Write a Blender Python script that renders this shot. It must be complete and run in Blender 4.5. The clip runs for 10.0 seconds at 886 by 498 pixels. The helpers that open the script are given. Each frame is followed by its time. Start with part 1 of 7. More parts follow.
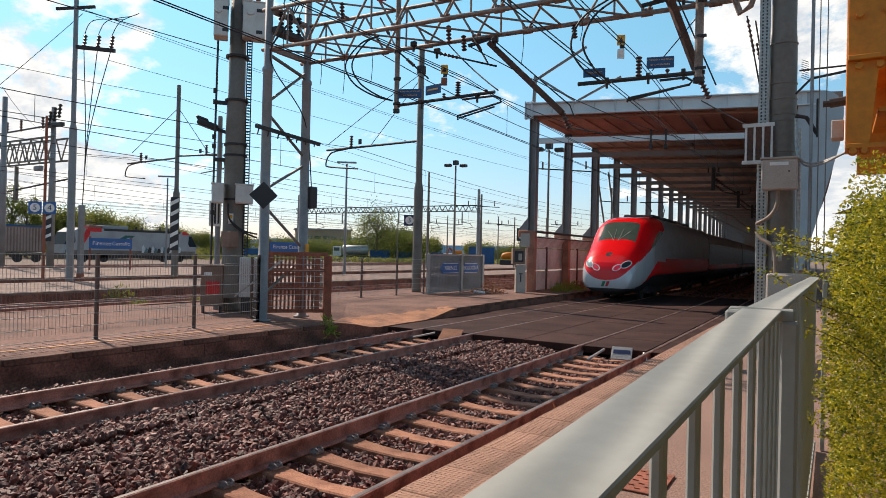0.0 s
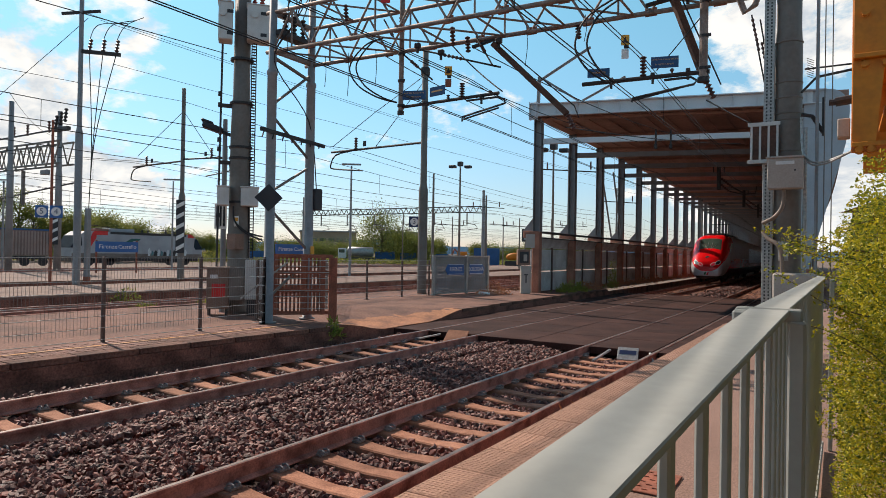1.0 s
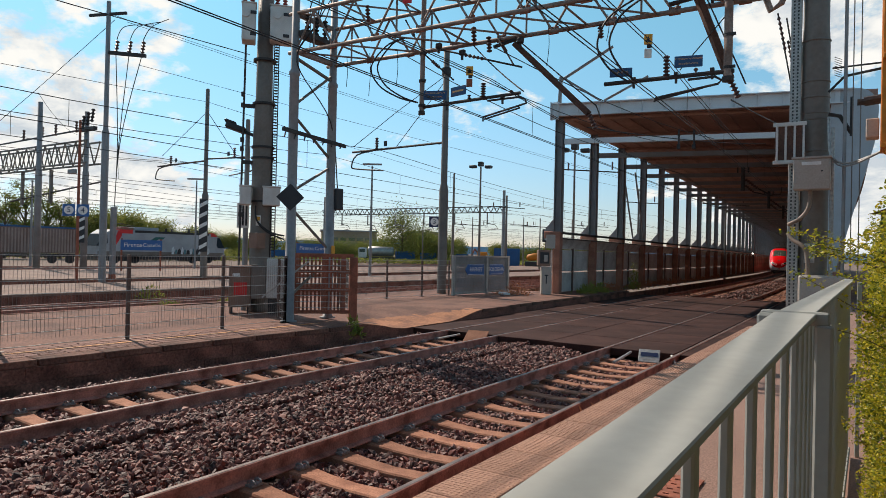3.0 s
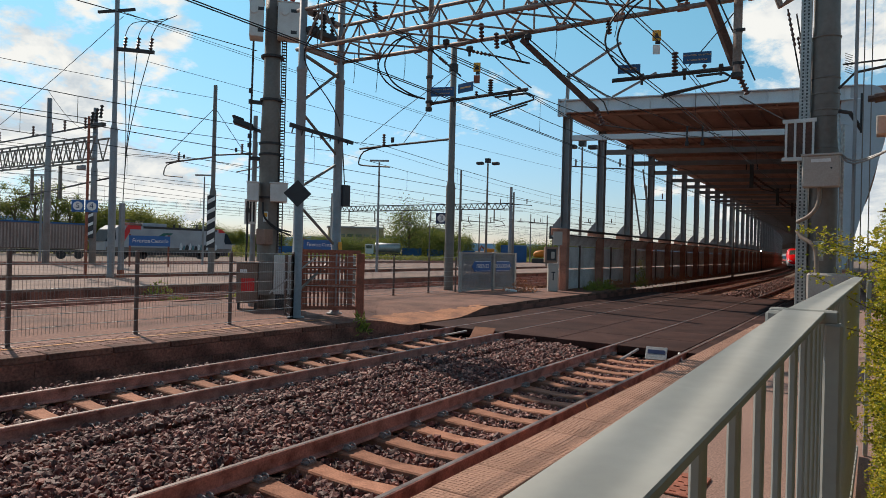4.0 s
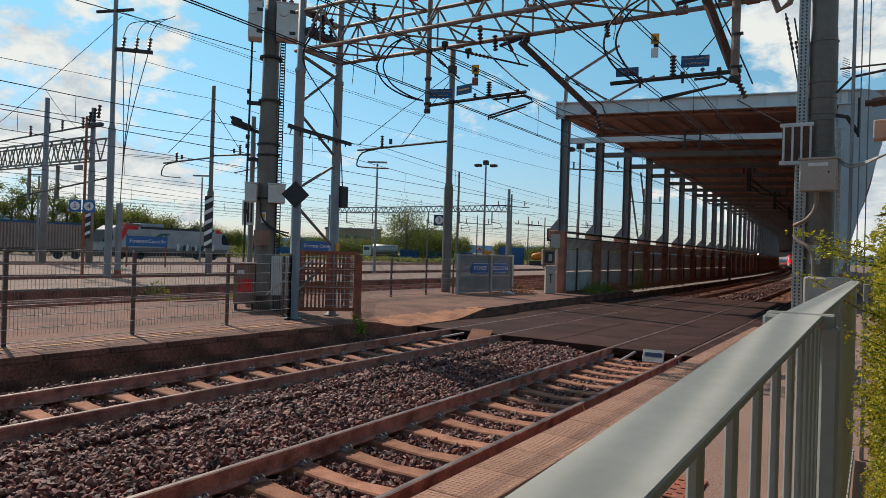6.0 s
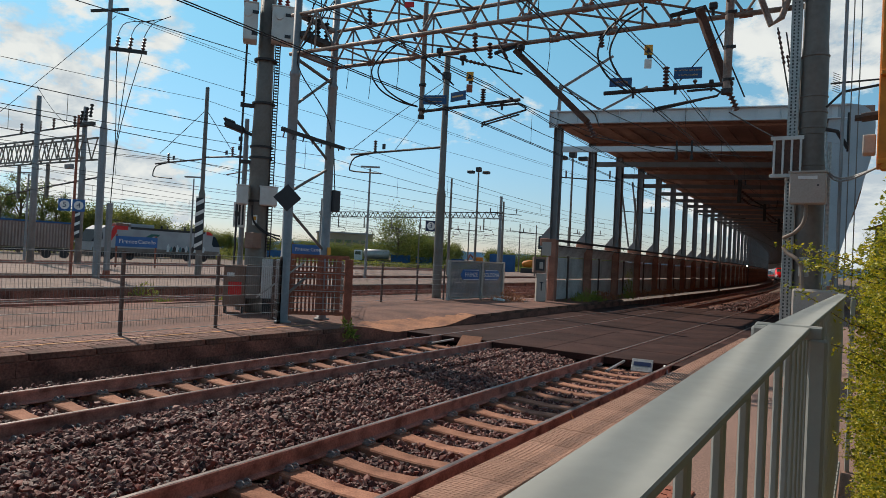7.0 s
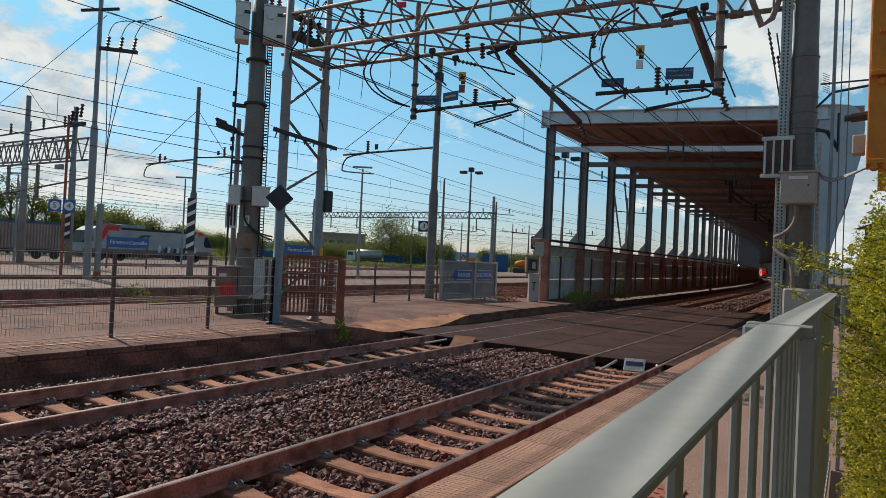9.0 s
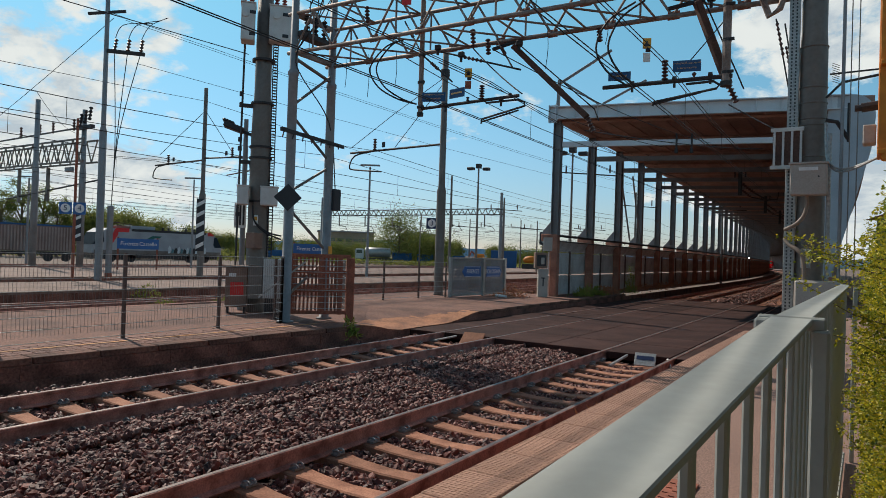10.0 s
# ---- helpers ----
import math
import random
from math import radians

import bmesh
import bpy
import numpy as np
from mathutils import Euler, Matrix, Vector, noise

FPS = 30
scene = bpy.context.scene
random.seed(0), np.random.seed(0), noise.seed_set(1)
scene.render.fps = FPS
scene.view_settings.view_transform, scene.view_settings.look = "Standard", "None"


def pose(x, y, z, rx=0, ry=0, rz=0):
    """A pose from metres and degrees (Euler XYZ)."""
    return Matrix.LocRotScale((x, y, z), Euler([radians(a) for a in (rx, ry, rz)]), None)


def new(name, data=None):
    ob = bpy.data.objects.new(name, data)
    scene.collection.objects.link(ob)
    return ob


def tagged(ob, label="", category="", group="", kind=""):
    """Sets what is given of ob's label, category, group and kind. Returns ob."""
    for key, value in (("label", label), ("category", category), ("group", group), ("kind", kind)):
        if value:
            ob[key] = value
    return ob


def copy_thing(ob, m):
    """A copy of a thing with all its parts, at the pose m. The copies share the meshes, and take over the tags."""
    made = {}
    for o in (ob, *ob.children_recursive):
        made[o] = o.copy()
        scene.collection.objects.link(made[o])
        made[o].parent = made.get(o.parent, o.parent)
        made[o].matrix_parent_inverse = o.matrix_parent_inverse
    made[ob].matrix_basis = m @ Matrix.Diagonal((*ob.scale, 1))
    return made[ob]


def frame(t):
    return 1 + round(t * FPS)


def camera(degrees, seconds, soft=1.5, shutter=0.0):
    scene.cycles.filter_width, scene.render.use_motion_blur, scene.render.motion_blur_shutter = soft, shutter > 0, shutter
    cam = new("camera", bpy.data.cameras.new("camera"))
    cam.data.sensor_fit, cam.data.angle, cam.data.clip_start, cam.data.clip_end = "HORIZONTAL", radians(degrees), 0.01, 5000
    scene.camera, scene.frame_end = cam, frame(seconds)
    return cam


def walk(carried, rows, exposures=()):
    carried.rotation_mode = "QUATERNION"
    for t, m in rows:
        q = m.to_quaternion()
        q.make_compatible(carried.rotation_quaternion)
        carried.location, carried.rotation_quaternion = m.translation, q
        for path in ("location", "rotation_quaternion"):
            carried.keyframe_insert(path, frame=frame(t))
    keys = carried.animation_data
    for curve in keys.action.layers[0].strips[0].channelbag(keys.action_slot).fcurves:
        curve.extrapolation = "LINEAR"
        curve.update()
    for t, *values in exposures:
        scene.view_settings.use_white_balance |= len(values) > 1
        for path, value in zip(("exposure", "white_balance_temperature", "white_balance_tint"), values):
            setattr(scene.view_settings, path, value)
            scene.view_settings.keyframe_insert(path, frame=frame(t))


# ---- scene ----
# camera
cam = camera(67.72, 10.0, soft=0.7)
walk(cam, [
    (0.0, pose(-0.0000, -0.0000, 1.9685, 90.306, -1.302, 30.842)),
    (0.5, pose(-0.0005, -0.0003, 1.9688, 90.398, -1.492, 30.667)),
    (1.0, pose(-0.0010, -0.0006, 1.9692, 90.409, -0.977, 31.279)),
    (1.5, pose(-0.0015, -0.0010, 1.9695, 90.458, -1.388, 31.741)),
    (2.0, pose(-0.0020, -0.0013, 1.9698, 90.502, -1.541, 31.981)),
    (2.5, pose(-0.0026, -0.0016, 1.9702, 90.522, -1.409, 32.509)),
    (4.0, pose(-0.0041, -0.0025, 1.9705, 90.066, -1.457, 33.603)),
    (4.5, pose(-0.0046, -0.0029, 1.9705, 90.360, -1.810, 33.678)),
    (5.0, pose(-0.0051, -0.0032, 1.9705, 89.923, -1.698, 33.781)),
    (5.5, pose(-0.0051, -0.0032, 1.9705, 89.999, -1.421, 33.641)),
    (7.0, pose(-0.0051, -0.0032, 1.9705, 90.779, -2.759, 32.637)),
    (7.5, pose(-0.0051, -0.0032, 1.9705, 90.676, -2.792, 32.618)),
    (8.0, pose(-0.0051, -0.0032, 1.9705, 90.915, -2.741, 32.174)),
    (8.5, pose(-0.0051, -0.0032, 1.9705, 90.862, -2.387, 32.218)),
    (9.0, pose(-0.0051, -0.0032, 1.9705, 90.827, -2.645, 32.008)),
    (9.5, pose(-0.0051, -0.0032, 1.9705, 90.729, -2.174, 32.558)),
    (10.0, pose(-0.0051, -0.0032, 1.9705, 90.529, -1.847, 32.756)),
], [(0.0, 0.04, 6850, 10), (1.0, -0.07, 6800, 9), (2.5, -0.13, 6780, 8), (4.5, -0.28, 6580, 6), (5.5, -0.33, 6530, 5), (7.5, -0.40, 6450, 4), (10.0, -0.42, 6380, 3)])

# world, sun
SUN_AZ, SUN_EL = radians(-72.5), radians(43)
world = bpy.data.worlds.new("sky")
scene.world = world
world.use_nodes = True


def sky_nodes():
    nt = world.node_tree
    N, L = nt.nodes, nt.links
    N.clear()
    out, bg = N.new("ShaderNodeOutputWorld"), N.new("ShaderNodeBackground")
    sky = N.new("ShaderNodeTexSky")
    sky.sky_type, sky.sun_disc = "NISHITA", False
    sky.sun_elevation, sky.sun_rotation = SUN_EL, SUN_AZ
    sky.air_density, sky.dust_density, sky.ozone_density = 1.0, 0.15, 2.5
    co, sep = N.new("ShaderNodeTexCoord"), N.new("ShaderNodeSeparateXYZ")
    L.new(co.outputs["Generated"], sep.inputs[0])
    add = N.new("ShaderNodeMath"); add.operation = "ADD"; add.inputs[1].default_value = 0.42
    L.new(sep.outputs[2], add.inputs[0])
    div = N.new("ShaderNodeVectorMath"); div.operation = "DIVIDE"
    comb = N.new("ShaderNodeCombineXYZ")
    for i in range(3):
        L.new(add.outputs[0], comb.inputs[i])
    L.new(co.outputs["Generated"], div.inputs[0]); L.new(comb.outputs[0], div.inputs[1])
    mp = N.new("ShaderNodeMapping"); mp.inputs["Location"].default_value = (CLOUD_X, CLOUD_Y, 0.4)
    L.new(div.outputs[0], mp.inputs[0])

    def cloud_noise(offset):
        mv = N.new("ShaderNodeVectorMath"); mv.operation = "ADD"; mv.inputs[1].default_value = offset
        L.new(mp.outputs[0], mv.inputs[0])
        n = N.new("ShaderNodeTexNoise"); n.inputs["Scale"].default_value = 3.1
        n.inputs["Detail"].default_value = 12; n.inputs["Roughness"].default_value = 0.60
        n.inputs["Distortion"].default_value = 0.15
        L.new(mv.outputs[0], n.inputs["Vector"])
        return n
    noi = cloud_noise((0, 0, 0))
    # the same cloud a little nearer the sun, to tell lit edges from grey bellies
    noi2 = cloud_noise((-0.055, 0.02, -0.03))
    # cloud cover thickens away from the open sky over the tracks
    flat = N.new("ShaderNodeVectorMath"); flat.operation = "MULTIPLY"; flat.inputs[1].default_value = (1, 1, 0.25)
    L.new(co.outputs["Generated"], flat.inputs[0])
    nrm = N.new("ShaderNodeVectorMath"); nrm.operation = "NORMALIZE"
    L.new(flat.outputs[0], nrm.inputs[0])
    dot = N.new("ShaderNodeVectorMath"); dot.operation = "DOT_PRODUCT"; dot.inputs[1].default_value = (-0.515, 0.857, 0)
    L.new(nrm.outputs[0], dot.inputs[0])
    cov = N.new("ShaderNodeFloatCurve")
    for i, (u, w) in enumerate(((0.0, 0.42), (0.68, 0.54), (0.79, 0.62), (0.875, 0.555), (0.955, 0.43), (1.0, 0.40))):
        if i in (0, 5):
            cov.mapping.curves[0].points[0 if i == 0 else -1].location = (u, w)
        else:
            cov.mapping.curves[0].points.new(u, w)
    cov.mapping.update()
    off = N.new("ShaderNodeMath"); off.operation = "SUBTRACT"; off.inputs[1].default_value = 0.5
    L.new(dot.outputs["Value"], cov.inputs["Value"]); L.new(cov.outputs[0], off.inputs[0])
    fac = N.new("ShaderNodeMath"); fac.operation = "ADD"
    L.new(noi.outputs["Fac"], fac.inputs[0]); L.new(off.outputs[0], fac.inputs[1])
    ramp = N.new("ShaderNodeValToRGB")
    ramp.color_ramp.elements[0].position, ramp.color_ramp.elements[1].position = 0.49, 0.56
    L.new(fac.outputs[0], ramp.inputs[0])
    rel = N.new("ShaderNodeMath"); rel.operation = "SUBTRACT"
    L.new(noi.outputs["Fac"], rel.inputs[0]); L.new(noi2.outputs["Fac"], rel.inputs[1])
    thick = N.new("ShaderNodeMath"); thick.operation = "MULTIPLY_ADD"; thick.inputs[1].default_value = -0.55; thick.inputs[2].default_value = 0.86
    L.new(fac.outputs[0], thick.inputs[0])
    lit = N.new("ShaderNodeMath"); lit.operation = "MULTIPLY_ADD"; lit.inputs[1].default_value = 2.6
    L.new(rel.outputs[0], lit.inputs[0]); L.new(thick.outputs[0], lit.inputs[2])
    shade = N.new("ShaderNodeValToRGB")
    e = shade.color_ramp.elements
    e[0].position, e[0].color, e[1].position, e[1].color = 0.32, (6.6, 7.3, 8.2, 1), 0.66, (10.9, 10.8, 10.7, 1)
    L.new(lit.outputs[0], shade.inputs[0])
    tint = N.new("ShaderNodeMixRGB"); tint.blend_type = "MULTIPLY"; tint.inputs[0].default_value = 1
    lift = N.new("ShaderNodeValToRGB")
    e = lift.color_ramp.elements
    e[0].position, e[0].color, e[1].position, e[1].color = 0.0, (0.96, 0.88, 1.08, 1), 0.42, (1.36, 2.10, 1.74, 1)
    k2 = e.new(0.80); k2.color = (0.55, 0.72, 0.85, 1)
    m = e.new(0.16); m.color = (1.18, 1.42, 1.44, 1)
    L.new(sep.outputs[2], lift.inputs[0]); L.new(lift.outputs[0], tint.inputs[2])
    L.new(sky.outputs[0], tint.inputs[1])
    mix = N.new("ShaderNodeMixRGB"); L.new(shade.outputs[0], mix.inputs[2])
    L.new(ramp.outputs[0], mix.inputs[0]); L.new(tint.outputs[0], mix.inputs[1])
    L.new(mix.outputs[0], bg.inputs["Color"]); bg.inputs["Strength"].default_value = 0.101
    L.new(bg.outputs[0], out.inputs[0])


CLOUD_X, CLOUD_Y = 3.1, 1.7
sky_nodes()
sun = new("sun", bpy.data.lights.new("sun", "SUN"))
sun.data.energy, sun.data.angle, sun.data.color = 5.5, radians(0.53), (1.0, 0.87, 0.77)
sun_dir = Vector((math.sin(SUN_AZ) * math.cos(SUN_EL), math.cos(SUN_AZ) * math.cos(SUN_EL), math.sin(SUN_EL)))
sun.matrix_world = Matrix.Translation((-30, 20, 40)) @ sun_dir.to_track_quat("Z", "Y").to_matrix().to_4x4()
scene.view_settings.exposure = 0.0


# ---- materials ----
def mat(name, base, rough=0.7, metal=0.0, var=0.25, scale=3.0, fine=40.0, bump=0.2, dirt=None, dirt_amt=0.35, per_piece=0.0, spec=0.4):
    """Surface with large stains, fine grain and relief."""
    m = bpy.data.materials.new(name)
    m.use_nodes = True
    N, L = m.node_tree.nodes, m.node_tree.links
    b = N["Principled BSDF"]
    b.inputs["Roughness"].default_value, b.inputs["Metallic"].default_value = rough, metal
    b.inputs["Specular IOR Level"].default_value = spec
    co = N.new("ShaderNodeTexCoord")
    big, small = N.new("ShaderNodeTexNoise"), N.new("ShaderNodeTexNoise")
    big.inputs["Scale"].default_value, small.inputs["Scale"].default_value = scale, fine
    big.inputs["Detail"].default_value, small.inputs["Detail"].default_value = 6, 4
    L.new(co.outputs["Object"], big.inputs["Vector"]); L.new(co.outputs["Object"], small.inputs["Vector"])
    dirt = dirt or tuple(c * 0.45 for c in base)
    r1 = N.new("ShaderNodeValToRGB")
    r1.color_ramp.elements[0].position, r1.color_ramp.elements[1].position = 0.42, 0.68
    L.new(big.outputs["Fac"], r1.inputs[0])
    k = N.new("ShaderNodeMath"); k.operation = "MULTIPLY"; k.inputs[1].default_value = dirt_amt
    L.new(r1.outputs[0], k.inputs[0])
    mx = N.new("ShaderNodeMixRGB")
    mx.inputs[1].default_value, mx.inputs[2].default_value = (*base, 1), (*dirt, 1)
    L.new(k.outputs[0], mx.inputs[0])
    hsv = N.new("ShaderNodeHueSaturation")
    mr = N.new("ShaderNodeMapRange")
    mr.inputs[1].default_value, mr.inputs[2].default_value = 0.3, 0.7
    mr.inputs[3].default_value, mr.inputs[4].default_value = 1 - var, 1 + var
    L.new(small.outputs["Fac"], mr.inputs[0])
    val = mr.outputs[0]
    if per_piece:
        oi, m2 = N.new("ShaderNodeObjectInfo"), N.new("ShaderNodeMapRange")
        m2.inputs[3].default_value, m2.inputs[4].default_value = 1 - per_piece, 1 + per_piece
        L.new(oi.outputs["Random"], m2.inputs[0])
        mu = N.new("ShaderNodeMath"); mu.operation = "MULTIPLY"
        L.new(val, mu.inputs[0]); L.new(m2.outputs[0], mu.inputs[1])
        val = mu.outputs[0]
    L.new(val, hsv.inputs["Value"]); L.new(mx.outputs[0], hsv.inputs["Color"])
    L.new(hsv.outputs[0], b.inputs["Base Color"])
    if bump:
        bp = N.new("ShaderNodeBump"); bp.inputs["Strength"].default_value = bump; bp.inputs["Distance"].default_value = 0.01
        L.new(small.outputs["Fac"], bp.inputs["Height"]); L.new(bp.outputs[0], b.inputs["Normal"])
    return m


def island_mat(name, cols, rough=0.8, bump=0.4, fine=60, trans=0.0):
    """Colour that differs from stone to stone or leaf to leaf."""
    m = bpy.data.materials.new(name)
    m.use_nodes = True
    N, L = m.node_tree.nodes, m.node_tree.links
    b = N["Principled BSDF"]
    b.inputs["Roughness"].default_value = rough
    g, r = N.new("ShaderNodeNewGeometry"), N.new("ShaderNodeValToRGB")
    e = r.color_ramp.elements
    while len(e) < len(cols):
        e.new(0.5)
    for i, c in enumerate(cols):
        e[i].position, e[i].color = i / (len(cols) - 1), (*c, 1)
    L.new(g.outputs["Random Per Island"], r.inputs[0])
    L.new(r.outputs[0], b.inputs["Base Color"])
    if trans:
        tr, ad, out = N.new("ShaderNodeBsdfTranslucent"), N.new("ShaderNodeMixShader"), N["Material Output"]
        L.new(r.outputs[0], tr.inputs[0]); ad.inputs[0].default_value = trans
        L.new(b.outputs[0], ad.inputs[1]); L.new(tr.outputs[0], ad.inputs[2]); L.new(ad.outputs[0], out.inputs[0])
    if bump:
        co, n, bp = N.new("ShaderNodeTexCoord"), N.new("ShaderNodeTexNoise"), N.new("ShaderNodeBump")
        n.inputs["Scale"].default_value = fine
        L.new(co.outputs["Object"], n.inputs["Vector"]); L.new(n.outputs["Fac"], bp.inputs["Height"])
        bp.inputs["Strength"].default_value, bp.inputs["Distance"].default_value = bump, 0.01
        L.new(bp.outputs[0], b.inputs["Normal"])
    return m


def glow(name, col, strength):
    m = bpy.data.materials.new(name)
    m.use_nodes = True
    b = m.node_tree.nodes["Principled BSDF"]
    b.inputs["Base Color"].default_value = (*col, 1)
    b.inputs["Emission Color"].default_value, b.inputs["Emission Strength"].default_value = (*col, 1), strength
    return m


GROUND = mat("dry_ground", (0.17, 0.12, 0.095), 0.95, var=0.4, scale=0.35, fine=9, bump=0.5, dirt=(0.10, 0.075, 0.045))
BALLAST_BED = mat("ballast_bed", (0.03, 0.011, 0.008), 0.95, var=0.6, scale=2, fine=25, bump=1.0)
STONE = island_mat("ballast_stone", [(0.022, 0.0055, 0.0044), (0.14, 0.034, 0.023), (0.028, 0.0066, 0.005), (0.40, 0.19, 0.145), (0.068, 0.0135, 0.009), (0.225, 0.064, 0.043), (0.016, 0.0044, 0.0035)], 0.65)
RAIL = mat("rusty_rail", (0.46, 0.215, 0.17), 0.8, 0.1, scale=4, fine=50, dirt=(0.11, 0.037, 0.026), dirt_amt=0.75)
RAIL_TOP = mat("polished_rail_head", (0.21, 0.165, 0.145), 0.5, 0.4, var=0.15, scale=2, bump=0.05, dirt=(0.08, 0.042, 0.032), dirt_amt=0.85)
SLEEPER = mat("stained_concrete_sleeper", (0.36, 0.165, 0.10), 0.9, scale=5, fine=60, dirt=(0.20, 0.078, 0.044), dirt_amt=0.75, per_piece=0.2)
CLIP = mat("rail_clip", (0.30, 0.28, 0.27), 0.6, 0.4)
RUBBER = mat("crossing_rubber", (0.038, 0.017, 0.014), 0.9, scale=0.8, fine=30, dirt=(0.085, 0.041, 0.033), dirt_amt=0.6, per_piece=0.2, bump=0.35, spec=0.15)
PAVE = mat("platform_asphalt", (0.265, 0.16, 0.125), 0.92, var=0.38, scale=0.6, fine=70, dirt=(0.19, 0.115, 0.09), dirt_amt=0.7, bump=0.5)
PAVE_EDGE = mat("worn_platform_asphalt", (0.19, 0.092, 0.065), 0.92, var=0.4, scale=0.9, fine=22, dirt=(0.085, 0.042, 0.031), dirt_amt=0.9, bump=0.8)
PAVE_TILE = mat("small_platform_tile", (0.25, 0.13, 0.10), 0.9, var=0.35, scale=1.1, fine=30, dirt=(0.13, 0.068, 0.05), dirt_amt=0.85, bump=0.4)
PAVE_FAR = mat("far_platform_paving", (0.22, 0.145, 0.115), 0.9, var=0.3, scale=0.5, fine=6, dirt=(0.12, 0.075, 0.058), dirt_amt=0.6)
EDGE = mat("platform_concrete", (0.25, 0.105, 0.075), 0.92, var=0.4, scale=1.6, fine=28, dirt=(0.07, 0.03, 0.022), dirt_amt=0.85, bump=0.6)
COPING = mat("coping_tile", (0.38, 0.215, 0.15), 0.9, scale=2, fine=50, dirt=(0.28, 0.15, 0.10), dirt_amt=0.5, per_piece=0.08)
SAND = mat("sandy_dirt", (0.37, 0.165, 0.085), 0.95, var=0.35, scale=1.6, fine=18, dirt=(0.16, 0.072, 0.045), dirt_amt=0.8, bump=0.7)
ORANGE_LINE = mat("worn_line_paint", (0.62, 0.26, 0.08), 0.8, scale=6, dirt=(0.4, 0.26, 0.18), dirt_amt=0.9)
GALV = mat("galvanised_steel", (0.40, 0.40, 0.39), 0.5, 0.5, scale=2.5, fine=25, dirt=(0.24, 0.23, 0.215), dirt_amt=0.5, bump=0.08)
RAILING = mat("weathered_galvanised_rail", (0.37, 0.375, 0.35), 0.8, 0.0, var=0.04, scale=4, fine=45, dirt=(0.29, 0.285, 0.255), dirt_amt=0.45, bump=0.02, spec=0.2)
MAST = mat("mast_steel", (0.20, 0.175, 0.155), 0.6, 0.35, var=0.1, scale=1.2, fine=14, dirt=(0.11, 0.085, 0.07), dirt_amt=0.6)
MAST_LIGHT = mat("mast_grey_paint", (0.27, 0.275, 0.285), 0.6, 0.3, var=0.1, scale=1.2, fine=14, dirt=(0.18, 0.17, 0.165), dirt_amt=0.5)
TRUSS = mat("truss_steel", (0.29, 0.225, 0.195), 0.65, 0.3, scale=3, fine=25, dirt=(0.15, 0.09, 0.065), dirt_amt=0.75)
DARK = mat("dark_fitting", (0.05, 0.045, 0.045), 0.6, 0.3)
WIRE = mat("wire", (0.035, 0.033, 0.035), 0.6, 0.3, bump=0)
FENCE = mat("fence_steel", (0.13, 0.085, 0.07), 0.6, 0.3, scale=3)
MESHW = mat("fence_wire", (0.27, 0.21, 0.18), 0.6, 0.2, bump=0)
RUST = mat("rusted_steel", (0.33, 0.11, 0.068), 0.85, 0.1, scale=4, fine=30, dirt=(0.17, 0.065, 0.042), dirt_amt=0.7)
CABINET = mat("cabinet_plastic", (0.60, 0.60, 0.58), 0.55, scale=3, var=0.06, dirt=(0.42, 0.40, 0.37), dirt_amt=0.5, bump=0.04)
BEIGE = mat("weathered_beige_box", (0.42, 0.365, 0.32), 0.6, scale=4, var=0.08, dirt=(0.36, 0.30, 0.25), dirt_amt=0.5)
CONDUIT = mat("old_conduit", (0.27, 0.20, 0.155), 0.5, var=0.1, scale=6)
BROWNBOX = mat("brown_cabinet", (0.25, 0.15, 0.11), 0.7, scale=3)
WHITE = mat("white_paint", (0.78, 0.77, 0.75), 0.5, var=0.05, scale=4, bump=0.03)
BLACKP = mat("black_paint", (0.03, 0.03, 0.035), 0.5, var=0.1)
REDP = mat("red_plate", (0.68, 0.03, 0.03), 0.45, var=0.05, bump=0)
BLUE = mat("blue_sign", (0.035, 0.13, 0.36), 0.4, var=0.06, scale=3, bump=0.0)
NOTICE = mat("notice_blue", (0.018, 0.075, 0.20), 0.4, var=0.08, bump=0)
STRUT = mat("rusted_dark_channel", (0.12, 0.062, 0.045), 0.75, 0.2, scale=4, fine=30, dirt=(0.05, 0.03, 0.025), dirt_amt=0.6)
NAVY = mat("navy_sign", (0.015, 0.03, 0.09), 0.4, var=0.05, bump=0)
YELLOWP = mat("warning_yellow", (0.75, 0.36, 0.04), 0.5, var=0.06, bump=0)
ORANGE = mat("orange_steel", (0.62, 0.20, 0.012), 0.55, 0.0, var=0.1, scale=2, fine=15, dirt=(0.38, 0.10, 0.01), dirt_amt=0.55, bump=0.06)
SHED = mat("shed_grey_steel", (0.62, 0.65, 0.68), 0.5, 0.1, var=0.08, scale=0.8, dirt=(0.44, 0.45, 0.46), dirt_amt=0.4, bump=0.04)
# shaded copy of SHED for columns and inner beams; also the dark props
SHED_DARK_SHADED = mat("shed_dark_steel_shaded", (0.22, 0.225, 0.235), 0.55, 0.3, var=0.1, scale=1.0, dirt=(0.16, 0.11, 0.09), dirt_amt=0.5, bump=0.04)
SHED_IN = mat("shed_brown_soffit", (0.40, 0.235, 0.18), 0.75, var=0.15, scale=0.5, fine=8, dirt=(0.2, 0.11, 0.085), dirt_amt=0.7)
PILLAR = mat("stained_concrete_pillar", (0.42, 0.19, 0.13), 0.9, scale=1.6, fine=25, dirt=(0.16, 0.075, 0.052), dirt_amt=0.8)
BARRIER = mat("grey_barrier_panel", (0.60, 0.585, 0.57), 0.7, scale=1.5, fine=20, dirt=(0.3, 0.26, 0.24), dirt_amt=0.5)
INSUL = mat("insulator_brown", (0.09, 0.045, 0.04), 0.3, bump=0)
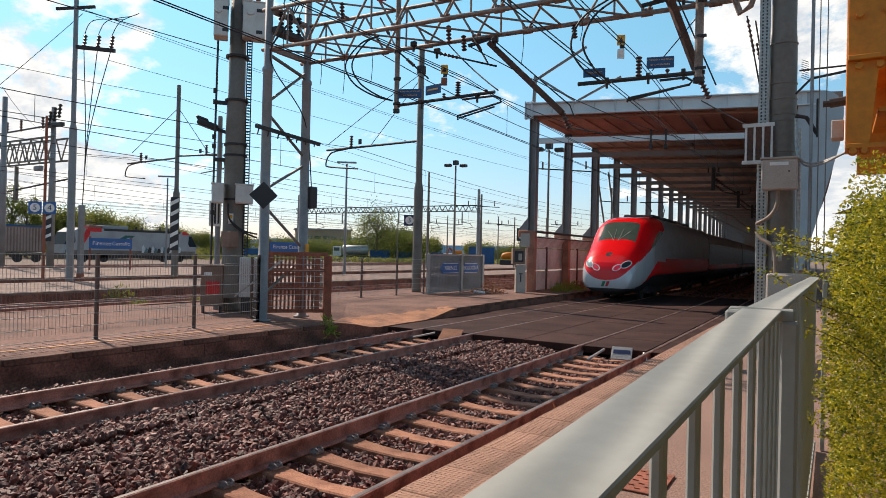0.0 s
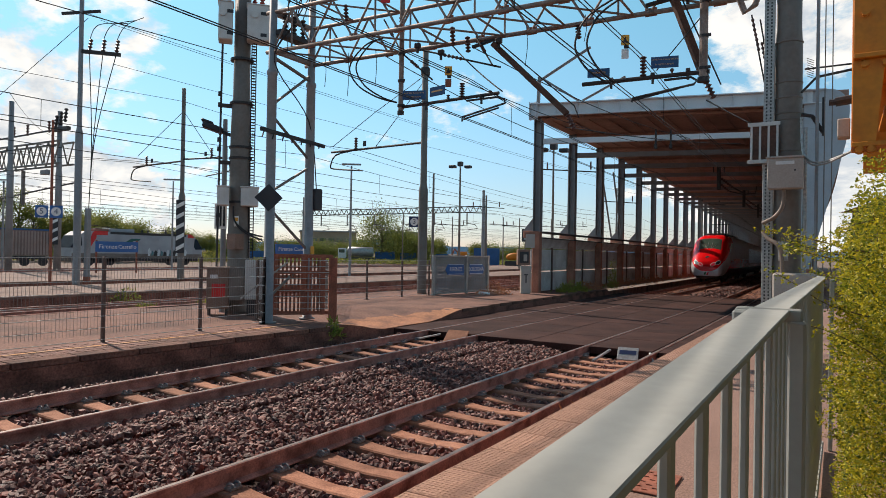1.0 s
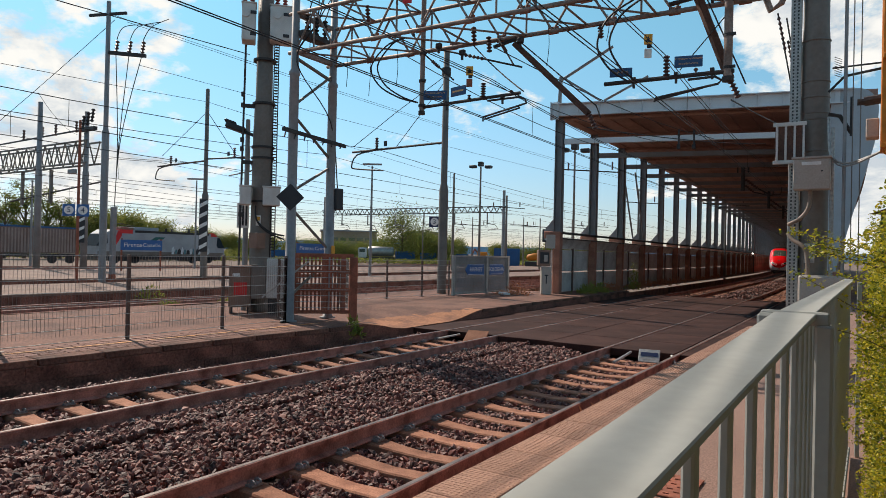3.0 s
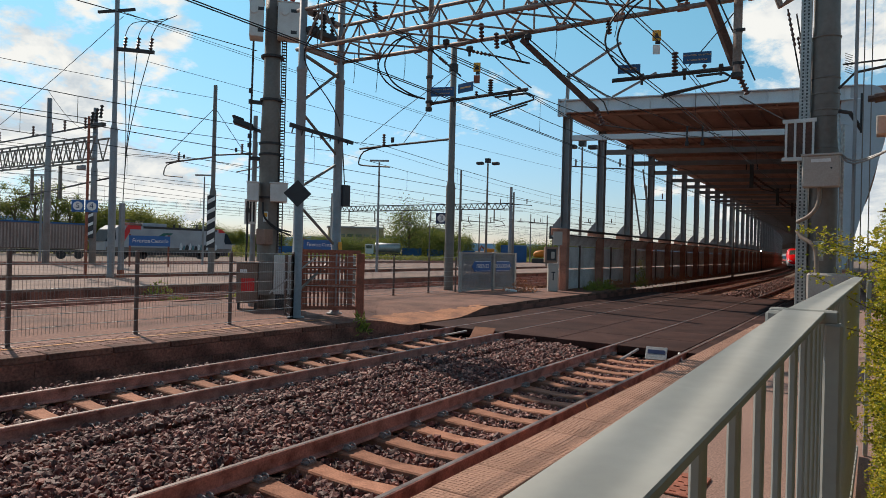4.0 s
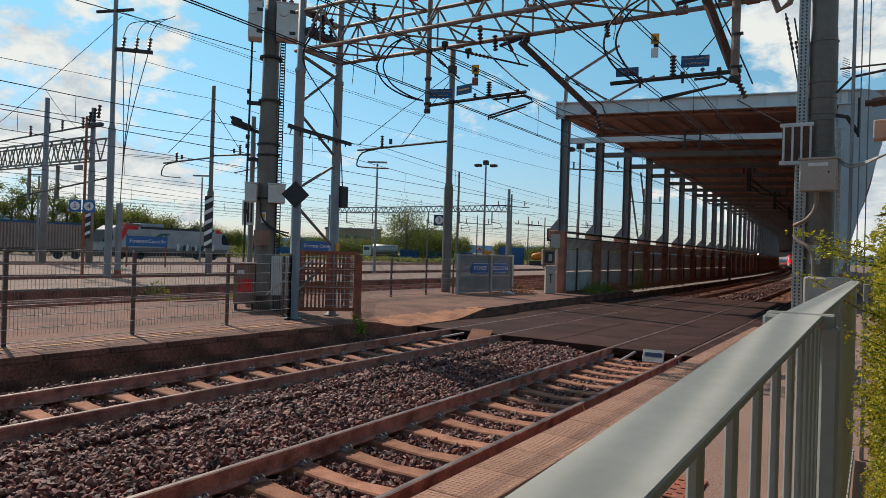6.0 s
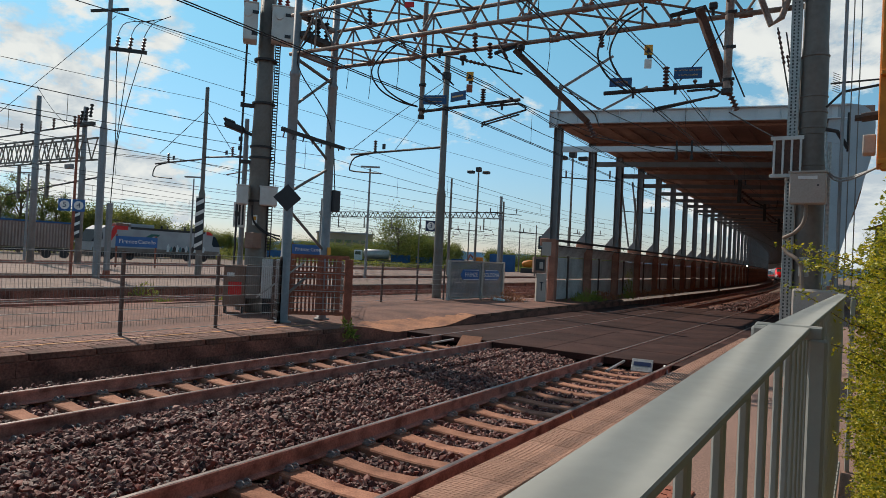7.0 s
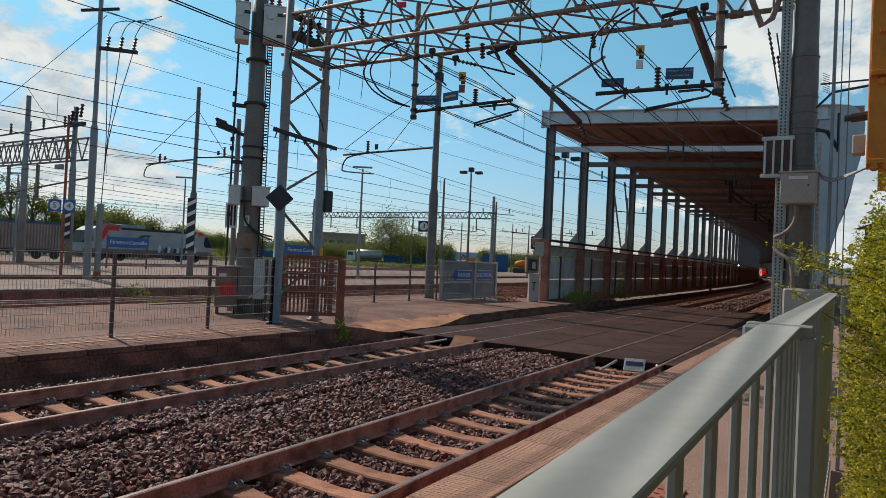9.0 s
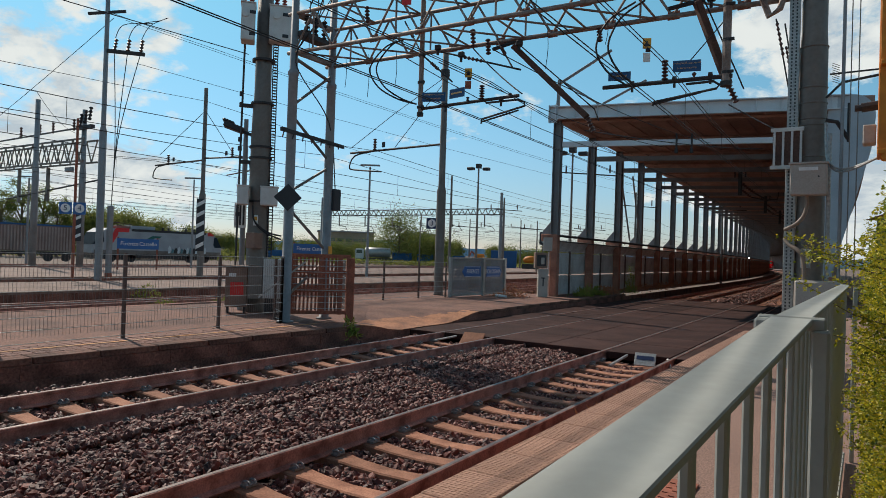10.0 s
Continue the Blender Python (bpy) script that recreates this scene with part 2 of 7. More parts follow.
TRAIN_RED = mat("train_red", (0.82, 0.006, 0.010), 0.22, var=0.03, scale=1.5, bump=0, dirt_amt=0.1, spec=0.5)
TRAIN_SILVER = mat("train_silver", (0.50, 0.51, 0.54), 0.32, 0.25, var=0.05, scale=1.5, bump=0, dirt_amt=0.2)
TRAIN_GREY = mat("train_grey", (0.36, 0.345, 0.35), 0.35, 0.2, var=0.05, scale=1.5, bump=0, dirt_amt=0.3)
TRAIN_DARK = mat("train_dark", (0.03, 0.028, 0.03), 0.4, var=0.1, bump=0)
GLASS_D = mat("tinted_windscreen", (0.07, 0.10, 0.08), 0.06, 0.0, var=0.05, bump=0, spec=0.8)
LAMP_RED = glow("tail_light_red", (0.55, 0.015, 0.04), 0.35)
LAMP_RED_SIG = glow("signal_red", (1.0, 0.05, 0.05), 6.0)
LENS = mat("lamp_lens", (0.35, 0.42, 0.42), 0.1, 0.3, var=0.05, bump=0)
WHITE_GLOW = glow("small_lamp", (1.0, 0.95, 0.85), 4.0)
BARK = mat("bark", (0.13, 0.09, 0.06), 0.9, scale=5)
LEAF_TREE = island_mat("tree_leaf", [(0.07, 0.10, 0.02), (0.16, 0.19, 0.035), (0.27, 0.27, 0.06), (0.10, 0.14, 0.026)], 0.7, 0, trans=0.4)
LEAF_PALE = island_mat("pale_leaf", [(0.09, 0.12, 0.024), (0.20, 0.22, 0.045), (0.30, 0.28, 0.06), (0.13, 0.16, 0.03)], 0.7, 0, trans=0.4)
LEAF_BUSH = island_mat("bush_leaf", [(0.05, 0.085, 0.012), (0.32, 0.33, 0.02), (0.66, 0.54, 0.03), (0.15, 0.21, 0.02), (0.78, 0.60, 0.035), (0.07, 0.11, 0.014), (0.48, 0.44, 0.025)], 0.5, 0, trans=0.42)
LEAF_SHRUB = island_mat("shrub_leaf", [(0.10, 0.14, 0.018), (0.24, 0.25, 0.03), (0.16, 0.19, 0.022), (0.34, 0.31, 0.035)], 0.4, 0, trans=0.45)
WEED = island_mat("weed", [(0.18, 0.24, 0.035), (0.38, 0.36, 0.07), (0.12, 0.18, 0.03)], 0.8, 0, trans=0.35)
DRYWEED = island_mat("dry_weed", [(0.46, 0.16, 0.085), (0.56, 0.26, 0.13), (0.32, 0.12, 0.065)], 0.9, 0, trans=0.25)
LOCO_WHITE = mat("loco_white", (0.36, 0.38, 0.40), 0.45, var=0.06, scale=0.8, dirt=(0.24, 0.24, 0.25), dirt_amt=0.5)
CONT_BROWN = mat("container_brown", (0.25, 0.175, 0.15), 0.7, scale=0.6, dirt=(0.14, 0.075, 0.055), dirt_amt=0.7)
# lighter copy of CONT_BROWN: light on the corrugation painted into the ribs
CONT_RIB_LIT = mat("container_rib_lit", (0.37, 0.28, 0.245), 0.7, scale=0.8, dirt=(0.24, 0.16, 0.13), dirt_amt=0.6)
LOCO_GLASS = mat("loco_cab_glass", (0.018, 0.03, 0.042), 0.5, var=0.05, bump=0, spec=0.08)
SHED_WING = mat("wing_sheet_metal", (0.40, 0.435, 0.47), 0.55, 0.1, var=0.06, scale=1.2, dirt=(0.28, 0.30, 0.32), dirt_amt=0.4, bump=0.03)
CONT_BLUE = mat("container_blue", (0.03, 0.11, 0.27), 0.6, scale=0.8)
# dark surface of the unseen wall that keeps sky light off the railing
SKY_BLOCK = mat("sky_block_dark", (0.05, 0.055, 0.025), 0.9, scale=3, fine=25, bump=1.0)
BUILDING = mat("far_building", (0.32, 0.25, 0.17), 0.9, scale=0.2)
# blue air haze of the distance is painted into the hill colour
HILL_HAZE = mat("far_hills_haze_blue", (0.29, 0.43, 0.57), 1.0, scale=0.002, fine=0.02, bump=0)
ROOFTILE = mat("terracotta_roof", (0.40, 0.15, 0.09), 0.9, scale=2)


# ---- mesh helpers ----
class Mesh:
    def __init__(self):
        self.v, self.f = [], []

    def add(self, verts, faces):
        n = len(self.v)
        self.v += [tuple(p) for p in verts]
        self.f += [tuple(i + n for i in q) for q in faces]
        return self

    def box(self, c, s, turn=None, bev=0.0):
        hx, hy, hz = s[0] / 2, s[1] / 2, s[2] / 2
        pts, faces = [], []
        if bev <= 0:
            pts = [Vector((x * hx, y * hy, z * hz)) for x in (-1, 1) for y in (-1, 1) for z in (-1, 1)]
            faces = [(0, 1, 3, 2), (4, 6, 7, 5), (0, 4, 5, 1), (2, 3, 7, 6), (0, 2, 6, 4), (1, 5, 7, 3)]
        else:
            ids = {}
            for x in (-1, 1):
                for y in (-1, 1):
                    for z in (-1, 1):
                        for a in range(3):
                            h = [hx - bev, hy - bev, hz - bev]
                            h[a] += bev
                            ids[x, y, z, a] = len(pts)
                            pts.append(Vector((x * h[0], y * h[1], z * h[2])))
            sg = [(-1, -1), (1, -1), (1, 1), (-1, 1)]
            for a in range(3):
                for s0 in (-1, 1):
                    q = []
                    for u, w in sg:
                        k = [0, 0, 0]
                        k[a], k[(a + 1) % 3], k[(a + 2) % 3] = s0, u, w
                        q.append(ids[k[0], k[1], k[2], a])
                    faces.append(tuple(q if s0 > 0 else q[::-1]))
            for a in range(3):
                b, d = (a + 1) % 3, (a + 2) % 3
                for u in (-1, 1):
                    for w in (-1, 1):
                        k0, k1 = [0, 0, 0], [0, 0, 0]
                        k0[a], k1[a] = -1, 1
                        k0[b] = k1[b] = u
                        k0[d] = k1[d] = w
                        q = [ids[(*k0, b)], ids[(*k1, b)], ids[(*k1, d)], ids[(*k0, d)]]
                        faces.append(tuple(q if u * w > 0 else q[::-1]))
            for x in (-1, 1):
                for y in (-1, 1):
                    for z in (-1, 1):
                        q = [ids[x, y, z, 0], ids[x, y, z, 1], ids[x, y, z, 2]]
                        faces.append(tuple(q if x * y * z > 0 else q[::-1]))
        if turn is not None:
            pts = [turn @ p for p in pts]
        return self.add([p + Vector(c) for p in pts], faces)

    def beam(self, p, q, w, h, bev=0.0):
        """A square bar from p to q."""
        p, q = Vector(p), Vector(q)
        d = q - p
        return self.box((p + q) / 2, (w, h, d.length), d.to_track_quat("Z", "Y").to_matrix(), bev)

    def tube(self, p, q, r, n=8, r2=None):
        return self.path([p, q], [r, r if r2 is None else r2], n)

    def path(self, pts, r, n=8, cap=True):
        pts = [Vector(p) for p in pts]
        rs = r if isinstance(r, (list, tuple)) else [r] * len(pts)
        start = len(self.v)
        side = None
        for i, p in enumerate(pts):
            d = (pts[min(i + 1, len(pts) - 1)] - pts[max(i - 1, 0)]).normalized()
            if side is None:
                side = d.orthogonal().normalized()
            else:
                side = (side - d * side.dot(d)).normalized()
            up = d.cross(side)
            for k in range(n):
                a = 2 * math.pi * k / n
                self.v.append(tuple(p + (side * math.cos(a) + up * math.sin(a)) * rs[i]))
        for i in range(len(pts) - 1):
            for k in range(n):
                a, b = start + i * n + k, start + i * n + (k + 1) % n
                self.f.append((a, b, b + n, a + n))
        if cap:
            self.f.append(tuple(start + k for k in reversed(range(n))))
            self.f.append(tuple(start + (len(pts) - 1) * n + k for k in range(n)))
        return self

    def lathe(self, c, prof, n=16):
        """prof: (radius, height) from bottom to top, round the z axis at c."""
        c = Vector(c)
        return self.path([c + Vector((0, 0, z)) for _, z in prof], [max(rr, 0.0005) for rr, _ in prof], n)

    def prism(self, poly, a, b, axis=1):
        """A polygon in the plane across an axis, drawn out from a to b along it."""
        n = len(poly)
        pts = []
        for t in (a, b):
            for u, w in poly:
                k = [u, w]
                k.insert(axis, t)
                pts.append(k)
        faces = [tuple(range(n)), tuple(reversed(range(n, 2 * n)))]
        faces += [(i, i + n, (i + 1) % n + n, (i + 1) % n) for i in range(n)]
        return self.add(pts, faces)

    def mesh(self, name, material, smooth=False):
        me = bpy.data.meshes.new(name)
        me.from_pydata(self.v, [], self.f)
        bm = bmesh.new()
        bm.from_mesh(me)
        if len(bm.faces) < 60000:
            bmesh.ops.recalc_face_normals(bm, faces=bm.faces)
        bm.to_mesh(me)
        bm.free()
        if smooth:
            me.polygons.foreach_set("use_smooth", [True] * len(me.polygons))
        me.materials.append(material)
        return me


def part(name, m, material, parent=None, label="", smooth=False, loc=None):
    ob = new(name, m.mesh(name, material, smooth) if isinstance(m, Mesh) else m)
    if parent is not None:
        ob.parent = parent
    if loc is not None:
        ob.location = loc
    if label:
        ob["label"] = label
    return ob


def thing(name, loc, label, category, group="", kind="", rz=0.0):
    ob = new(name)
    ob.empty_display_size = 0.2
    ob.matrix_basis = pose(*loc, 0, 0, rz)
    return tagged(ob, label, category, group, kind)


def solo(name, m, material, label, category, group="", kind="", smooth=False, loc=(0, 0, 0)):
    ob = part(name, m, material, None, "", smooth, loc)
    return tagged(ob, label, category, group, kind)


def text_mesh(body, size, material, parent, pos, rx=90, rz=0, name="lettering", extrude=0.004, align="CENTER"):
    cu = bpy.data.curves.new(name, "FONT")
    cu.body, cu.size, cu.extrude, cu.align_x, cu.align_y = body, size, extrude, align, "CENTER"
    tmp = new("tmp_text", cu)
    me = bpy.data.meshes.new_from_object(tmp.evaluated_get(bpy.context.evaluated_depsgraph_get()))
    bpy.data.objects.remove(tmp)
    me.materials.clear()
    me.materials.append(material)
    ob = new(name, me)
    ob.parent = parent
    ob.matrix_basis = pose(*pos, rx, 0, rz)
    return ob


CURVE = 0.00054


def bend(y):
    """How far the line has swung to the left at y."""
    return -CURVE * y * y / 2 if y > 0 else 0.0


FAR_C, NEAR_C = -8.349, -4.026


# ---- ground, tracks, platforms ----
def grid_sheet(x0, x1, y0, y1, nx, ny, height):
    m = Mesh()
    for j in range(ny + 1):
        for i in range(nx + 1):
            x, y = x0 + (x1 - x0) * i / nx, y0 + (y1 - y0) * j / ny
            m.v.append((x, y, height(x, y)))
    for j in range(ny):
        for i in range(nx):
            a = j * (nx + 1) + i
            m.f.append((a, a + 1, a + nx + 2, a + nx + 1))
    return m


solo("ground", grid_sheet(-3000, 3000, -400, 4000, 40, 40, lambda x, y: -0.45), GROUND, "dry earth ground of the railway yard", "ground", kind="structure")


def bed_z(x, y):
    """Ballast surface under and beside the two near tracks."""
    d = min(abs(x - FAR_C - bend(y)), abs(x - NEAR_C - bend(y)))
    mid = abs(x - (FAR_C + NEAR_C) / 2 - bend(y))
    return -0.235 + (0.11 * max(0.0, 1 - mid / 0.95) ** 0.7 if mid < 0.95 else 0.0) + 0.025 * noise.noise((x * 1.3, y * 1.3, 0)) - (0.02 if d < 0.6 else 0)


solo("ballast_bed", grid_sheet(-10.6, -2.0, -6, 60, 60, 240, lambda x, y: bed_z(x, y) - 0.035), BALLAST_BED,
     "dark reddish ballast bed under the tracks", "ballast", kind="structure")

ICO_V = [(-0.526, 0, 0.851), (0.526, 0, 0.851), (-0.526, 0, -0.851), (0.526, 0, -0.851), (0, 0.851, 0.526), (0, 0.851, -0.526),
         (0, -0.851, 0.526), (0, -0.851, -0.526), (0.851, 0.526, 0), (-0.851, 0.526, 0), (0.851, -0.526, 0), (-0.851, -0.526, 0)]
ICO_F = [(0, 1, 4), (0, 4, 9), (9, 4, 5), (4, 8, 5), (4, 1, 8), (8, 1, 10), (8, 10, 3), (5, 8, 3), (5, 3, 2), (2, 3, 7),
         (7, 3, 10), (7, 10, 6), (7, 6, 11), (11, 6, 0), (0, 6, 1), (6, 10, 1), (9, 11, 0), (9, 2, 11), (9, 5, 2), (7, 11, 2)]


def stones(name, spots, size, material, label):
    """Angular stones, joined; spots is an array of x, y, z."""
    rng = np.random.default_rng(5)
    n = len(spots)
    base = np.array(ICO_V)
    v = base[None] * (1 + rng.uniform(-0.42, 0.42, (n, 12, 1)))
    v *= rng.uniform(0.5, 1.4, (n, 1, 3)) * (size * rng.uniform(0.55, 1.45, (n, 1, 1)))
    a = rng.uniform(0, 6.283, n)
    b = rng.uniform(-1.2, 1.2, n)
    ca, sa, cb, sb = np.cos(a), np.sin(a), np.cos(b), np.sin(b)
    x, y, z = v[..., 0], v[..., 1], v[..., 2]
    y, z = y * cb[:, None] - z * sb[:, None], y * sb[:, None] + z * cb[:, None]
    x, y = x * ca[:, None] - y * sa[:, None], x * sa[:, None] + y * ca[:, None]
    v = np.stack([x, y, z], -1) + spots[:, None]
    f = (np.array(ICO_F)[None] + 12 * np.arange(n)[:, None, None]).reshape(-1, 3)
    me = bpy.data.meshes.new(name)
    me.vertices.add(n * 12); me.loops.add(len(f) * 3); me.polygons.add(len(f))
    me.vertices.foreach_set("co", v.ravel())
    me.loops.foreach_set("vertex_index", f.ravel().astype(np.int32))
    me.polygons.foreach_set("loop_start", np.arange(0, len(f) * 3, 3, dtype=np.int32))
    me.polygons.foreach_set("use_smooth", np.zeros(len(f), dtype=bool))
    me.update(calc_edges=True)
    me.materials.append(material)
    return tagged(new(name, me), label, "ballast", kind="stuff")


def ballast():
    rng = np.random.default_rng(3)
    near = []
    while len(near) < 74000:
        y = rng.uniform(0.0, 1.0) ** 1.6 * 15.0 - 0.5
        x = rng.uniform(-10.1, -2.45)
        if abs(x - FAR_C) < 1.25 and x < FAR_C + 0.6 and rng.uniform() < 0.5:
            continue
        if y > 14.2 - 0.05 * (x + 6):
            continue
        for c in (FAR_C, NEAR_C):
            if any(abs(x - c - s * 0.7525) < 0.1 for s in (-1, 1)):
                break
            if abs(x - c) < (1.28 if c == NEAR_C else 0.72) and abs((y - 0.22) % 0.6 - 0.3) < 0.165 - 0.03 * rng.uniform():
                break
        else:
            up = 0.062 if 0.8 < abs(x - FAR_C) < 1.6 else 0.0
            near.append((x, y, bed_z(x, y) - 0.015 + up + rng.uniform(-0.015, 0.035)))
    stones("ballast_stones", np.array(near), 0.0315, STONE, "loose angular dark brown ballast stones around the sleepers")
    far = []
    while len(far) < 9000:
        y = 35 + rng.uniform() ** 1.3 * 50
        x = rng.uniform(-9.9, -2.5)
        if any(abs(x - c - s * 0.7525) < 0.1 for s in (-1, 1) for c in (FAR_C, NEAR_C)):
            continue
        far.append((x + bend(y), y, bed_z(x + bend(y), y) + rng.uniform(-0.03, 0.03)))
    stones("ballast_stones", np.array(far), 0.055, STONE, "loose ballast stones between the tracks inside the shed")


ballast()

RAIL_PROF = [(-0.075, -0.172), (0.075, -0.172), (0.075, -0.160), (0.012, -0.140), (0.010, -0.045), (0.035, -0.036), (0.035, -0.004),
             (0.028, 0.0), (-0.028, 0.0), (-0.035, -0.004), (-0.035, -0.036), (-0.010, -0.045), (-0.012, -0.140), (-0.075, -0.160)]


def sweep(prof, cx, y0, y1, step, close=True):
    m = Mesh()
    n = len(prof)
    ys = [y0]
    while ys[-1] < y1:
        ys.append(min(y1, ys[-1] + step))
    for y in ys:
        m.v += [(cx + u + bend(y), y, w) for u, w in prof]
    for i in range(len(ys) - 1):
        for k in range(n if close else n - 1):
            a, b = i * n + k, i * n + (k + 1) % n
            m.f.append((a, b, b + n, a + n))
    if close:
        m.f.append(tuple(range(n)))
        m.f.append(tuple(reversed(range((len(ys) - 1) * n, len(ys) * n))))
    return m


def sleeper_mesh():
    m = Mesh()
    xs = [-1.2, -1.0, -0.62, -0.35, 0, 0.35, 0.62, 1.0, 1.2]
    tops = [-0.185, -0.178, -0.178, -0.2, -0.212, -0.2, -0.178, -0.178, -0.185]
    ws = [0.13, 0.135, 0.135, 0.115, 0.105, 0.115, 0.135, 0.135, 0.13]
    for x, t, w in zip(xs, tops, ws):
        m.v += [(x, -w - 0.02, t - 0.18), (x, w + 0.02, t - 0.18), (x, w, t - 0.015), (x, w - 0.015, t), (x, -w + 0.015, t), (x, -w, t - 0.015)]
    for i in range(len(xs) - 1):
        for k in range(6):
            a, b = i * 6 + k, i * 6 + (k + 1) % 6
            m.f.append((a, b, b + 6, a + 6))
    m.f += [tuple(range(6)), tuple(range(48, 54))]
    return m.mesh("sleeper", SLEEPER)


def clip_mesh():
    m = Mesh()
    for s in (-1, 1):
        for e in (-1, 1):
            pts = []
            for k in range(9):
                a = k / 8 * 5.2
                pts.append((s * (0.125 + 0.045 * math.cos(a)), e * (0.035 + 0.015 * k / 8), -0.145 + 0.028 * math.sin(a)))
            m.path(pts, 0.012, 5)
        m.box((s * 0.115, 0, -0.162), (0.09, 0.13, 0.02))
    return m.mesh("rail_clip", CLIP)


def track(cx, y0, y1, label, sleepers=(), clips=True):
    t = thing("railway_track", (0, 0, 0), label, "track", kind="structure")
    for s in (-1, 1):
        r = part("rail", sweep(RAIL_PROF, cx + s * 0.7525, y0, y1, 8), RAIL, t)
        part("running_surface", sweep([(-0.027, 0.0), (0.027, 0.0), (0.022, 0.003), (-0.022, 0.003)], cx + s * 0.7525, y0, y1, 8), RAIL_TOP, r, "polished steel rail head")
    sm, cm = sleeper_mesh() if sleepers else None, clip_mesh() if sleepers else None
    for y in sleepers:
        part("sleeper", sm, None, t, loc=(cx + bend(y), y, 0))
        if clips and y < 14:
            for s in (-1, 1):
                part("rail_clip", cm, None, t, loc=(cx + s * 0.7525 + bend(y), y, 0))
    return t


CROSS0, CROSS1 = 14.2, 35.0
SL = [0.52 + 0.6 * i for i in range(-3, 23)]
SL_IN = [35.6 + 0.6 * i for i in range(90)]
track(FAR_C, -20, 460, "far running track with rusty rails on concrete sleepers", SL + SL_IN[:60])
track(NEAR_C, -20, 460, "near running track with polished rails on concrete sleepers", SL + SL_IN[:60])
for cx in (-18.9, -22.0, -31.9, -49.0, -53.5, -58.0, -62.0):
    track(cx, -40, 300, "yard track with rusty rails beyond the platform", [i * 1.0 for i in range(-10, 60)] if cx > -24 else (), False)


def crossing():
    c = thing("level_crossing", (0, 0, 0), "dark worn rubber panel crossing flush with the rails", "level crossing", kind="structure")
    shapes = {}
    x_edges = [(-10.05, FAR_C - 0.80), (FAR_C - 0.68, FAR_C + 0.68), (FAR_C + 0.80, (FAR_C + NEAR_C) / 2 - 0.004),
               ((FAR_C + NEAR_C) / 2 + 0.004, NEAR_C - 0.80), (NEAR_C - 0.68, NEAR_C + 0.68), (NEAR_C + 0.80, -2.40)]
    y = CROSS0
    while y < CROSS1 - 0.5:
        for i, (a, b) in enumerate(x_edges):
            if i not in shapes:
                shapes[i] = Mesh().box(((a + b) / 2, 0.9, -0.085), (b - a - 0.006, 1.792, 0.16), None, 0.008).mesh("rubber_panel", RUBBER)
            skew = -0.045 * ((a + b) / 2 + 6)
            part("rubber_panel", shapes[i], None, c, loc=(bend(y + 0.9), y + (skew if i else 0), random.uniform(-0.004, 0.003)))
        y += 1.8
    part("bedding", Mesh().box((-6.2, (CROSS0 + CROSS1) / 2 + 0.4, -0.30), (7.6, CROSS1 - CROSS0 - 0.5, 0.24)), BALLAST_BED, c)


crossing()


# far side platform: a height field with a dirt ramp down to the crossing
def plat_edge(y):
    if y < 11.6:
        return -10.42 + (y - 4.0) * 0.047
    if y < 20:
        return -10.05 - 0.02 * (y - 11.6)
    return -10.22 + bend(y)


def smooth(a, b, x):
    x = min(1.0, max(0.0, (x - a) / (b - a)))
    return x * x * (3 - 2 * x)


def plat_z(x, y):
    dip = smooth(12.0, 13.9, y) * (1 - smooth(15.9, 18.2, y))
    out = smooth(-13.6, -9.9, x)
    return 0.25 - 0.235 * dip * out + (0.012 * noise.noise((x * 2, y * 2, 3)) if dip * out > 0.02 else 0.0)


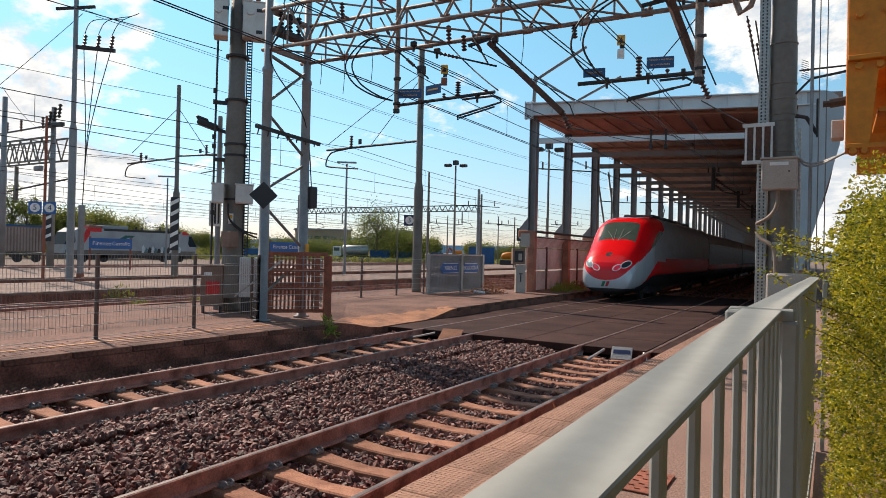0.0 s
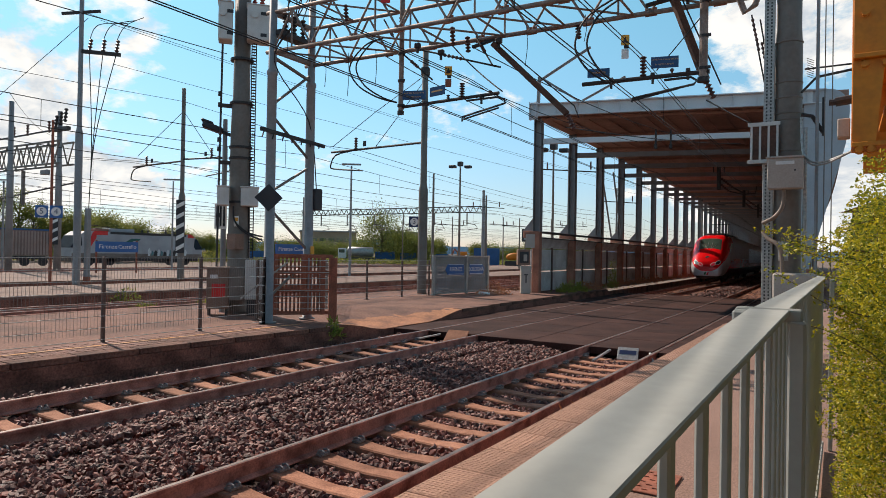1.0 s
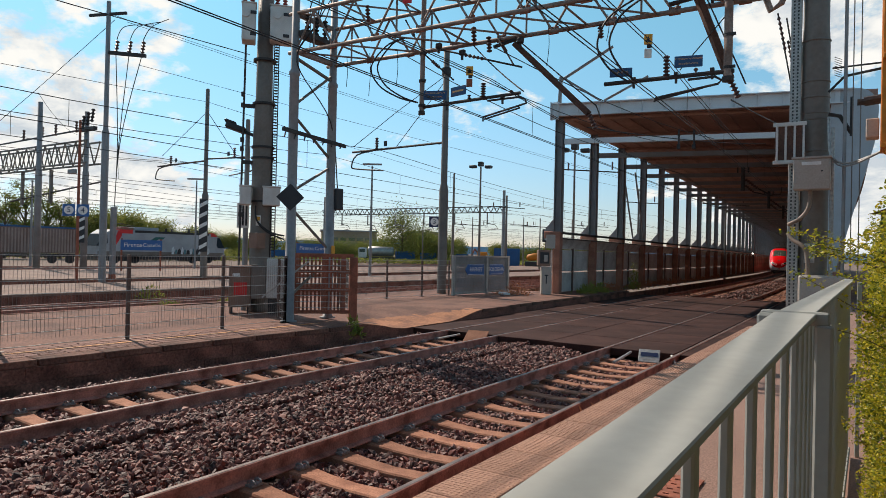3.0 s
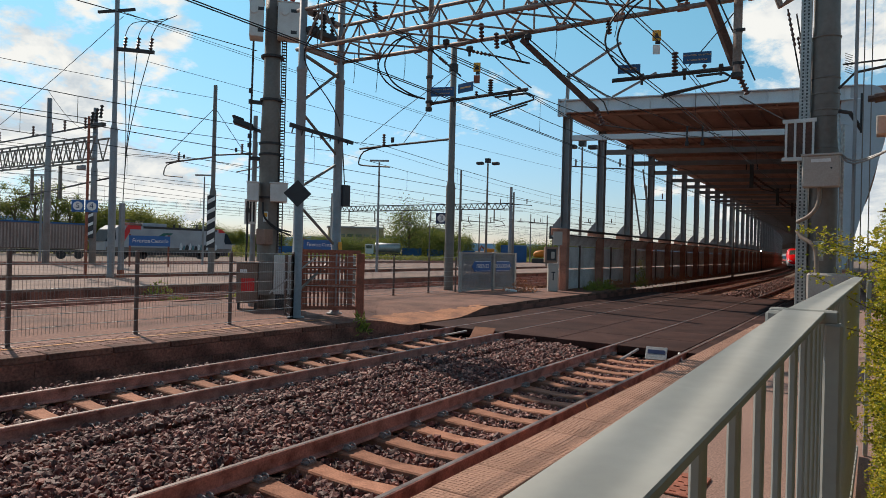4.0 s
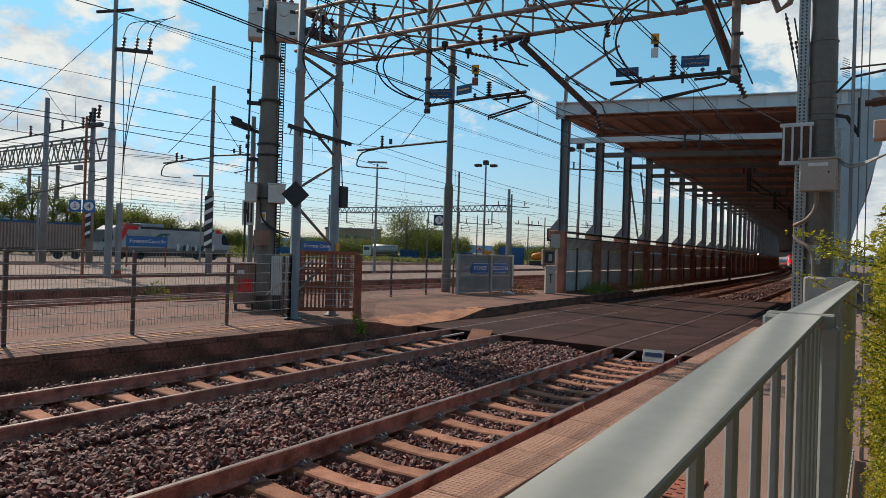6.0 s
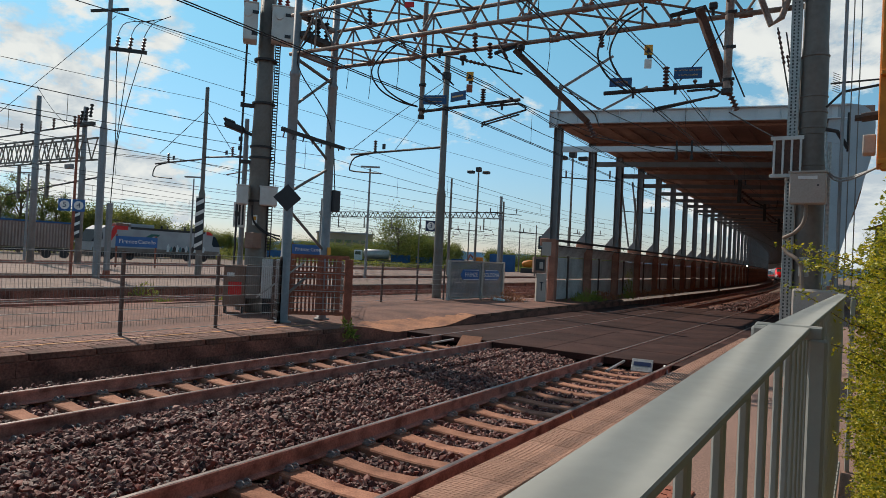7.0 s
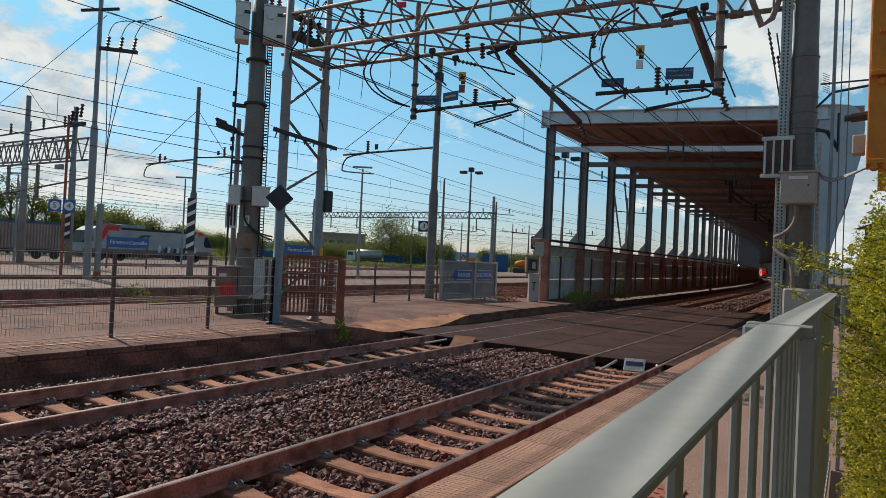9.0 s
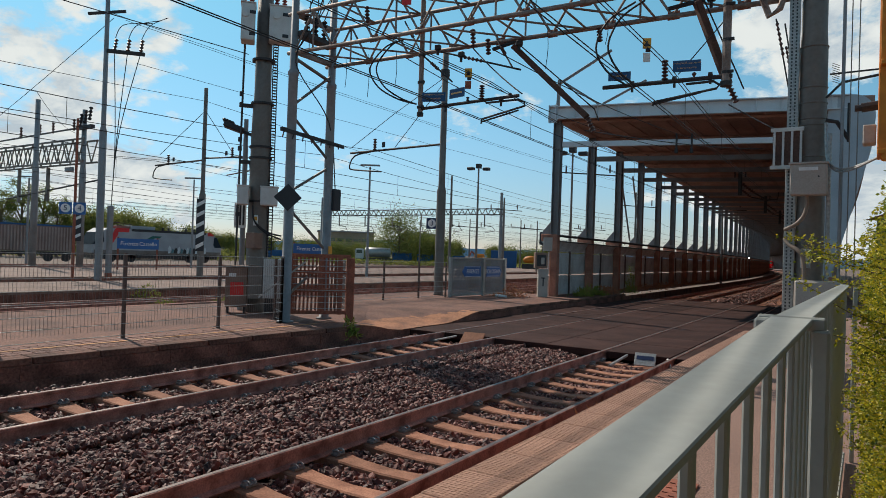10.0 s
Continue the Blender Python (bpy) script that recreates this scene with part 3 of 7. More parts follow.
def far_platform():
    t = thing("platform_far", (0, 0, 0), "low station platform with worn asphalt and sandy ramp", "platform", kind="structure")
    top, wall, dirt = Mesh(), Mesh(), Mesh()
    ys = [-25, -15, -8, -4, 0] + [0.175 * i for i in range(1, 171)] + [32 + 4 * i for i in range(70)]
    us = [0.0125 * k for k in range(41)] + [0.6, 0.75, 1.0]
    for y in ys:
        e = plat_edge(y) - (0.0 if 11.85 < y < 18.35 else 0.34)
        w = 7.0 if y < 29 else 2.6
        top.v += [(e - u * w, y, plat_z(e - u * w, y)) for u in us]
    n = len(us)
    for j in range(len(ys) - 1):
        for i in range(n - 1):
            a = j * n + i
            (dirt if 12.2 < ys[j] < 18.2 and us[i] < 0.25 - abs(ys[j] - 15.0) * 0.07 + 0.09 * noise.noise((ys[j] * 1.1, us[i] * 11, 4)) + 0.03 * noise.noise((ys[j] * 4, us[i] * 30, 9)) else top).f.append((a, a + 1, a + n + 1, a + n))
    dirt.v = list(top.v)
    part("surface", top, PAVE_EDGE, t, smooth=True)
    part("sandy_ramp", dirt, SAND, t, "sandy dirt ramp down to the crossing", smooth=True)
    ws = []
    for y in ys:
        e = plat_edge(y) - 0.02
        z = plat_z(e, y)
        ws.append(((e, y, -0.44), (e, y, z - (0.004 if 11.85 < y < 18.35 else 0.09))))
    for i, (a, b) in enumerate(ws):
        wall.v += [a, b]
        if i:
            k = 2 * i
            wall.f.append((k - 2, k - 1, k + 1, k))
    part("retaining_wall", wall, EDGE, t, "stained concrete platform face")
    # courses of concrete blocks on the face
    blk = [Mesh().box((0, 0, 0), (0.05, 1.197, h), None, 0.004).mesh("face_block", EDGE) for h in (0.226, 0.306)]
    for r, z in ((0, 0.035), (1, -0.235)):
        y = -6.0 + 0.6 * r
        while y < 11.4:
            o = part("face_block", blk[r], None, t, loc=((plat_edge(y) + plat_edge(y + 1.2)) / 2 - 0.005 + random.uniform(-0.006, 0.006), y + 0.6, z))
            o.rotation_euler[2] = -math.atan2(plat_edge(y + 1.2) - plat_edge(y), 1.2)
            y += 1.2
    # coping blocks
    y = -6.0
    while y < 34:
        if not (11.5 < y < 17.5):
            ln = 0.98
            a, b = plat_edge(y), plat_edge(y + ln)
            m = Mesh().box((0, 0, 0), (0.36, ln - 0.008, 0.10), None, 0.008)
            ob = part("coping_stone", m, PAVE_EDGE, t, loc=((a + b) / 2 - 0.18, y + ln / 2, 0.205))
            ob.rotation_euler[2] = -math.atan2(b - a, ln)
        y += 1.0
    # small square paving tiles behind the coping
    tl = Mesh()
    for j in range(82):
        for i in range(5):
            y = -4.9 + 0.2 * j
            x = plat_edge(y) - 0.45 - 0.2 * i
            tl.box((x, y, 0.248 + random.uniform(0, 0.004)), (0.182, 0.182, 0.016))
    tagged(part("paving_tile", tl, PAVE_TILE, t, "small square paving tiles"), kind="stuff")
    back = Mesh()
    back.box((-17.55, 3, -0.1), (0.3, 60, 0.7))
    part("back_wall", back, EDGE, t)
    line = Mesh()
    for y in [i * 0.5 for i in range(-8, 23)]:
        a, b = plat_edge(y) - 0.78, plat_edge(y + 0.5) - 0.78
        line.add([(a, y, 0.2645), (a - 0.09, y, 0.2645), (b - 0.09, y + 0.5, 0.2645), (b, y + 0.5, 0.2645)], [(0, 1, 2, 3)])
    part("painted_line", line, ORANGE_LINE, t, "worn orange safety line")


far_platform()


def near_platform():
    t = thing("platform_near", (0, 0, 0), "near platform with pale worn asphalt and red coping tiles", "platform", kind="structure")
    part("slab", Mesh().box((0.25, 1.0, -0.055), (4.6, 33.0, 0.8)).box((0.3, 100, -0.055), (4.4, 165, 0.79)), PAVE, t)
    tile = Mesh()
    tile.box((0, 0, 0), (0.46, 0.59, 0.05), None, 0.006)
    for i in range(12):
        for j in range(15):
            tile.box((-0.21 + i * 0.038, -0.27 + j * 0.038, 0.0255), (0.02, 0.02, 0.004))
    tm = tile.mesh("coping_tile", COPING)
    y = -2.0
    while y < 17.2:
        part("coping_tile", tm, None, t, loc=(-2.28, y, 0.342 + random.uniform(-0.002, 0.002)))
        y += 0.6
    part("edge_face", Mesh().box((-2.50, 7.5, -0.10), (0.06, 19.6, 0.82)), EDGE, t)
    # ramp stub down to the crossing
    part("kerb_end", Mesh().prism([(17.3, -0.3), (17.3, 0.36), (17.9, 0.34), (19.2, 0.02), (19.2, -0.3)], -2.52, -2.0, 0), COPING, t)


near_platform()

for x0, x1, z in ((-30.2, -24.0, 0.25), (-47.2, -34.2, 0.25)):
    t = thing("platform_yard", (0, 0, 0), "pale paved island platform between yard tracks", "platform", kind="structure")
    part("slab", Mesh().box(((x0 + x1) / 2, 40, -0.10), (x1 - x0, 160, 0.7)), PAVE_FAR, t)
    part("edge_face", Mesh().box((x1 + 0.03, 40, -0.13), (0.06, 160, 0.62)), EDGE, t)


def insulator(m, p, q, r=0.06, sheds=6):
    """Ribbed insulator from p to q."""
    p, q = Vector(p), Vector(q)
    pts, rs = [], []
    for i in range(sheds):
        for f, rr in ((0.1, 0.45), (0.45, 1.0), (0.6, 1.0), (0.9, 0.45)):
            pts.append(p.lerp(q, (i + f) / sheds)); rs.append(r * rr)
    return m.path(pts, rs, 8)


# ---- shed over the running tracks ----
def shed():
    label = "grey steel portal frame of the long train shed"
    f0 = thing("shed_frame", (0, 0, 0), label, "shed frame", "shed frames", "structure")
    col = Mesh()
    for dx in (-0.16, 0.16):
        col.box((dx, 0, 5.7), (0.03, 0.34, 5.3), None, 0.004)
    col.box((0, 0, 5.7), (0.30, 0.02, 5.3))
    col.prism([(-0.16, 3.1), (-0.72, 3.1), (-0.16, 3.75)], -0.015, 0.015, 1)
    part("column", col, SHED_DARK_SHADED, f0)
    part("pillar", Mesh().box((0.0, 0, 1.66), (0.34, 0.36, 2.86), None, 0.03).box((-0.38, 0, 2.93), (0.5, 0.36, 0.34), None, 0.03), PILLAR, f0, "rust-stained concrete pillar")
    W, D = 12.0, 3.0
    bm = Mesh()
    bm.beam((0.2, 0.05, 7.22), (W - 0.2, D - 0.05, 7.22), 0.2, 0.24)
    cross = part("cross_beam", bm, SHED_DARK_SHADED, f0)
    part("roof_beam", Mesh().beam((0.1, 0, 8.24), (W, D, 8.24), 0.14, 0.12), SHED_IN, f0)
    part("column", Mesh().box((W - 1.25, D - 0.3, 4.3), (0.34, 0.3, 7.9), None, 0.004), SHED, f0)
    y0, n, pitch = 28.3, 84, 4.74
    xs = lambda y: -11.9 + bend(y)
    for i in range(1, n):
        y = y0 + pitch * i
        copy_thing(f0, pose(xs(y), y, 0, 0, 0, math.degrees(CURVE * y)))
    f0.matrix_basis = pose(xs(y0), y0, 0, 0, 0, math.degrees(CURVE * y0))
    # first beam gets the lit grey; the others keep shade in their colour
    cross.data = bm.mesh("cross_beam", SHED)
    # the first column stands free up to the roof edge
    part("column_head", Mesh().box((-0.16, -0.7, 8.5), (0.03, 0.2, 0.8)).box((0.16, -0.7, 8.5), (0.03, 0.2, 0.8)).box((0, -0.66, 8.5), (0.3, 0.02, 0.8)), SHED, f0)
    roof = thing("shed_roof", (0, 0, 0), "long flat shed roof with grey fascia and brown soffit", "roof", kind="structure")
    ys = [y0 - 0.5 + pitch * i for i in range(n)]
    m, pur, rw = Mesh(), Mesh(), Mesh()
    for i, y in enumerate(ys):
        a = (xs(y) - 0.2, y, 8.32)
        b = (xs(y) + W + 0.2, y + D, 8.32)
        m.v += [a, b, (b[0], b[1], 8.80), (a[0], a[1], 8.80)]
        rw.v += [(b[0] - 1.45, b[1] + 0.4, 0.3), (b[0] - 1.45, b[1] + 0.4, 8.3), (b[0] - 1.35, b[1] + 0.4, 8.3), (b[0] - 1.35, b[1] + 0.4, 0.3)]
        if i:
            k = 4 * i
            m.f += [(k - 4, k - 3, k + 1, k), (k - 3, k - 2, k + 2, k + 1), (k - 2, k - 1, k + 3, k + 2), (k - 1, k - 4, k, k + 3)]
            rw.f += [(k - 4, k - 3, k + 1, k), (k - 3, k - 2, k + 2, k + 1), (k - 2, k - 1, k + 3, k + 2), (k - 1, k - 4, k, k + 3)]
    m.f += [(0, 1, 2, 3)]
    part("soffit", m, SHED_IN, roof, "dark brown panelled soffit")
    for u in range(15):
        fr = (u + 0.5) / 15
        pts = [(xs(y) + fr * W, y + fr * D, 8.27) for y in ys[:40]]
        for p, q in zip(pts, pts[1:]):
            pur.beam(p, q, 0.035, 0.05)
    part("purlin", pur, SHED_IN, roof)
    wall = solo("shed_wall", rw, SHED_IN, "closed dark side wall of the shed", "wall", kind="structure")
    a, b = Vector((xs(y0) - 0.14, y0 - 0.6, 0)), Vector((xs(y0) + W - 0.6, y0 + D - 0.75, 0))
    ft = part("fascia", Mesh().box((0, 0, 0), ((b - a).length, 0.06, 0.52)).box((0, -0.1, 0.26), ((b - a).length, 0.24, 0.04)).box((0, -0.06, -0.26), ((b - a).length, 0.16, 0.04)), SHED, roof, "grey steel fascia beam")
    ft.matrix_basis = Matrix.Translation((a + b) / 2 + Vector((0, 0, 8.55))) @ pose(0, 0, 0, 0, 0, math.degrees(math.atan2(b.y - a.y, b.x - a.x)))
    for k in range(13):
        s = part("stiffener", Mesh().box((0, -0.08, 0), (0.02, 0.1, 0.48)), SHED, roof)
        s.matrix_basis = Matrix.Translation(a.lerp(b, (k + 0.3) / 13) + Vector((0, -0.02, 8.55)))
    # steel props above the front corner, and hangers for the overhead line inside
    for p, q, w in (((-0.05, 0, 8.8), (0.0, 0, 10.1), 0.2), ((0.05, 0, 9.95), (2.25, 0.4, 11.25), 0.16), ((0.15, 0, 10.0), (1.75, 0.4, 8.9), 0.14), ((1.9, 0.4, 8.9), (3.7, 0.8, 9.85), 0.14)):
        part("roof_prop", Mesh().beam(a + Vector(p) + Vector((0.3, 0.2, 0)), a + Vector(q) + Vector((0.3, 0.2, 0)), w * 0.8, w * 0.6, 0.01), SHED_DARK_SHADED, roof, "grey steel roof prop")
    h0 = thing("overhead_hanger", (xs(39) + 6.2, 40, 0), "dark hanging bracket with insulators for the overhead line", "bracket", "brackets in the shed")
    part("drop_post", Mesh().box((0, 0, 6.6), (0.2, 0.2, 1.5), None, 0.02), DARK, h0)
    part("clamp", Mesh().box((0, 0, 7.3), (0.7, 0.16, 0.12), None, 0.02).box((0.28, 0, 7.1), (0.06, 0.1, 0.5)).box((-0.28, 0, 7.1), (0.06, 0.1, 0.5)), DARK, h0)
    part("insulator", insulator(Mesh(), (0.1, 0, 6.5), (0.75, 0, 5.95), 0.10, 6), INSUL, h0)
    part("insulator", insulator(Mesh(), (0.1, 0, 6.15), (0.55, 0, 5.75), 0.09, 5), INSUL, h0)
    part("arm", Mesh().path([(0.75, 0, 5.95), (1.35, 0, 5.6), (1.4, 0, 5.5)], 0.04, 6).path([(0.55, 0, 5.75), (1.3, 0, 5.55), (1.9, 0, 5.6), (1.95, 0, 6.0)], 0.03, 6), DARK, h0)
    for k in range(1, 4):
        yk = 40 + 3 * pitch * k
        copy_thing(h0, pose(xs(yk) + 6.2, yk, 0))
    for k in (2, 3):
        yk = y0 + pitch * 2
        part("wind_brace", Mesh().beam((xs(yk), yk + (0.2 if k == 2 else pitch * 0.55), 7.2), (xs(yk), yk + (pitch * 0.5 if k == 2 else pitch - 0.2), 3.2), 0.08, 0.08), SHED_DARK_SHADED, roof)
    for u in (0.42, 0.47):
        c0 = Vector((xs(y0) + u * W, y0 + u * D - 0.2, 7.2))
        part("clamp", Mesh().box(c0, (0.06, 0.1, 0.7)).box(c0 - Vector((0, 0, 0.4)), (0.12, 0.12, 0.2)), DARK, roof)
    # rounded end wing at the right
    prof = [(-0.85, 8.81), (0.0, 8.81)]
    for k in range(9):
        t = k / 8 * math.pi / 2
        prof.append((0.0 + 0.75 * math.sin(t), 7.95 + 0.86 * math.cos(t)))
    prof += [(0.72, 7.3), (0.62, 6.6), (-0.62, 1.6), (-0.85, 1.6), (-0.85, 8.0)]
    w = Mesh().prism(prof, -0.14, 0.14, 1)
    part("end_wing", w, SHED_WING, roof, "rounded grey sheet-metal end wing", loc=(b.x + 0.1, b.y, 0))
    part("wing_seam", Mesh().box((-0.06, -0.15, 7.3), (1.5, 0.02, 0.05)), SHED_WING, roof, loc=(b.x + 0.1, b.y, 0))
    part("wing_base", Mesh().box((-0.95, 0, 0.95), (1.2, 0.6, 1.3), None, 0.04), PILLAR, roof, "concrete plinth", loc=(b.x + 0.1, b.y, 0))
    # barrier wall on the platform side
    bar = thing("noise_barrier", (0, 0, 0), "grey panelled barrier wall between the shed pillars", "barrier wall", kind="structure")
    pm, tp, po = Mesh(), Mesh(), Mesh()
    pm.box((0, 2.37, 0.72), (0.08, 4.72, 0.92), None, 0.01)
    pm2 = Mesh().box((0, 2.37, 1.75), (0.08, 4.72, 1.02), None, 0.01).mesh("panel", BARRIER)
    tp.add([(-0.04, 0.02, 2.3), (-0.04, 4.72, 2.3), (0.30, 4.72, 2.8), (0.30, 0.02, 2.8), (-0.08, 0.02, 2.3), (-0.08, 4.72, 2.3), (0.26, 4.72, 2.83), (0.26, 0.02, 2.83)],
           [(0, 1, 2, 3), (7, 6, 5, 4), (0, 4, 5, 1), (2, 6, 7, 3), (0, 3, 7, 4), (1, 5, 6, 2)])
    po.box((0.06, 2.5, 1.3), (0.1, 0.1, 2.1))
    lowm, topm, postm = pm.mesh("panel", BARRIER), tp.mesh("top_panel", BARRIER), po.mesh("post", FENCE)
    for i in range(48):
        y = y0 + pitch * i
        for nm, me in (("panel", lowm), ("panel", pm2), ("top_panel", topm), ("post", postm)):
            o = part(nm, me, None, bar)
            o.matrix_basis = pose(xs(y) - 0.30, y, 0, 0, 0, math.degrees(CURVE * (y + 2.5)))
    cb = Mesh()
    pts = [(xs(y) + 0.27, y, 3.02) for y in [y0 + pitch * i for i in range(50)]]
    cb.path(pts, 0.06, 6)
    cb.path([(p[0], p[1], p[2] - 0.25) for p in pts], 0.03, 6)
    solo("cable_duct", cb, DARK, "dark cable duct along the shed pillars", "cable duct")


shed()


# ---- train ----
def section(w, zb, zt, e, n=40):
    """Cross-section of a car body: a squared oval, from the bottom round."""
    zc, h = (zb + zt) / 2, (zt - zb) / 2
    out = []
    for k in range(n):
        a = 2 * math.pi * (k + 0.5) / n - math.pi / 2
        c, s = math.cos(a), math.sin(a)
        out.append((w * math.copysign(abs(c) ** (2 / e), c), zc + h * math.copysign(abs(s) ** (2 / e), s)))
    return out


def interp(keys, u):
    for (a, p), (b, q) in zip(keys, keys[1:]):
        if u <= b:
            f = (u - a) / (b - a)
            return p + (q - p) * f
    return keys[-1][1]


def power_car():
    """Tail power car: the nose points to -y, the rear coupler lies at y = 20."""
    t = thing("power_car", (0, 0, 0), "red and silver high-speed train power car with rounded nose", "train car", "cars of the red train")
    us = [0.00075 * i for i in range(16)] + [0.012, 0.014, 0.016, 0.018, 0.020, 0.024, 0.028, 0.034] + [0.04 + 0.012 * i for i in range(80)] + [1.0 + 0.03 * i for i in range(143)] + [5.4, 6, 7, 9, 12, 16, 19.6, 20]
    KW = [(0, 0.25), (0.012, 0.58), (0.04, 0.90), (0.1, 1.0), (0.2, 1.07), (0.5, 1.17), (0.9, 1.24), (1.7, 1.33), (2.9, 1.40), (4.5, 1.43), (20, 1.43)]
    KT = [(0, 0.90), (0.012, 1.14), (0.04, 1.38), (0.1, 1.53), (0.2, 1.72), (0.5, 2.05), (0.9, 2.33), (1.3, 2.55), (1.7, 2.80), (2.0, 3.02), (2.6, 3.52), (2.9, 3.69), (3.3, 3.80), (4.2, 3.90), (5, 3.95), (20, 3.95)]
    KB = [(0, 0.72), (0.012, 0.58), (0.04, 0.48), (0.1, 0.40), (0.3, 0.34), (0.9, 0.32), (20, 0.32)]
    KE = [(0, 2.4), (0.5, 2.6), (0.9, 2.8), (2.0, 3.0), (4, 3.8), (6, 4.2), (20, 4.2)]
    n = 240
    vs = []
    for u in us:
        vs += [(x, u, z) for x, z in section(interp(KW, u), interp(KB, u), interp(KT, u), interp(KE, u), n)]
    bins = {k: Mesh() for k in ("hood", "bumper", "windscreen", "side", "side_stripe", "roof", "skirt", "cab_window", "cab_window-far")}
    ease = lambda a, b, v: min(1.0, max(0.0, (v - a) / (b - a))) ** 2 * (3 - 2 * min(1.0, max(0.0, (v - a) / (b - a))))
    for i in range(len(us) - 1):
        u = (us[i] + us[i + 1]) / 2
        lo, hi = 0.66 + 0.50 * ease(0.8, 3.4, u), 0.60 + 1.24 * ease(0.7, 4.2, u)
        line = interp([(0, 0.98), (0.9, 1.74), (2.0, 2.16), (5.2, 3.30), (5.6, 4.2), (20, 4.2)], u)
        for k in range(n):
            q = (i * n + k, i * n + (k + 1) % n, (i + 1) * n + (k + 1) % n, (i + 1) * n + k)
            z = sum(vs[j][2] for j in q) / 4
            x = abs(sum(vs[j][0] for j in q) / 4)
            red_low = 0.95 + 0.50 * x ** 2.6 + 0.06 * u
            if 1.62 < u < 2.72 and x < 0.86 - 0.04 * (u - 1.6) and z > 2.3:
                key = "windscreen"
            elif z < (0.60 if u < 0.9 else lo):
                key = "skirt"
            elif u > 0.75 and lo <= z < hi:
                key = "side_stripe"
            elif 2.0 < u < 4.9 and x > 0.9 and line - 0.02 < z < min(3.22, line + 0.30 * ease(2.0, 3.6, u)):
                key = "cab_window" if vs[q[0]][0] > 0 else "cab_window-far"
            elif z > (red_low if u < 0.9 else line):
                key = "hood"
            elif u < 3.0:
                key = "bumper"
            else:
                key = "roof" if z > 3.4 else "side"
            bins[key].f.append(q)
    bins["bumper"].f.append(tuple(range(n)))
    mats = {"hood": (TRAIN_RED, "glossy red nose hood"), "bumper": (TRAIN_SILVER, "silver lower nose"), "windscreen": (GLASS_D, "dark tinted windscreen"),
            "side": (TRAIN_GREY, "grey body side"), "cab_window": (GLASS_D, "dark slanted cab side window"), "cab_window-far": (GLASS_D, "dark slanted cab side window"), "side_stripe": (TRAIN_RED, "red side stripe"), "roof": (TRAIN_GREY, "grey roof"), "skirt": (TRAIN_DARK, "dark skirt")}
    for k, m in bins.items():
        used = sorted({j for f in m.f for j in f})
        back = {j: i for i, j in enumerate(used)}
        m.v = [vs[j] for j in used]
        m.f = [tuple(back[j] for j in f) for f in m.f]
        part(k.split("-")[0], m, mats[k][0], t, mats[k][1], smooth=True)

    def on_nose(x, z):
        """Where the nose surface lies at x, z."""
        for j in range(400):
            u = j * 0.008 if j > 5 else j * 0.004
            w, zb, zt, e = interp(KW, u), interp(KB, u), interp(KT, u), interp(KE, u)
            if abs(x / w) ** e + abs((z - (zb + zt) / 2) / ((zt - zb) / 2)) ** e <= 1:
                return u
        return 3.0
    for s in (-1, 1):
        for x, z, r, lens in ((0.80, 1.63, 0.165, LENS), (0.46, 1.49, 0.145, LAMP_RED)):
            pts = []
            for k in range(20):
                a = 2 * math.pi * k / 20
                px, pz = s * x + r * 1.15 * math.cos(a), z + r * math.sin(a) * 0.85 + 0.06 * math.cos(a) * s
                pts.append((px, on_nose(px, pz) - 0.012, pz))
            c = (s * x, on_nose(s * x, z) - 0.03, z)
            lm = Mesh().add(pts + [c], [(k, (k + 1) % 20, 20) for k in range(20)])
            hl = part("headlight", lm, LENS if s < 0 and lens is LENS else (TRAIN_DARK if lens is LENS else lens), t, "round headlight with white rim", smooth=True)
            part("rim", Mesh().path(pts + [pts[0]], 0.02, 6, False), WHITE, hl)
    pts = []
    for k in range(16):
        a = 2 * math.pi * k / 16
        px, pz = 0.16 * math.cos(a), 2.06 + 0.09 * math.sin(a)
        pts.append((px, on_nose(px, pz) - 0.012, pz))
    part("front_port", Mesh().add(pts, [tuple(range(16))]), TRAIN_DARK, t, "dark round front port")
    # emblem as plain shapes
    for col, dx in ((mat("emblem_green", (0.02, 0.16, 0.06), 0.4, bump=0), -0.10), (mat("emblem_red", (0.5, 0.02, 0.02), 0.4, bump=0), 0.08)):
        q = []
        for a, b in ((-0.09, 0.68), (0.03, 0.68), (0.11, 0.90), (-0.02, 0.90)):
            q.append((dx + a, on_nose(dx + a, b) - 0.02, b))
        part("emblem", Mesh().add(q, [(0, 1, 2, 3)]), col, t)
    def on_screen(x, z):
        return on_nose(x, z) - 0.03
    for s in (-1, 1):
        w = Mesh()
        for e, top in ((0.50, 3.12), (0.16, 3.22)):
            w.path([(s * 0.10, on_screen(0.1, 2.70), 2.70), (s * (0.1 + e) / 2, on_screen((0.1 + e) / 2, 2.92), 2.92), (s * e, on_screen(e, top), top)], 0.009, 5)
        part("wiper", w, GALV, t, "pale windscreen wiper")
    for yb in (4.5, 15.5):
        b = Mesh()
        b.box((0, yb, 0.5), (2.3, 3.4, 0.35))
        for dy in (-1.4, 1.4):
            for s in (-1, 1):
                b.path([(s * 0.70, yb + dy, 0.46), (s * 0.84, yb + dy, 0.46)], 0.46, 16)
        part("bogie", b, TRAIN_DARK, t)
    pan = Mesh()
    for s in (-0.5, 0.5):
        pan.path([(s, 9.0, 3.95), (s * 0.7, 10.3, 4.6), (s * 0.9, 9.2, 4.98)], 0.03, 6)
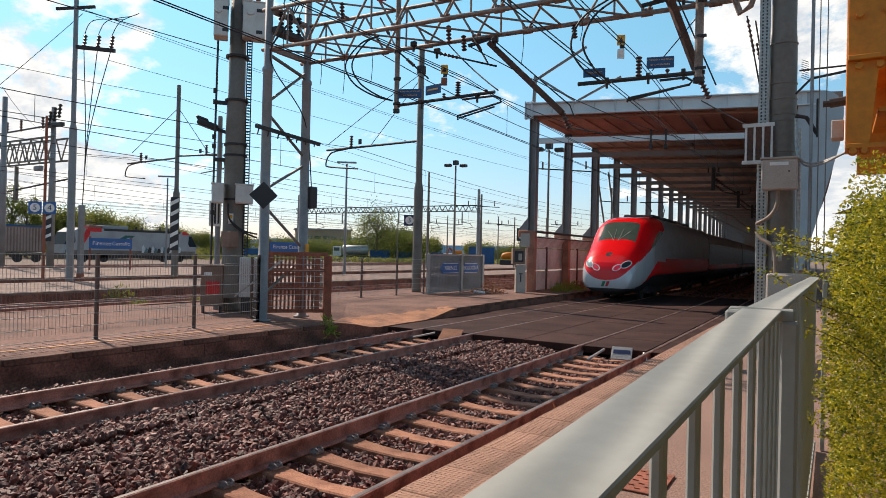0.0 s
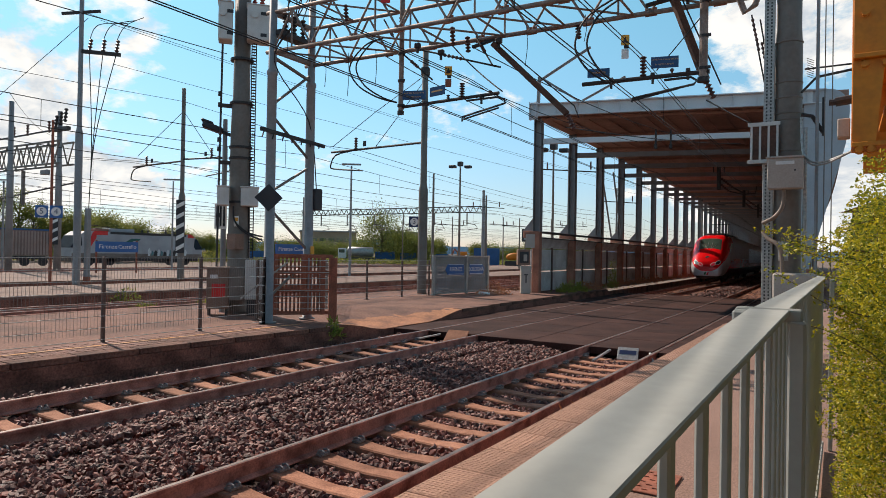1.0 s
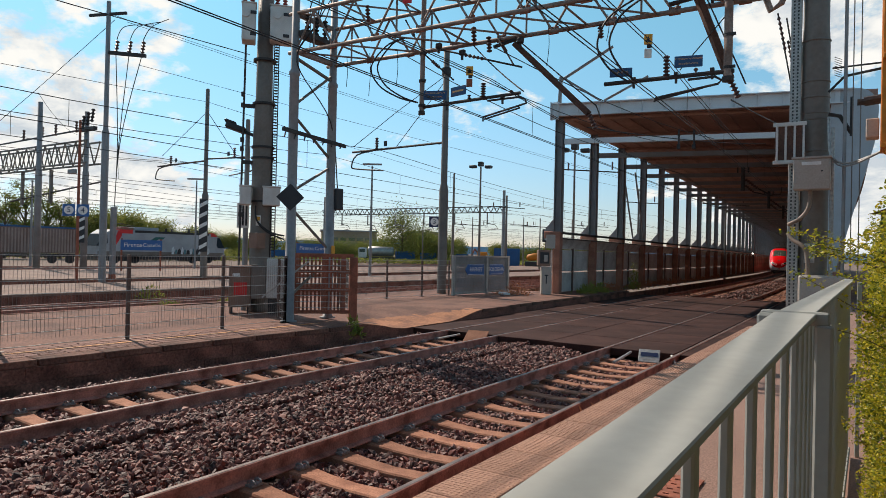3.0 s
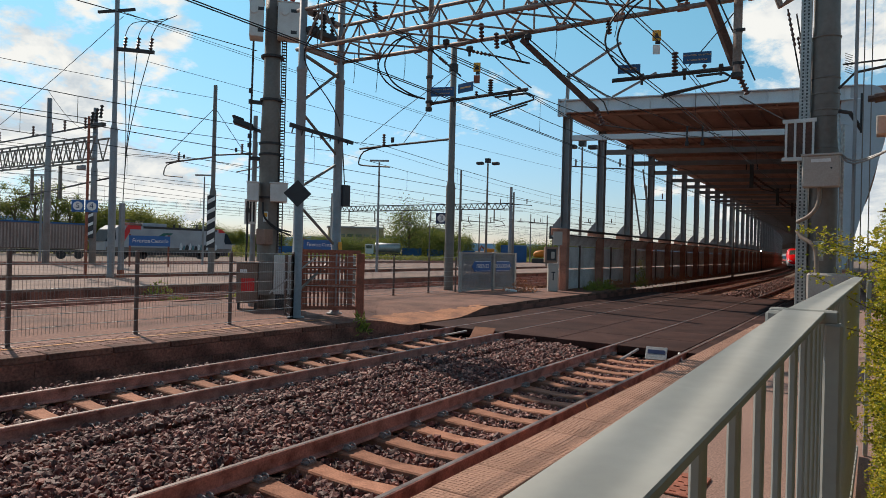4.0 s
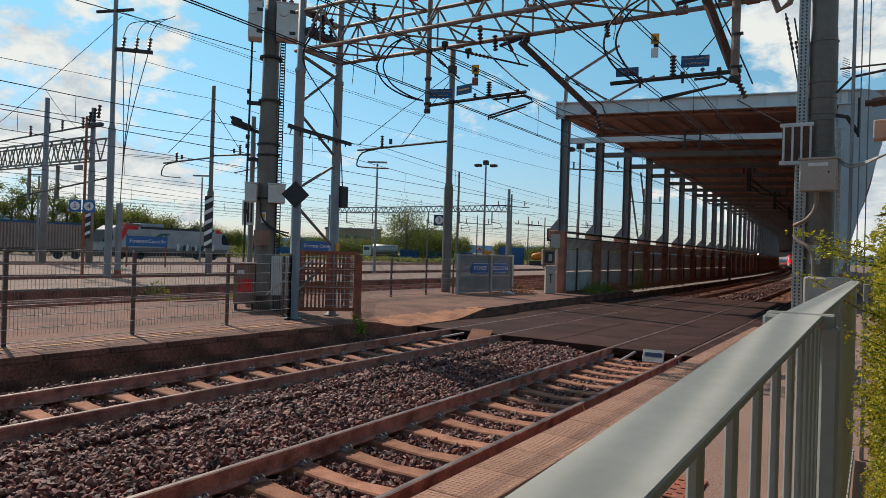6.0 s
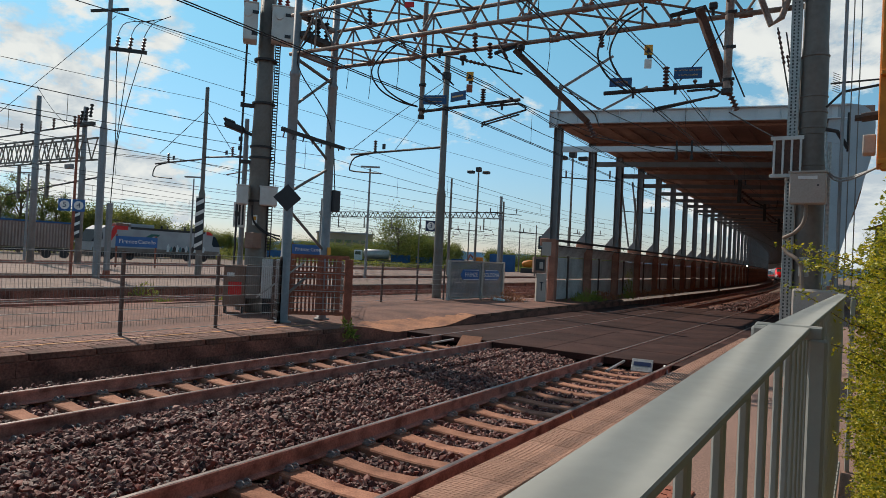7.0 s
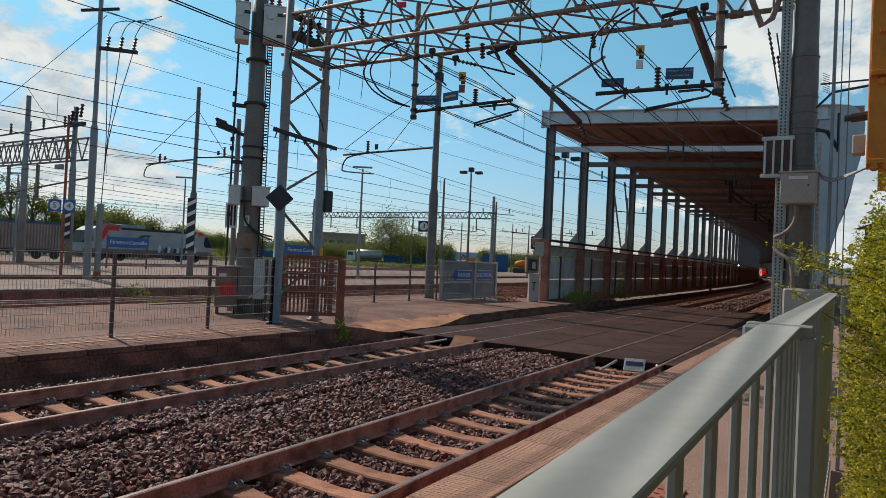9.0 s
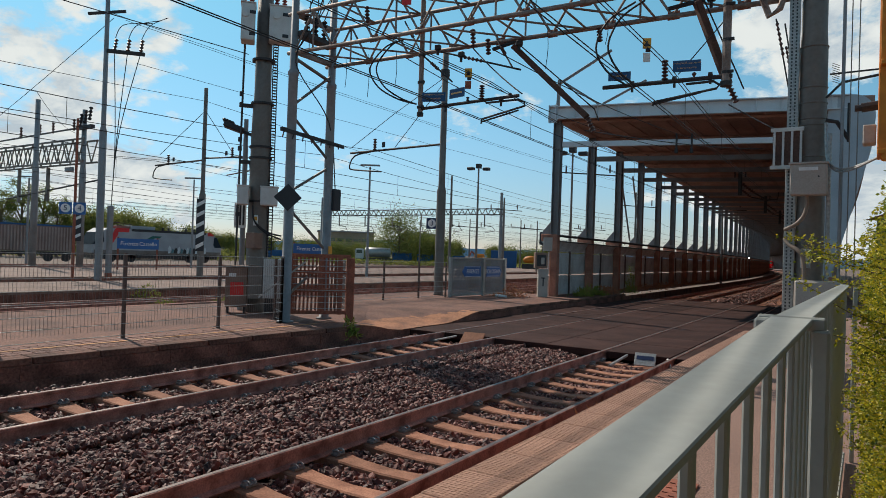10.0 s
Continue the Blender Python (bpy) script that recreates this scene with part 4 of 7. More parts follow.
    pan.tube((-0.75, 9.2, 5.0), (0.75, 9.2, 5.0), 0.03, 6)
    pan.box((0, 10, 4.0), (1.4, 2.4, 0.12))
    part("pantograph", pan, DARK, t)
    for i in range(4):
        part("roof_box", Mesh().box((0, 6.5 + 2.9 * i, 4.02), (1.5, 1.6, 0.16), None, 0.04), TRAIN_DARK, t)
    return t


def coach():
    t = thing("coach", (0, 0, 0), "grey high-speed coach with red stripe and dark window band", "train car", "cars of the red train")
    n = 40
    sec = section(1.41, 0.32, 3.85, 4.4, n)
    bins = {k: Mesh() for k in ("side", "window_band", "side_stripe", "roof", "skirt")}
    for k in range(n):
        (x0, z0), (x1, z1) = sec[k], sec[(k + 1) % n]
        z = (z0 + z1) / 2
        key = "roof" if z > 3.3 else "window_band" if 2.0 < z < 2.95 else "side_stripe" if 1.16 < z < 1.84 else "skirt" if z < 1.16 else "side"
        b = bins[key]
        j = len(b.v)
        b.v += [(x0, 0.2, z0), (x1, 0.2, z1), (x1, 25.8, z1), (x0, 25.8, z0)]
        b.f.append((j, j + 1, j + 2, j + 3))
    mats = {"side": TRAIN_GREY, "window_band": GLASS_D, "side_stripe": TRAIN_RED, "roof": TRAIN_GREY, "skirt": TRAIN_DARK}
    for k, m in bins.items():
        part(k, m, mats[k], t, smooth=True)
    e = Mesh()
    for y in (0.2, 25.8):
        e.add([(x, y, z) for x, z in sec], [tuple(range(n))])
    part("end_wall", e, TRAIN_DARK, t)
    part("gangway", Mesh().box((0, 0, 2.0), (2.4, 0.5, 3.0), None, 0.05), TRAIN_DARK, t)
    for yb in (3.5, 22.5):
        b = Mesh().box((0, yb, 0.5), (2.3, 3.0, 0.3))
        for dy in (-1.3, 1.3):
            for s in (-1, 1):
                b.path([(s * 0.70, yb + dy, 0.45), (s * 0.84, yb + dy, 0.45)], 0.45, 14)
        part("bogie", b, TRAIN_DARK, t)
    return t


CARS = [(power_car(), 0.0, 20.0)]
first = coach()
CARS.append((first, 20.2, 26.0))
for i in range(5):
    CARS.append((copy_thing(first, pose(0, 0, 0)), 20.2 + 26.2 * (i + 1), 26.0))


def tail_y(t):
    """How far along the line the tail of the train stands."""
    return 28.0 + 26.2 * t + 0.25 * t * t


def motions():
    for car, lead, length in CARS:
        rows = []
        for i in range(21):
            t = 0.5 * i
            a, b = tail_y(t) + lead + 3, tail_y(t) + lead + length - 3
            pa, pb = Vector((FAR_C + bend(a), a, 0)), Vector((FAR_C + bend(b), b, 0))
            d = (pb - pa).normalized()
            o = pa - 3 * d
            rows.append((t, pose(o.x, o.y, 0, 0, 0, math.degrees(math.atan2(-d.x, d.y)))))
        walk(car, rows)


# ---- overhead line structures ----
def flow(pts, n=6):
    """A smooth curve through the points."""
    pts = [Vector(p) for p in pts]
    out = []
    for i in range(len(pts) - 1):
        a, b, c, d = pts[max(i - 1, 0)], pts[i], pts[i + 1], pts[min(i + 2, len(pts) - 1)]
        for k in range(n):
            t = k / n
            out.append(0.5 * (2 * b + (c - a) * t + (2 * a - 5 * b + 4 * c - d) * t * t + (3 * b - a - 3 * c + d) * t ** 3))
    return out + [pts[-1]]


def stepped_pole(m, h, r0, r1, step, n=14):
    return m.lathe((0, 0, 0), [(r0 * 1.02, 0), (r0, 0.05), (r0 * 0.97, step - 0.15), (r1 * 1.15, step), (r1, step + 0.12), (r1 * 0.9, h - 0.02), (r1 * 0.8, h)], n)


def plate(name, parent, c, w, h, material, rz=0, label="", d=0.02):
    """Upright sheet; its front faces -y before it is turned."""
    o = part(name, Mesh().box((0, 0, 0), (w, d, h), None, min(0.004, d / 3)), material, parent, label)
    o.matrix_basis = pose(*c, 0, 0, rz)
    return o


def lattice_tower():
    t = thing("lattice_tower", (-11.7, 11.28, 0.25), "grey tubular two-leg tower carrying the overhead gantry", "gantry tower")
    for y in (0, 1.34):
        part("leg", Mesh().lathe((0, y, 0), [(0.2, 0), (0.2, 0.03), (0.12, 0.04), (0.112, 5.9), (0.13, 5.92), (0.13, 6.0), (0.095, 6.05), (0.09, 8.6)], 16), MAST_LIGHT, t, smooth=True)
    zig = [(1.34, 6.23, 0, 5.19), (0, 4.96, 1.34, 4.03), (1.34, 3.87, 0, 3.12), (0, 2.72, 1.34, 1.73), (1.34, 1.5, 0, 0.6)]
    for a, b, c, d in zig:
        part("brace", Mesh().beam((0, a, b), (0, c, d), 0.055, 0.055, 0.006), MAST, t)
    part("strut", Mesh().beam((0, 0, 6.35), (0, 1.34, 6.05), 0.08, 0.05), MAST, t)
    part("strut", Mesh().beam((0, 0, 6.5), (0, 1.34, 6.5), 0.1, 0.1), TRUSS, t)
    part("strut", Mesh().beam((0, 0, 7.4), (0, 1.34, 7.4), 0.1, 0.1), TRUSS, t)
    comb = Mesh().beam((0.12, -0.45, 4.55), (0.12, 1.75, 4.45), 0.05, 0.09)
    for i in range(7):
        y = -0.35 + i * 0.32
        comb.tube((0.12, y, 4.5), (0.2, y - 0.12, 4.35), 0.018, 5)
    part("pin_bar", comb, DARK, t, "dark bar with bent pins")
    o = part("diamond_sign", Mesh().box((0, 0, 0), (0.46, 0.02, 0.46), None, 0.005), BLACKP, t, "black diamond signal plate")
    o.matrix_basis = pose(0.10, -0.14, 2.97, 0, 0, 48) @ pose(0, 0, 0, 0, 45, 0)
    part("back_box", Mesh().box((0.14, 1.5, 3.05), (0.12, 0.26, 0.55), None, 0.02), BLACKP, t, "dark signal box")
    part("label_plate", Mesh().box((0.16, 1.32, 1.75), (0.02, 0.12, 0.2)), YELLOWP, t)
    eq = Mesh()
    for i in range(3):
        insulator(eq, (0.1, 0.3 + 0.3 * i, 7.0), (0.1, 0.3 + 0.3 * i, 7.5), 0.07, 5)
    eq.box((0.1, 0.6, 6.92), (0.3, 1.2, 0.12))
    part("switch_gear", eq, DARK, t, "dark insulators and switch bar")
    cables = Mesh()
    for i in range(3):
        cables.path(flow([(0.1, 0.3 + 0.3 * i, 7.5), (0.5, 0.2 + 0.25 * i, 7.9), (0.6, 0.1, 7.1), (0.12, -0.05, 6.2), (0.08, 1.2, 5.0), (0.1, 1.5, 3.3)]), 0.014, 5)
    part("cable", cables, WIRE, t)


lattice_tower()


def gantry():
    t = thing("gantry_truss", (0, 0, 0), "rusty grey tubular lattice truss spanning both tracks", "gantry")
    x0, x1 = -11.7, -0.75
    zl = lambda x: 6.72 - 0.016 * (x - x0)
    zu = lambda x: 7.66 - 0.016 * (x - x0)
    for y in (11.28, 12.62):
        part("chord", Mesh().tube((x0 - 0.2, y, zl(x0)), (x1, y, zl(x1)), 0.047, 10), TRUSS, t, smooth=True)
        part("chord", Mesh().tube((x0 - 0.2, y, zu(x0)), (x1, y, zu(x1)), 0.044, 10), TRUSS, t, smooth=True)
        n = 9
        for i in range(n):
            a, b = x0 + (x1 - x0) * i / n, x0 + (x1 - x0) * (i + 1) / n
            m = (a + b) / 2
            part("diagonal", Mesh().tube((a, y, zl(a)), (m, y, zu(m)), 0.025, 8), TRUSS, t)
            part("diagonal", Mesh().tube((m, y, zu(m)), (b, y, zl(b)), 0.025, 8), TRUSS, t)
            if i % 2 == 0:
                part("post", Mesh().tube((m, y, zl(m)), (m, y, zu(m)), 0.022, 8), TRUSS, t)
    for i in range(8):
        a, b = x0 + (x1 - x0) * i / 8, x0 + (x1 - x0) * (i + 1) / 8
        for z in (zl, zu):
            part("lacing", Mesh().tube((a, 11.28, z(a)), (b, 12.62, z(b)), 0.022, 7), TRUSS, t)
            part("lacing", Mesh().tube((b, 12.62, z(b)), (b, 11.28, z(b)), 0.022, 7), TRUSS, t)
    # drop posts and arms
    def drop(x, y, ztop, zbot, r, sx):
        part("drop_post", Mesh().box((x, y, (ztop + zbot) / 2), (r * 2, r * 2, ztop - zbot), None, 0.02) if sx > 0 else Mesh().tube((x, y, zbot), (x, y, ztop), r, 12), TRUSS, t, "rusty drop post")
        part("collar", Mesh().tube((x, y, zbot - 0.03), (x, y, zbot + 0.05), r * 1.35, 12), DARK, t)
    drop(-8.42, 11.95, 7.6, 5.06, 0.055, -1)
    drop(-2.1, 11.95, 6.7, 5.02, 0.07, -1)
    part("arm", Mesh().tube((-8.4, 11.95, 5.19), (-6.0, 11.95, 5.24), 0.035, 8), DARK, t, "dark registration arm")
    part("arm", Mesh().tube((-2.0, 11.95, 5.16), (-4.25, 11.95, 5.2), 0.04, 8), DARK, t, "dark registration arm")
    reg = Mesh()
    reg.path([(-6.75, 11.95, 5.16), (-6.05, 11.95, 5.16), (-5.88, 11.95, 5.1), (-5.86, 11.95, 5.02), (-6.0, 11.95, 4.99), (-6.85, 11.95, 4.83), (-6.85, 11.95, 4.74)], 0.022, 6)
    reg.path([(-6.0, 11.95, 4.94), (-6.82, 11.95, 4.78)], 0.018, 6)
    part("registration_arm", reg, DARK, t)
    reg = Mesh()
    reg.path([(-2.75, 11.95, 5.1), (-2.3, 11.95, 5.1), (-2.2, 11.95, 5.03), (-2.25, 11.95, 4.97), (-3.3, 11.95, 4.84), (-3.32, 11.95, 4.77)], 0.022, 6)
    reg.path([(-2.5, 11.95, 4.93), (-3.3, 11.95, 4.8)], 0.018, 6)
    part("registration_arm", reg, DARK, t)
    for x, z0, z1 in ((-6.86, 5.24, 5.55), (-3.12, 5.2, 5.58), (-7.2, 5.24, 5.34), (-2.62, 5.14, 5.3), (-6.2, 5.2, 5.32)):
        part("insulator", insulator(Mesh(), (x, 11.95, z0), (x, 11.95, z1), 0.06 if z1 - z0 > 0.2 else 0.04, 6 if z1 - z0 > 0.2 else 2), INSUL, t)
    for (p, q) in (((-6.5, 12.62, 6.5), (-4.85, 12.75, 4.86)), ((-2.62, 12.0, 6.55), (-2.12, 12.3, 5.1))):
        part("slanted_strut", Mesh().beam(p, q, 0.15, 0.12, 0.015), STRUT, t, "slanted rusty channel strut")
        e = Vector(q)
        part("strut_insulator", insulator(Mesh(), e, e + Vector((0.14, 0.05, -0.32)), 0.06, 5), INSUL, t)
        part("hanger", Mesh().path([Vector(p) + Vector((0.1, 0, 0.05)), e + Vector((0.15, 0, 0.15)), e + Vector((0.25, 0, -0.1))], 0.014, 5), DARK, t)
    part("bracket", Mesh().beam((-7.0, 12.62, 6.5), (-6.3, 12.62, 6.62), 0.06, 0.06), DARK, t)
    part("bracket", Mesh().beam((-3.1, 12.0, 6.5), (-2.5, 12.0, 6.56), 0.06, 0.06), DARK, t)
    part("hook", Mesh().path([(-1.75, 11.9, 6.9), (-1.45, 11.9, 6.05), (-1.3, 11.9, 6.15), (-1.1, 11.9, 6.8)], 0.05, 8), TRUSS, t)
    for x in (-8.42, -2.1):
        for z in (5.2, 5.75, 6.35):
            part("clamp", Mesh().tube((x, 11.95, z), (x, 11.95, z + 0.05), 0.078, 12).box((x + 0.09, 11.9, z + 0.025), (0.07, 0.04, 0.045)), DARK, t)
    for x in (-7.75, -6.4, -3.7, -2.95, -2.35):
        part("arm_clamp", Mesh().tube((x - 0.03, 11.95, 5.21), (x + 0.03, 11.95, 5.21), 0.055, 8).box((x, 11.95, 5.12), (0.04, 0.03, 0.12)), DARK, t)
    for i in range(9):
        x = x0 + (x1 - x0) * i / 9 + 0.02
        for y in (11.28, 12.62):
            part("gusset", Mesh().box((x, y, zl(x) + 0.01), (0.22, 0.02, 0.16), None, 0.004), RUST, t, "rusty gusset plate")
    for x, z0, z1 in ((-10.6, 6.6, 5.9), (-9.9, 6.6, 5.6), (-9.1, 6.55, 5.75), (-5.4, 6.5, 5.7), (-4.2, 6.5, 6.0)):
        part("lead", Mesh().path(flow([(x, 11.9, z0), (x + 0.03, 11.9, (z0 + z1) / 2), (x - 0.02, 11.92, z1)]), 0.007, 4), WIRE, t)
    for x, y, z in ((-8.1, 12.1, 6.55), (-7.55, 12.2, 6.35), (-6.3, 12.5, 6.5), (-2.4, 12.1, 6.6)):
        part("knuckle", Mesh().box((x, y, z), (0.14, 0.1, 0.12), None, 0.02).tube((x, y, z - 0.16), (x, y, z + 0.02), 0.03, 8), DARK, t)
    # blue notice plates on the arms
    b1 = plate("notice_plate", t, (-8.02, 11.88, 5.40), 0.52, 0.2, NOTICE, 20, "blue enamel notice plate")
    b2 = plate("notice_plate", t, (-7.46, 11.93, 5.44), 0.44, 0.2, NOTICE, -12, "blue enamel notice plate")
    b3 = plate("notice_plate", t, (-2.73, 11.88, 5.40), 0.46, 0.2, NOTICE, 14, "blue enamel notice plate")
    b4 = plate("notice_plate", t, (-3.92, 11.88, 5.36), 0.40, 0.16, NOTICE, 14, "blue enamel notice plate")
    LET = mat("faded_lettering", (0.75, 0.45, 0.2), 0.6, bump=0)
    for b in (b1, b3):
        text_mesh("ATTENZIONE ALLE DISCESE", 0.036, LET, b, (0, -0.014, 0.045), extrude=0.001)
        text_mesh("DI ALIMENTAZIONE", 0.036, LET, b, (0, -0.014, -0.04), extrude=0.001)
    for b in (b2, b4):
        text_mesh("IONAMENTO" if b is b4 else "", 0.045, LET, b, (0, -0.014, 0), extrude=0.001) if b is b4 else plate("bar", b, (0, -0.014, 0), 0.32, 0.035, LET, 0, "", 0.004)
    for x, y, z in ((-6.75, 11.2, 5.5), (-3.28, 11.35, 5.62)):
        w = plate("warning_plate", t, (x, y, z + 0.1), 0.14, 0.18, YELLOWP, 25, "yellow warning plate")
        o = part("triangle", Mesh().prism([(-0.05, -0.05), (0.05, -0.05), (0, 0.05)], -0.014, -0.011, 1), BLACKP, w)
        plate("lower_plate", t, (x, y, z - 0.14), 0.12, 0.16, RUST if x < -5 else WHITE, 25)
        plate("clasp", t, (x + 0.02, y, z - 0.02), 0.08, 0.06, BLACKP, 25)
    for i in range(2):
        for pts in ([(-8.45 - 0.05 * i, 11.3, 6.55), (-8.95 + 0.14 * i, 11.3, 6.45), (-9.35 + 0.18 * i, 11.3, 6.05), (-9.2 + 0.16 * i, 11.4, 5.65), (-8.8 + 0.1 * i, 11.6, 5.38), (-8.35, 11.7, 5.24)],
                    [(-3.35 - 0.16 * i, 11.4, 6.5), (-3.75 - 0.22 * i, 11.3, 6.2), (-3.95 - 0.22 * i, 11.3, 5.75), (-3.8 - 0.2 * i, 11.4, 5.35), (-3.55 - 0.12 * i, 11.5, 5.08)]):
            part("jumper_cable", Mesh().path(flow(pts), 0.018, 6), WIRE, t, "looped black jumper cable")
    for i, (x, y, z0, z1) in enumerate(((-9.75, 11.6, 7.6, 7.2), (-8.9, 12.6, 7.5, 7.1), (-7.1, 11.9, 6.75, 6.35), (-6.9, 12.2, 6.6, 6.25), (-4.6, 12.6, 6.6, 6.3))):
        part("insulator_string", insulator(Mesh(), (x, y, z0), (x + 0.03, y, z1), 0.06, 5), INSUL, t)
    for p, q in (((-8.3, 12.5, 6.6), (-6.2, 12.4, 5.9)), ((-6.9, 12.6, 6.7), (-6.35, 12.3, 5.95)), ((-9.4, 12.6, 7.5), (-8.5, 12.0, 6.5)), ((-8.42, 11.95, 6.4), (-7.6, 11.95, 5.7))):
        part("stay_cable", Mesh().tube(p, q, 0.02, 6), WIRE, t)
        part("stay_insulator", insulator(Mesh(), Vector(p).lerp(Vector(q), 0.3), Vector(p).lerp(Vector(q), 0.55), 0.04, 5), INSUL, t)
    rp = plate("red_plate", t, (-8.33, 11.2, 7.3), 0.2, 0.12, REDP, 20)


gantry()


def right_mast():
    t = thing("steel_mast", (-0.80, 12.0, 0.35), "thick grey steel mast with meter box and conduit", "mast")
    part("shaft", Mesh().lathe((0, 0, 0), [(0.215, 0), (0.21, 1.2), (0.20, 5.0), (0.20, 5.05), (0.185, 5.35), (0.18, 8.5)], 24), MAST, t, smooth=True)
    for z in (3.35, 3.85, 3.95, 4.2, 4.45, 5.1):
        part("band", Mesh().lathe((0, 0, z), [(0.205, 0), (0.212, 0.008), (0.212, 0.022), (0.205, 0.03)], 24), MAST, t)
    perf = Mesh().box((-0.27, -0.12, 3.9), (0.155, 0.09, 8.0), None, 0.006)
    part("perforated_post", perf, GALV, t, "perforated galvanised channel post")
    holes = Mesh()
    for i in range(120):
        for dx in (-0.03, 0.03):
            holes.box((-0.27 + dx, -0.166, 0.6 + i * 0.055), (0.022, 0.004, 0.03))
    tagged(part("slot", holes, BLACKP, t), kind="stuff")
    # slotted panel
    pn = Mesh()
    w0, z0, z1 = 0.47, 3.16, 3.82
    pn.box((-0.325, -0.28, z0 + 0.03), (w0, 0.032, 0.06), None, 0.004)
    p1 = part("slotted_panel", pn, CABINET, t, "pale frame with three dark slots")
    part("rail", Mesh().box((-0.325, -0.28, z1 - 0.03), (w0, 0.032, 0.06), None, 0.004), CABINET, p1)
    for i in range(4):
        part("stile", Mesh().box((-0.54 + 0.055 + i * 0.125 - 0.02, -0.28, (z0 + z1) / 2), (0.032, 0.03, z1 - z0), None, 0.004), CABINET, p1)
    part("dark_slot", Mesh().box((-0.325, -0.268, (z0 + z1) / 2), (w0 - 0.06, 0.01, z1 - z0 - 0.08)), STRUT, p1)
    mb = part("meter_box", Mesh().box((-0.0, -0.42, 2.96), (0.50, 0.22, 0.48), None, 0.015).box((0.0, -0.42, 3.21), (0.54, 0.26, 0.03), None, 0.005), BEIGE, t, "weathered beige meter box")
    part("label_strip", Mesh().box((0.0, -0.533, 3.12), (0.26, 0.006, 0.05)), WHITE, mb)
    part("lock", Mesh().tube((0.14, -0.53, 3.0), (0.14, -0.542, 3.0), 0.014, 8), BLACKP, mb)
    part("conduit", Mesh().path(flow([(-0.02, -0.4, 2.74), (-0.02, -0.4, 2.55), (-0.06, -0.4, 2.4), (-0.16, -0.38, 2.28), (-0.28, -0.3, 2.22), (-0.32, -0.26, 2.2)]), 0.03, 10), CONDUIT, t, "bent brown-grey conduit", smooth=True)
    part("conduit", Mesh().path(flow([(-0.32, -0.26, 2.06), (-0.24, -0.32, 1.95), (-0.1, -0.4, 1.85), (-0.04, -0.4, 1.7), (-0.03, -0.4, 1.3)]), 0.032, 10), CONDUIT, t, smooth=True)
    part("pipe", Mesh().tube((0.26, -0.2, 0.4), (0.26, -0.2, 3.7), 0.03, 8), GALV, t)
    part("base_box", Mesh().box((0.15, -0.3, 0.95), (0.62, 0.4, 0.92), None, 0.03), BEIGE, t, "grey-beige base cabinet")
    part("cover_plate", Mesh().box((-0.02, -0.34, 2.0 - 0.25), (0.14, 0.03, 0.3), None, 0.004), GALV, t)
    sp = Mesh()
    for s, k in ((-1, 6), (1, 9)):
        for i in range(k):
            z = 4.55 + 0.035 * i
            sp.tube((s * 0.26, -0.05, z), (s * 0.36, -0.08, z + (0.06 if s < 0 else -0.06)), 0.006, 4)
    tagged(part("anti_climb_spike", sp, DARK, t), kind="stuff")
    br = Mesh()
    br.path([(0.2, -0.25, 4.25), (0.4, -0.1, 4.5), (0.95, 0.1, 4.62)], 0.02, 6)
    br.path([(0.24, -0.2, 4.62), (0.95, 0.1, 4.7)], 0.014, 6)
    br.path([(0.2, -0.25, 3.9), (0.35, -0.25, 3.86), (0.5, -0.2, 3.6)], 0.03, 6)
    br.path([(0.5, -0.2, 4.15), (0.5, -0.2, 3.55)], 0.02, 6)
    part("stay_bracket", br, DARK, t)
    for i in range(3):
        part("vertical_pipe", Mesh().tube((0.42 + (0.1 * i if i else 0), -0.3, 0.4), (0.42 + (0.1 * i if i else 0), -0.3, 8.5), 0.026 if i == 0 else 0.008, 6), MAST_LIGHT if i == 0 else MAST, t)
    ca = Mesh()
    for k in range(2):
        ca.path(flow([(0.2, -0.3, 3.85), (0.24, -0.35, 3.3 - 0.04 * k), (0.45, -0.5, 3.1 - 0.04 * k), (0.9, -1.2, 3.16), (1.3, -2.0, 3.3), (1.6, -2.6, 3.5)]), 0.016, 6)
    part("hanging_cable", ca, GALV, t)


right_mast()


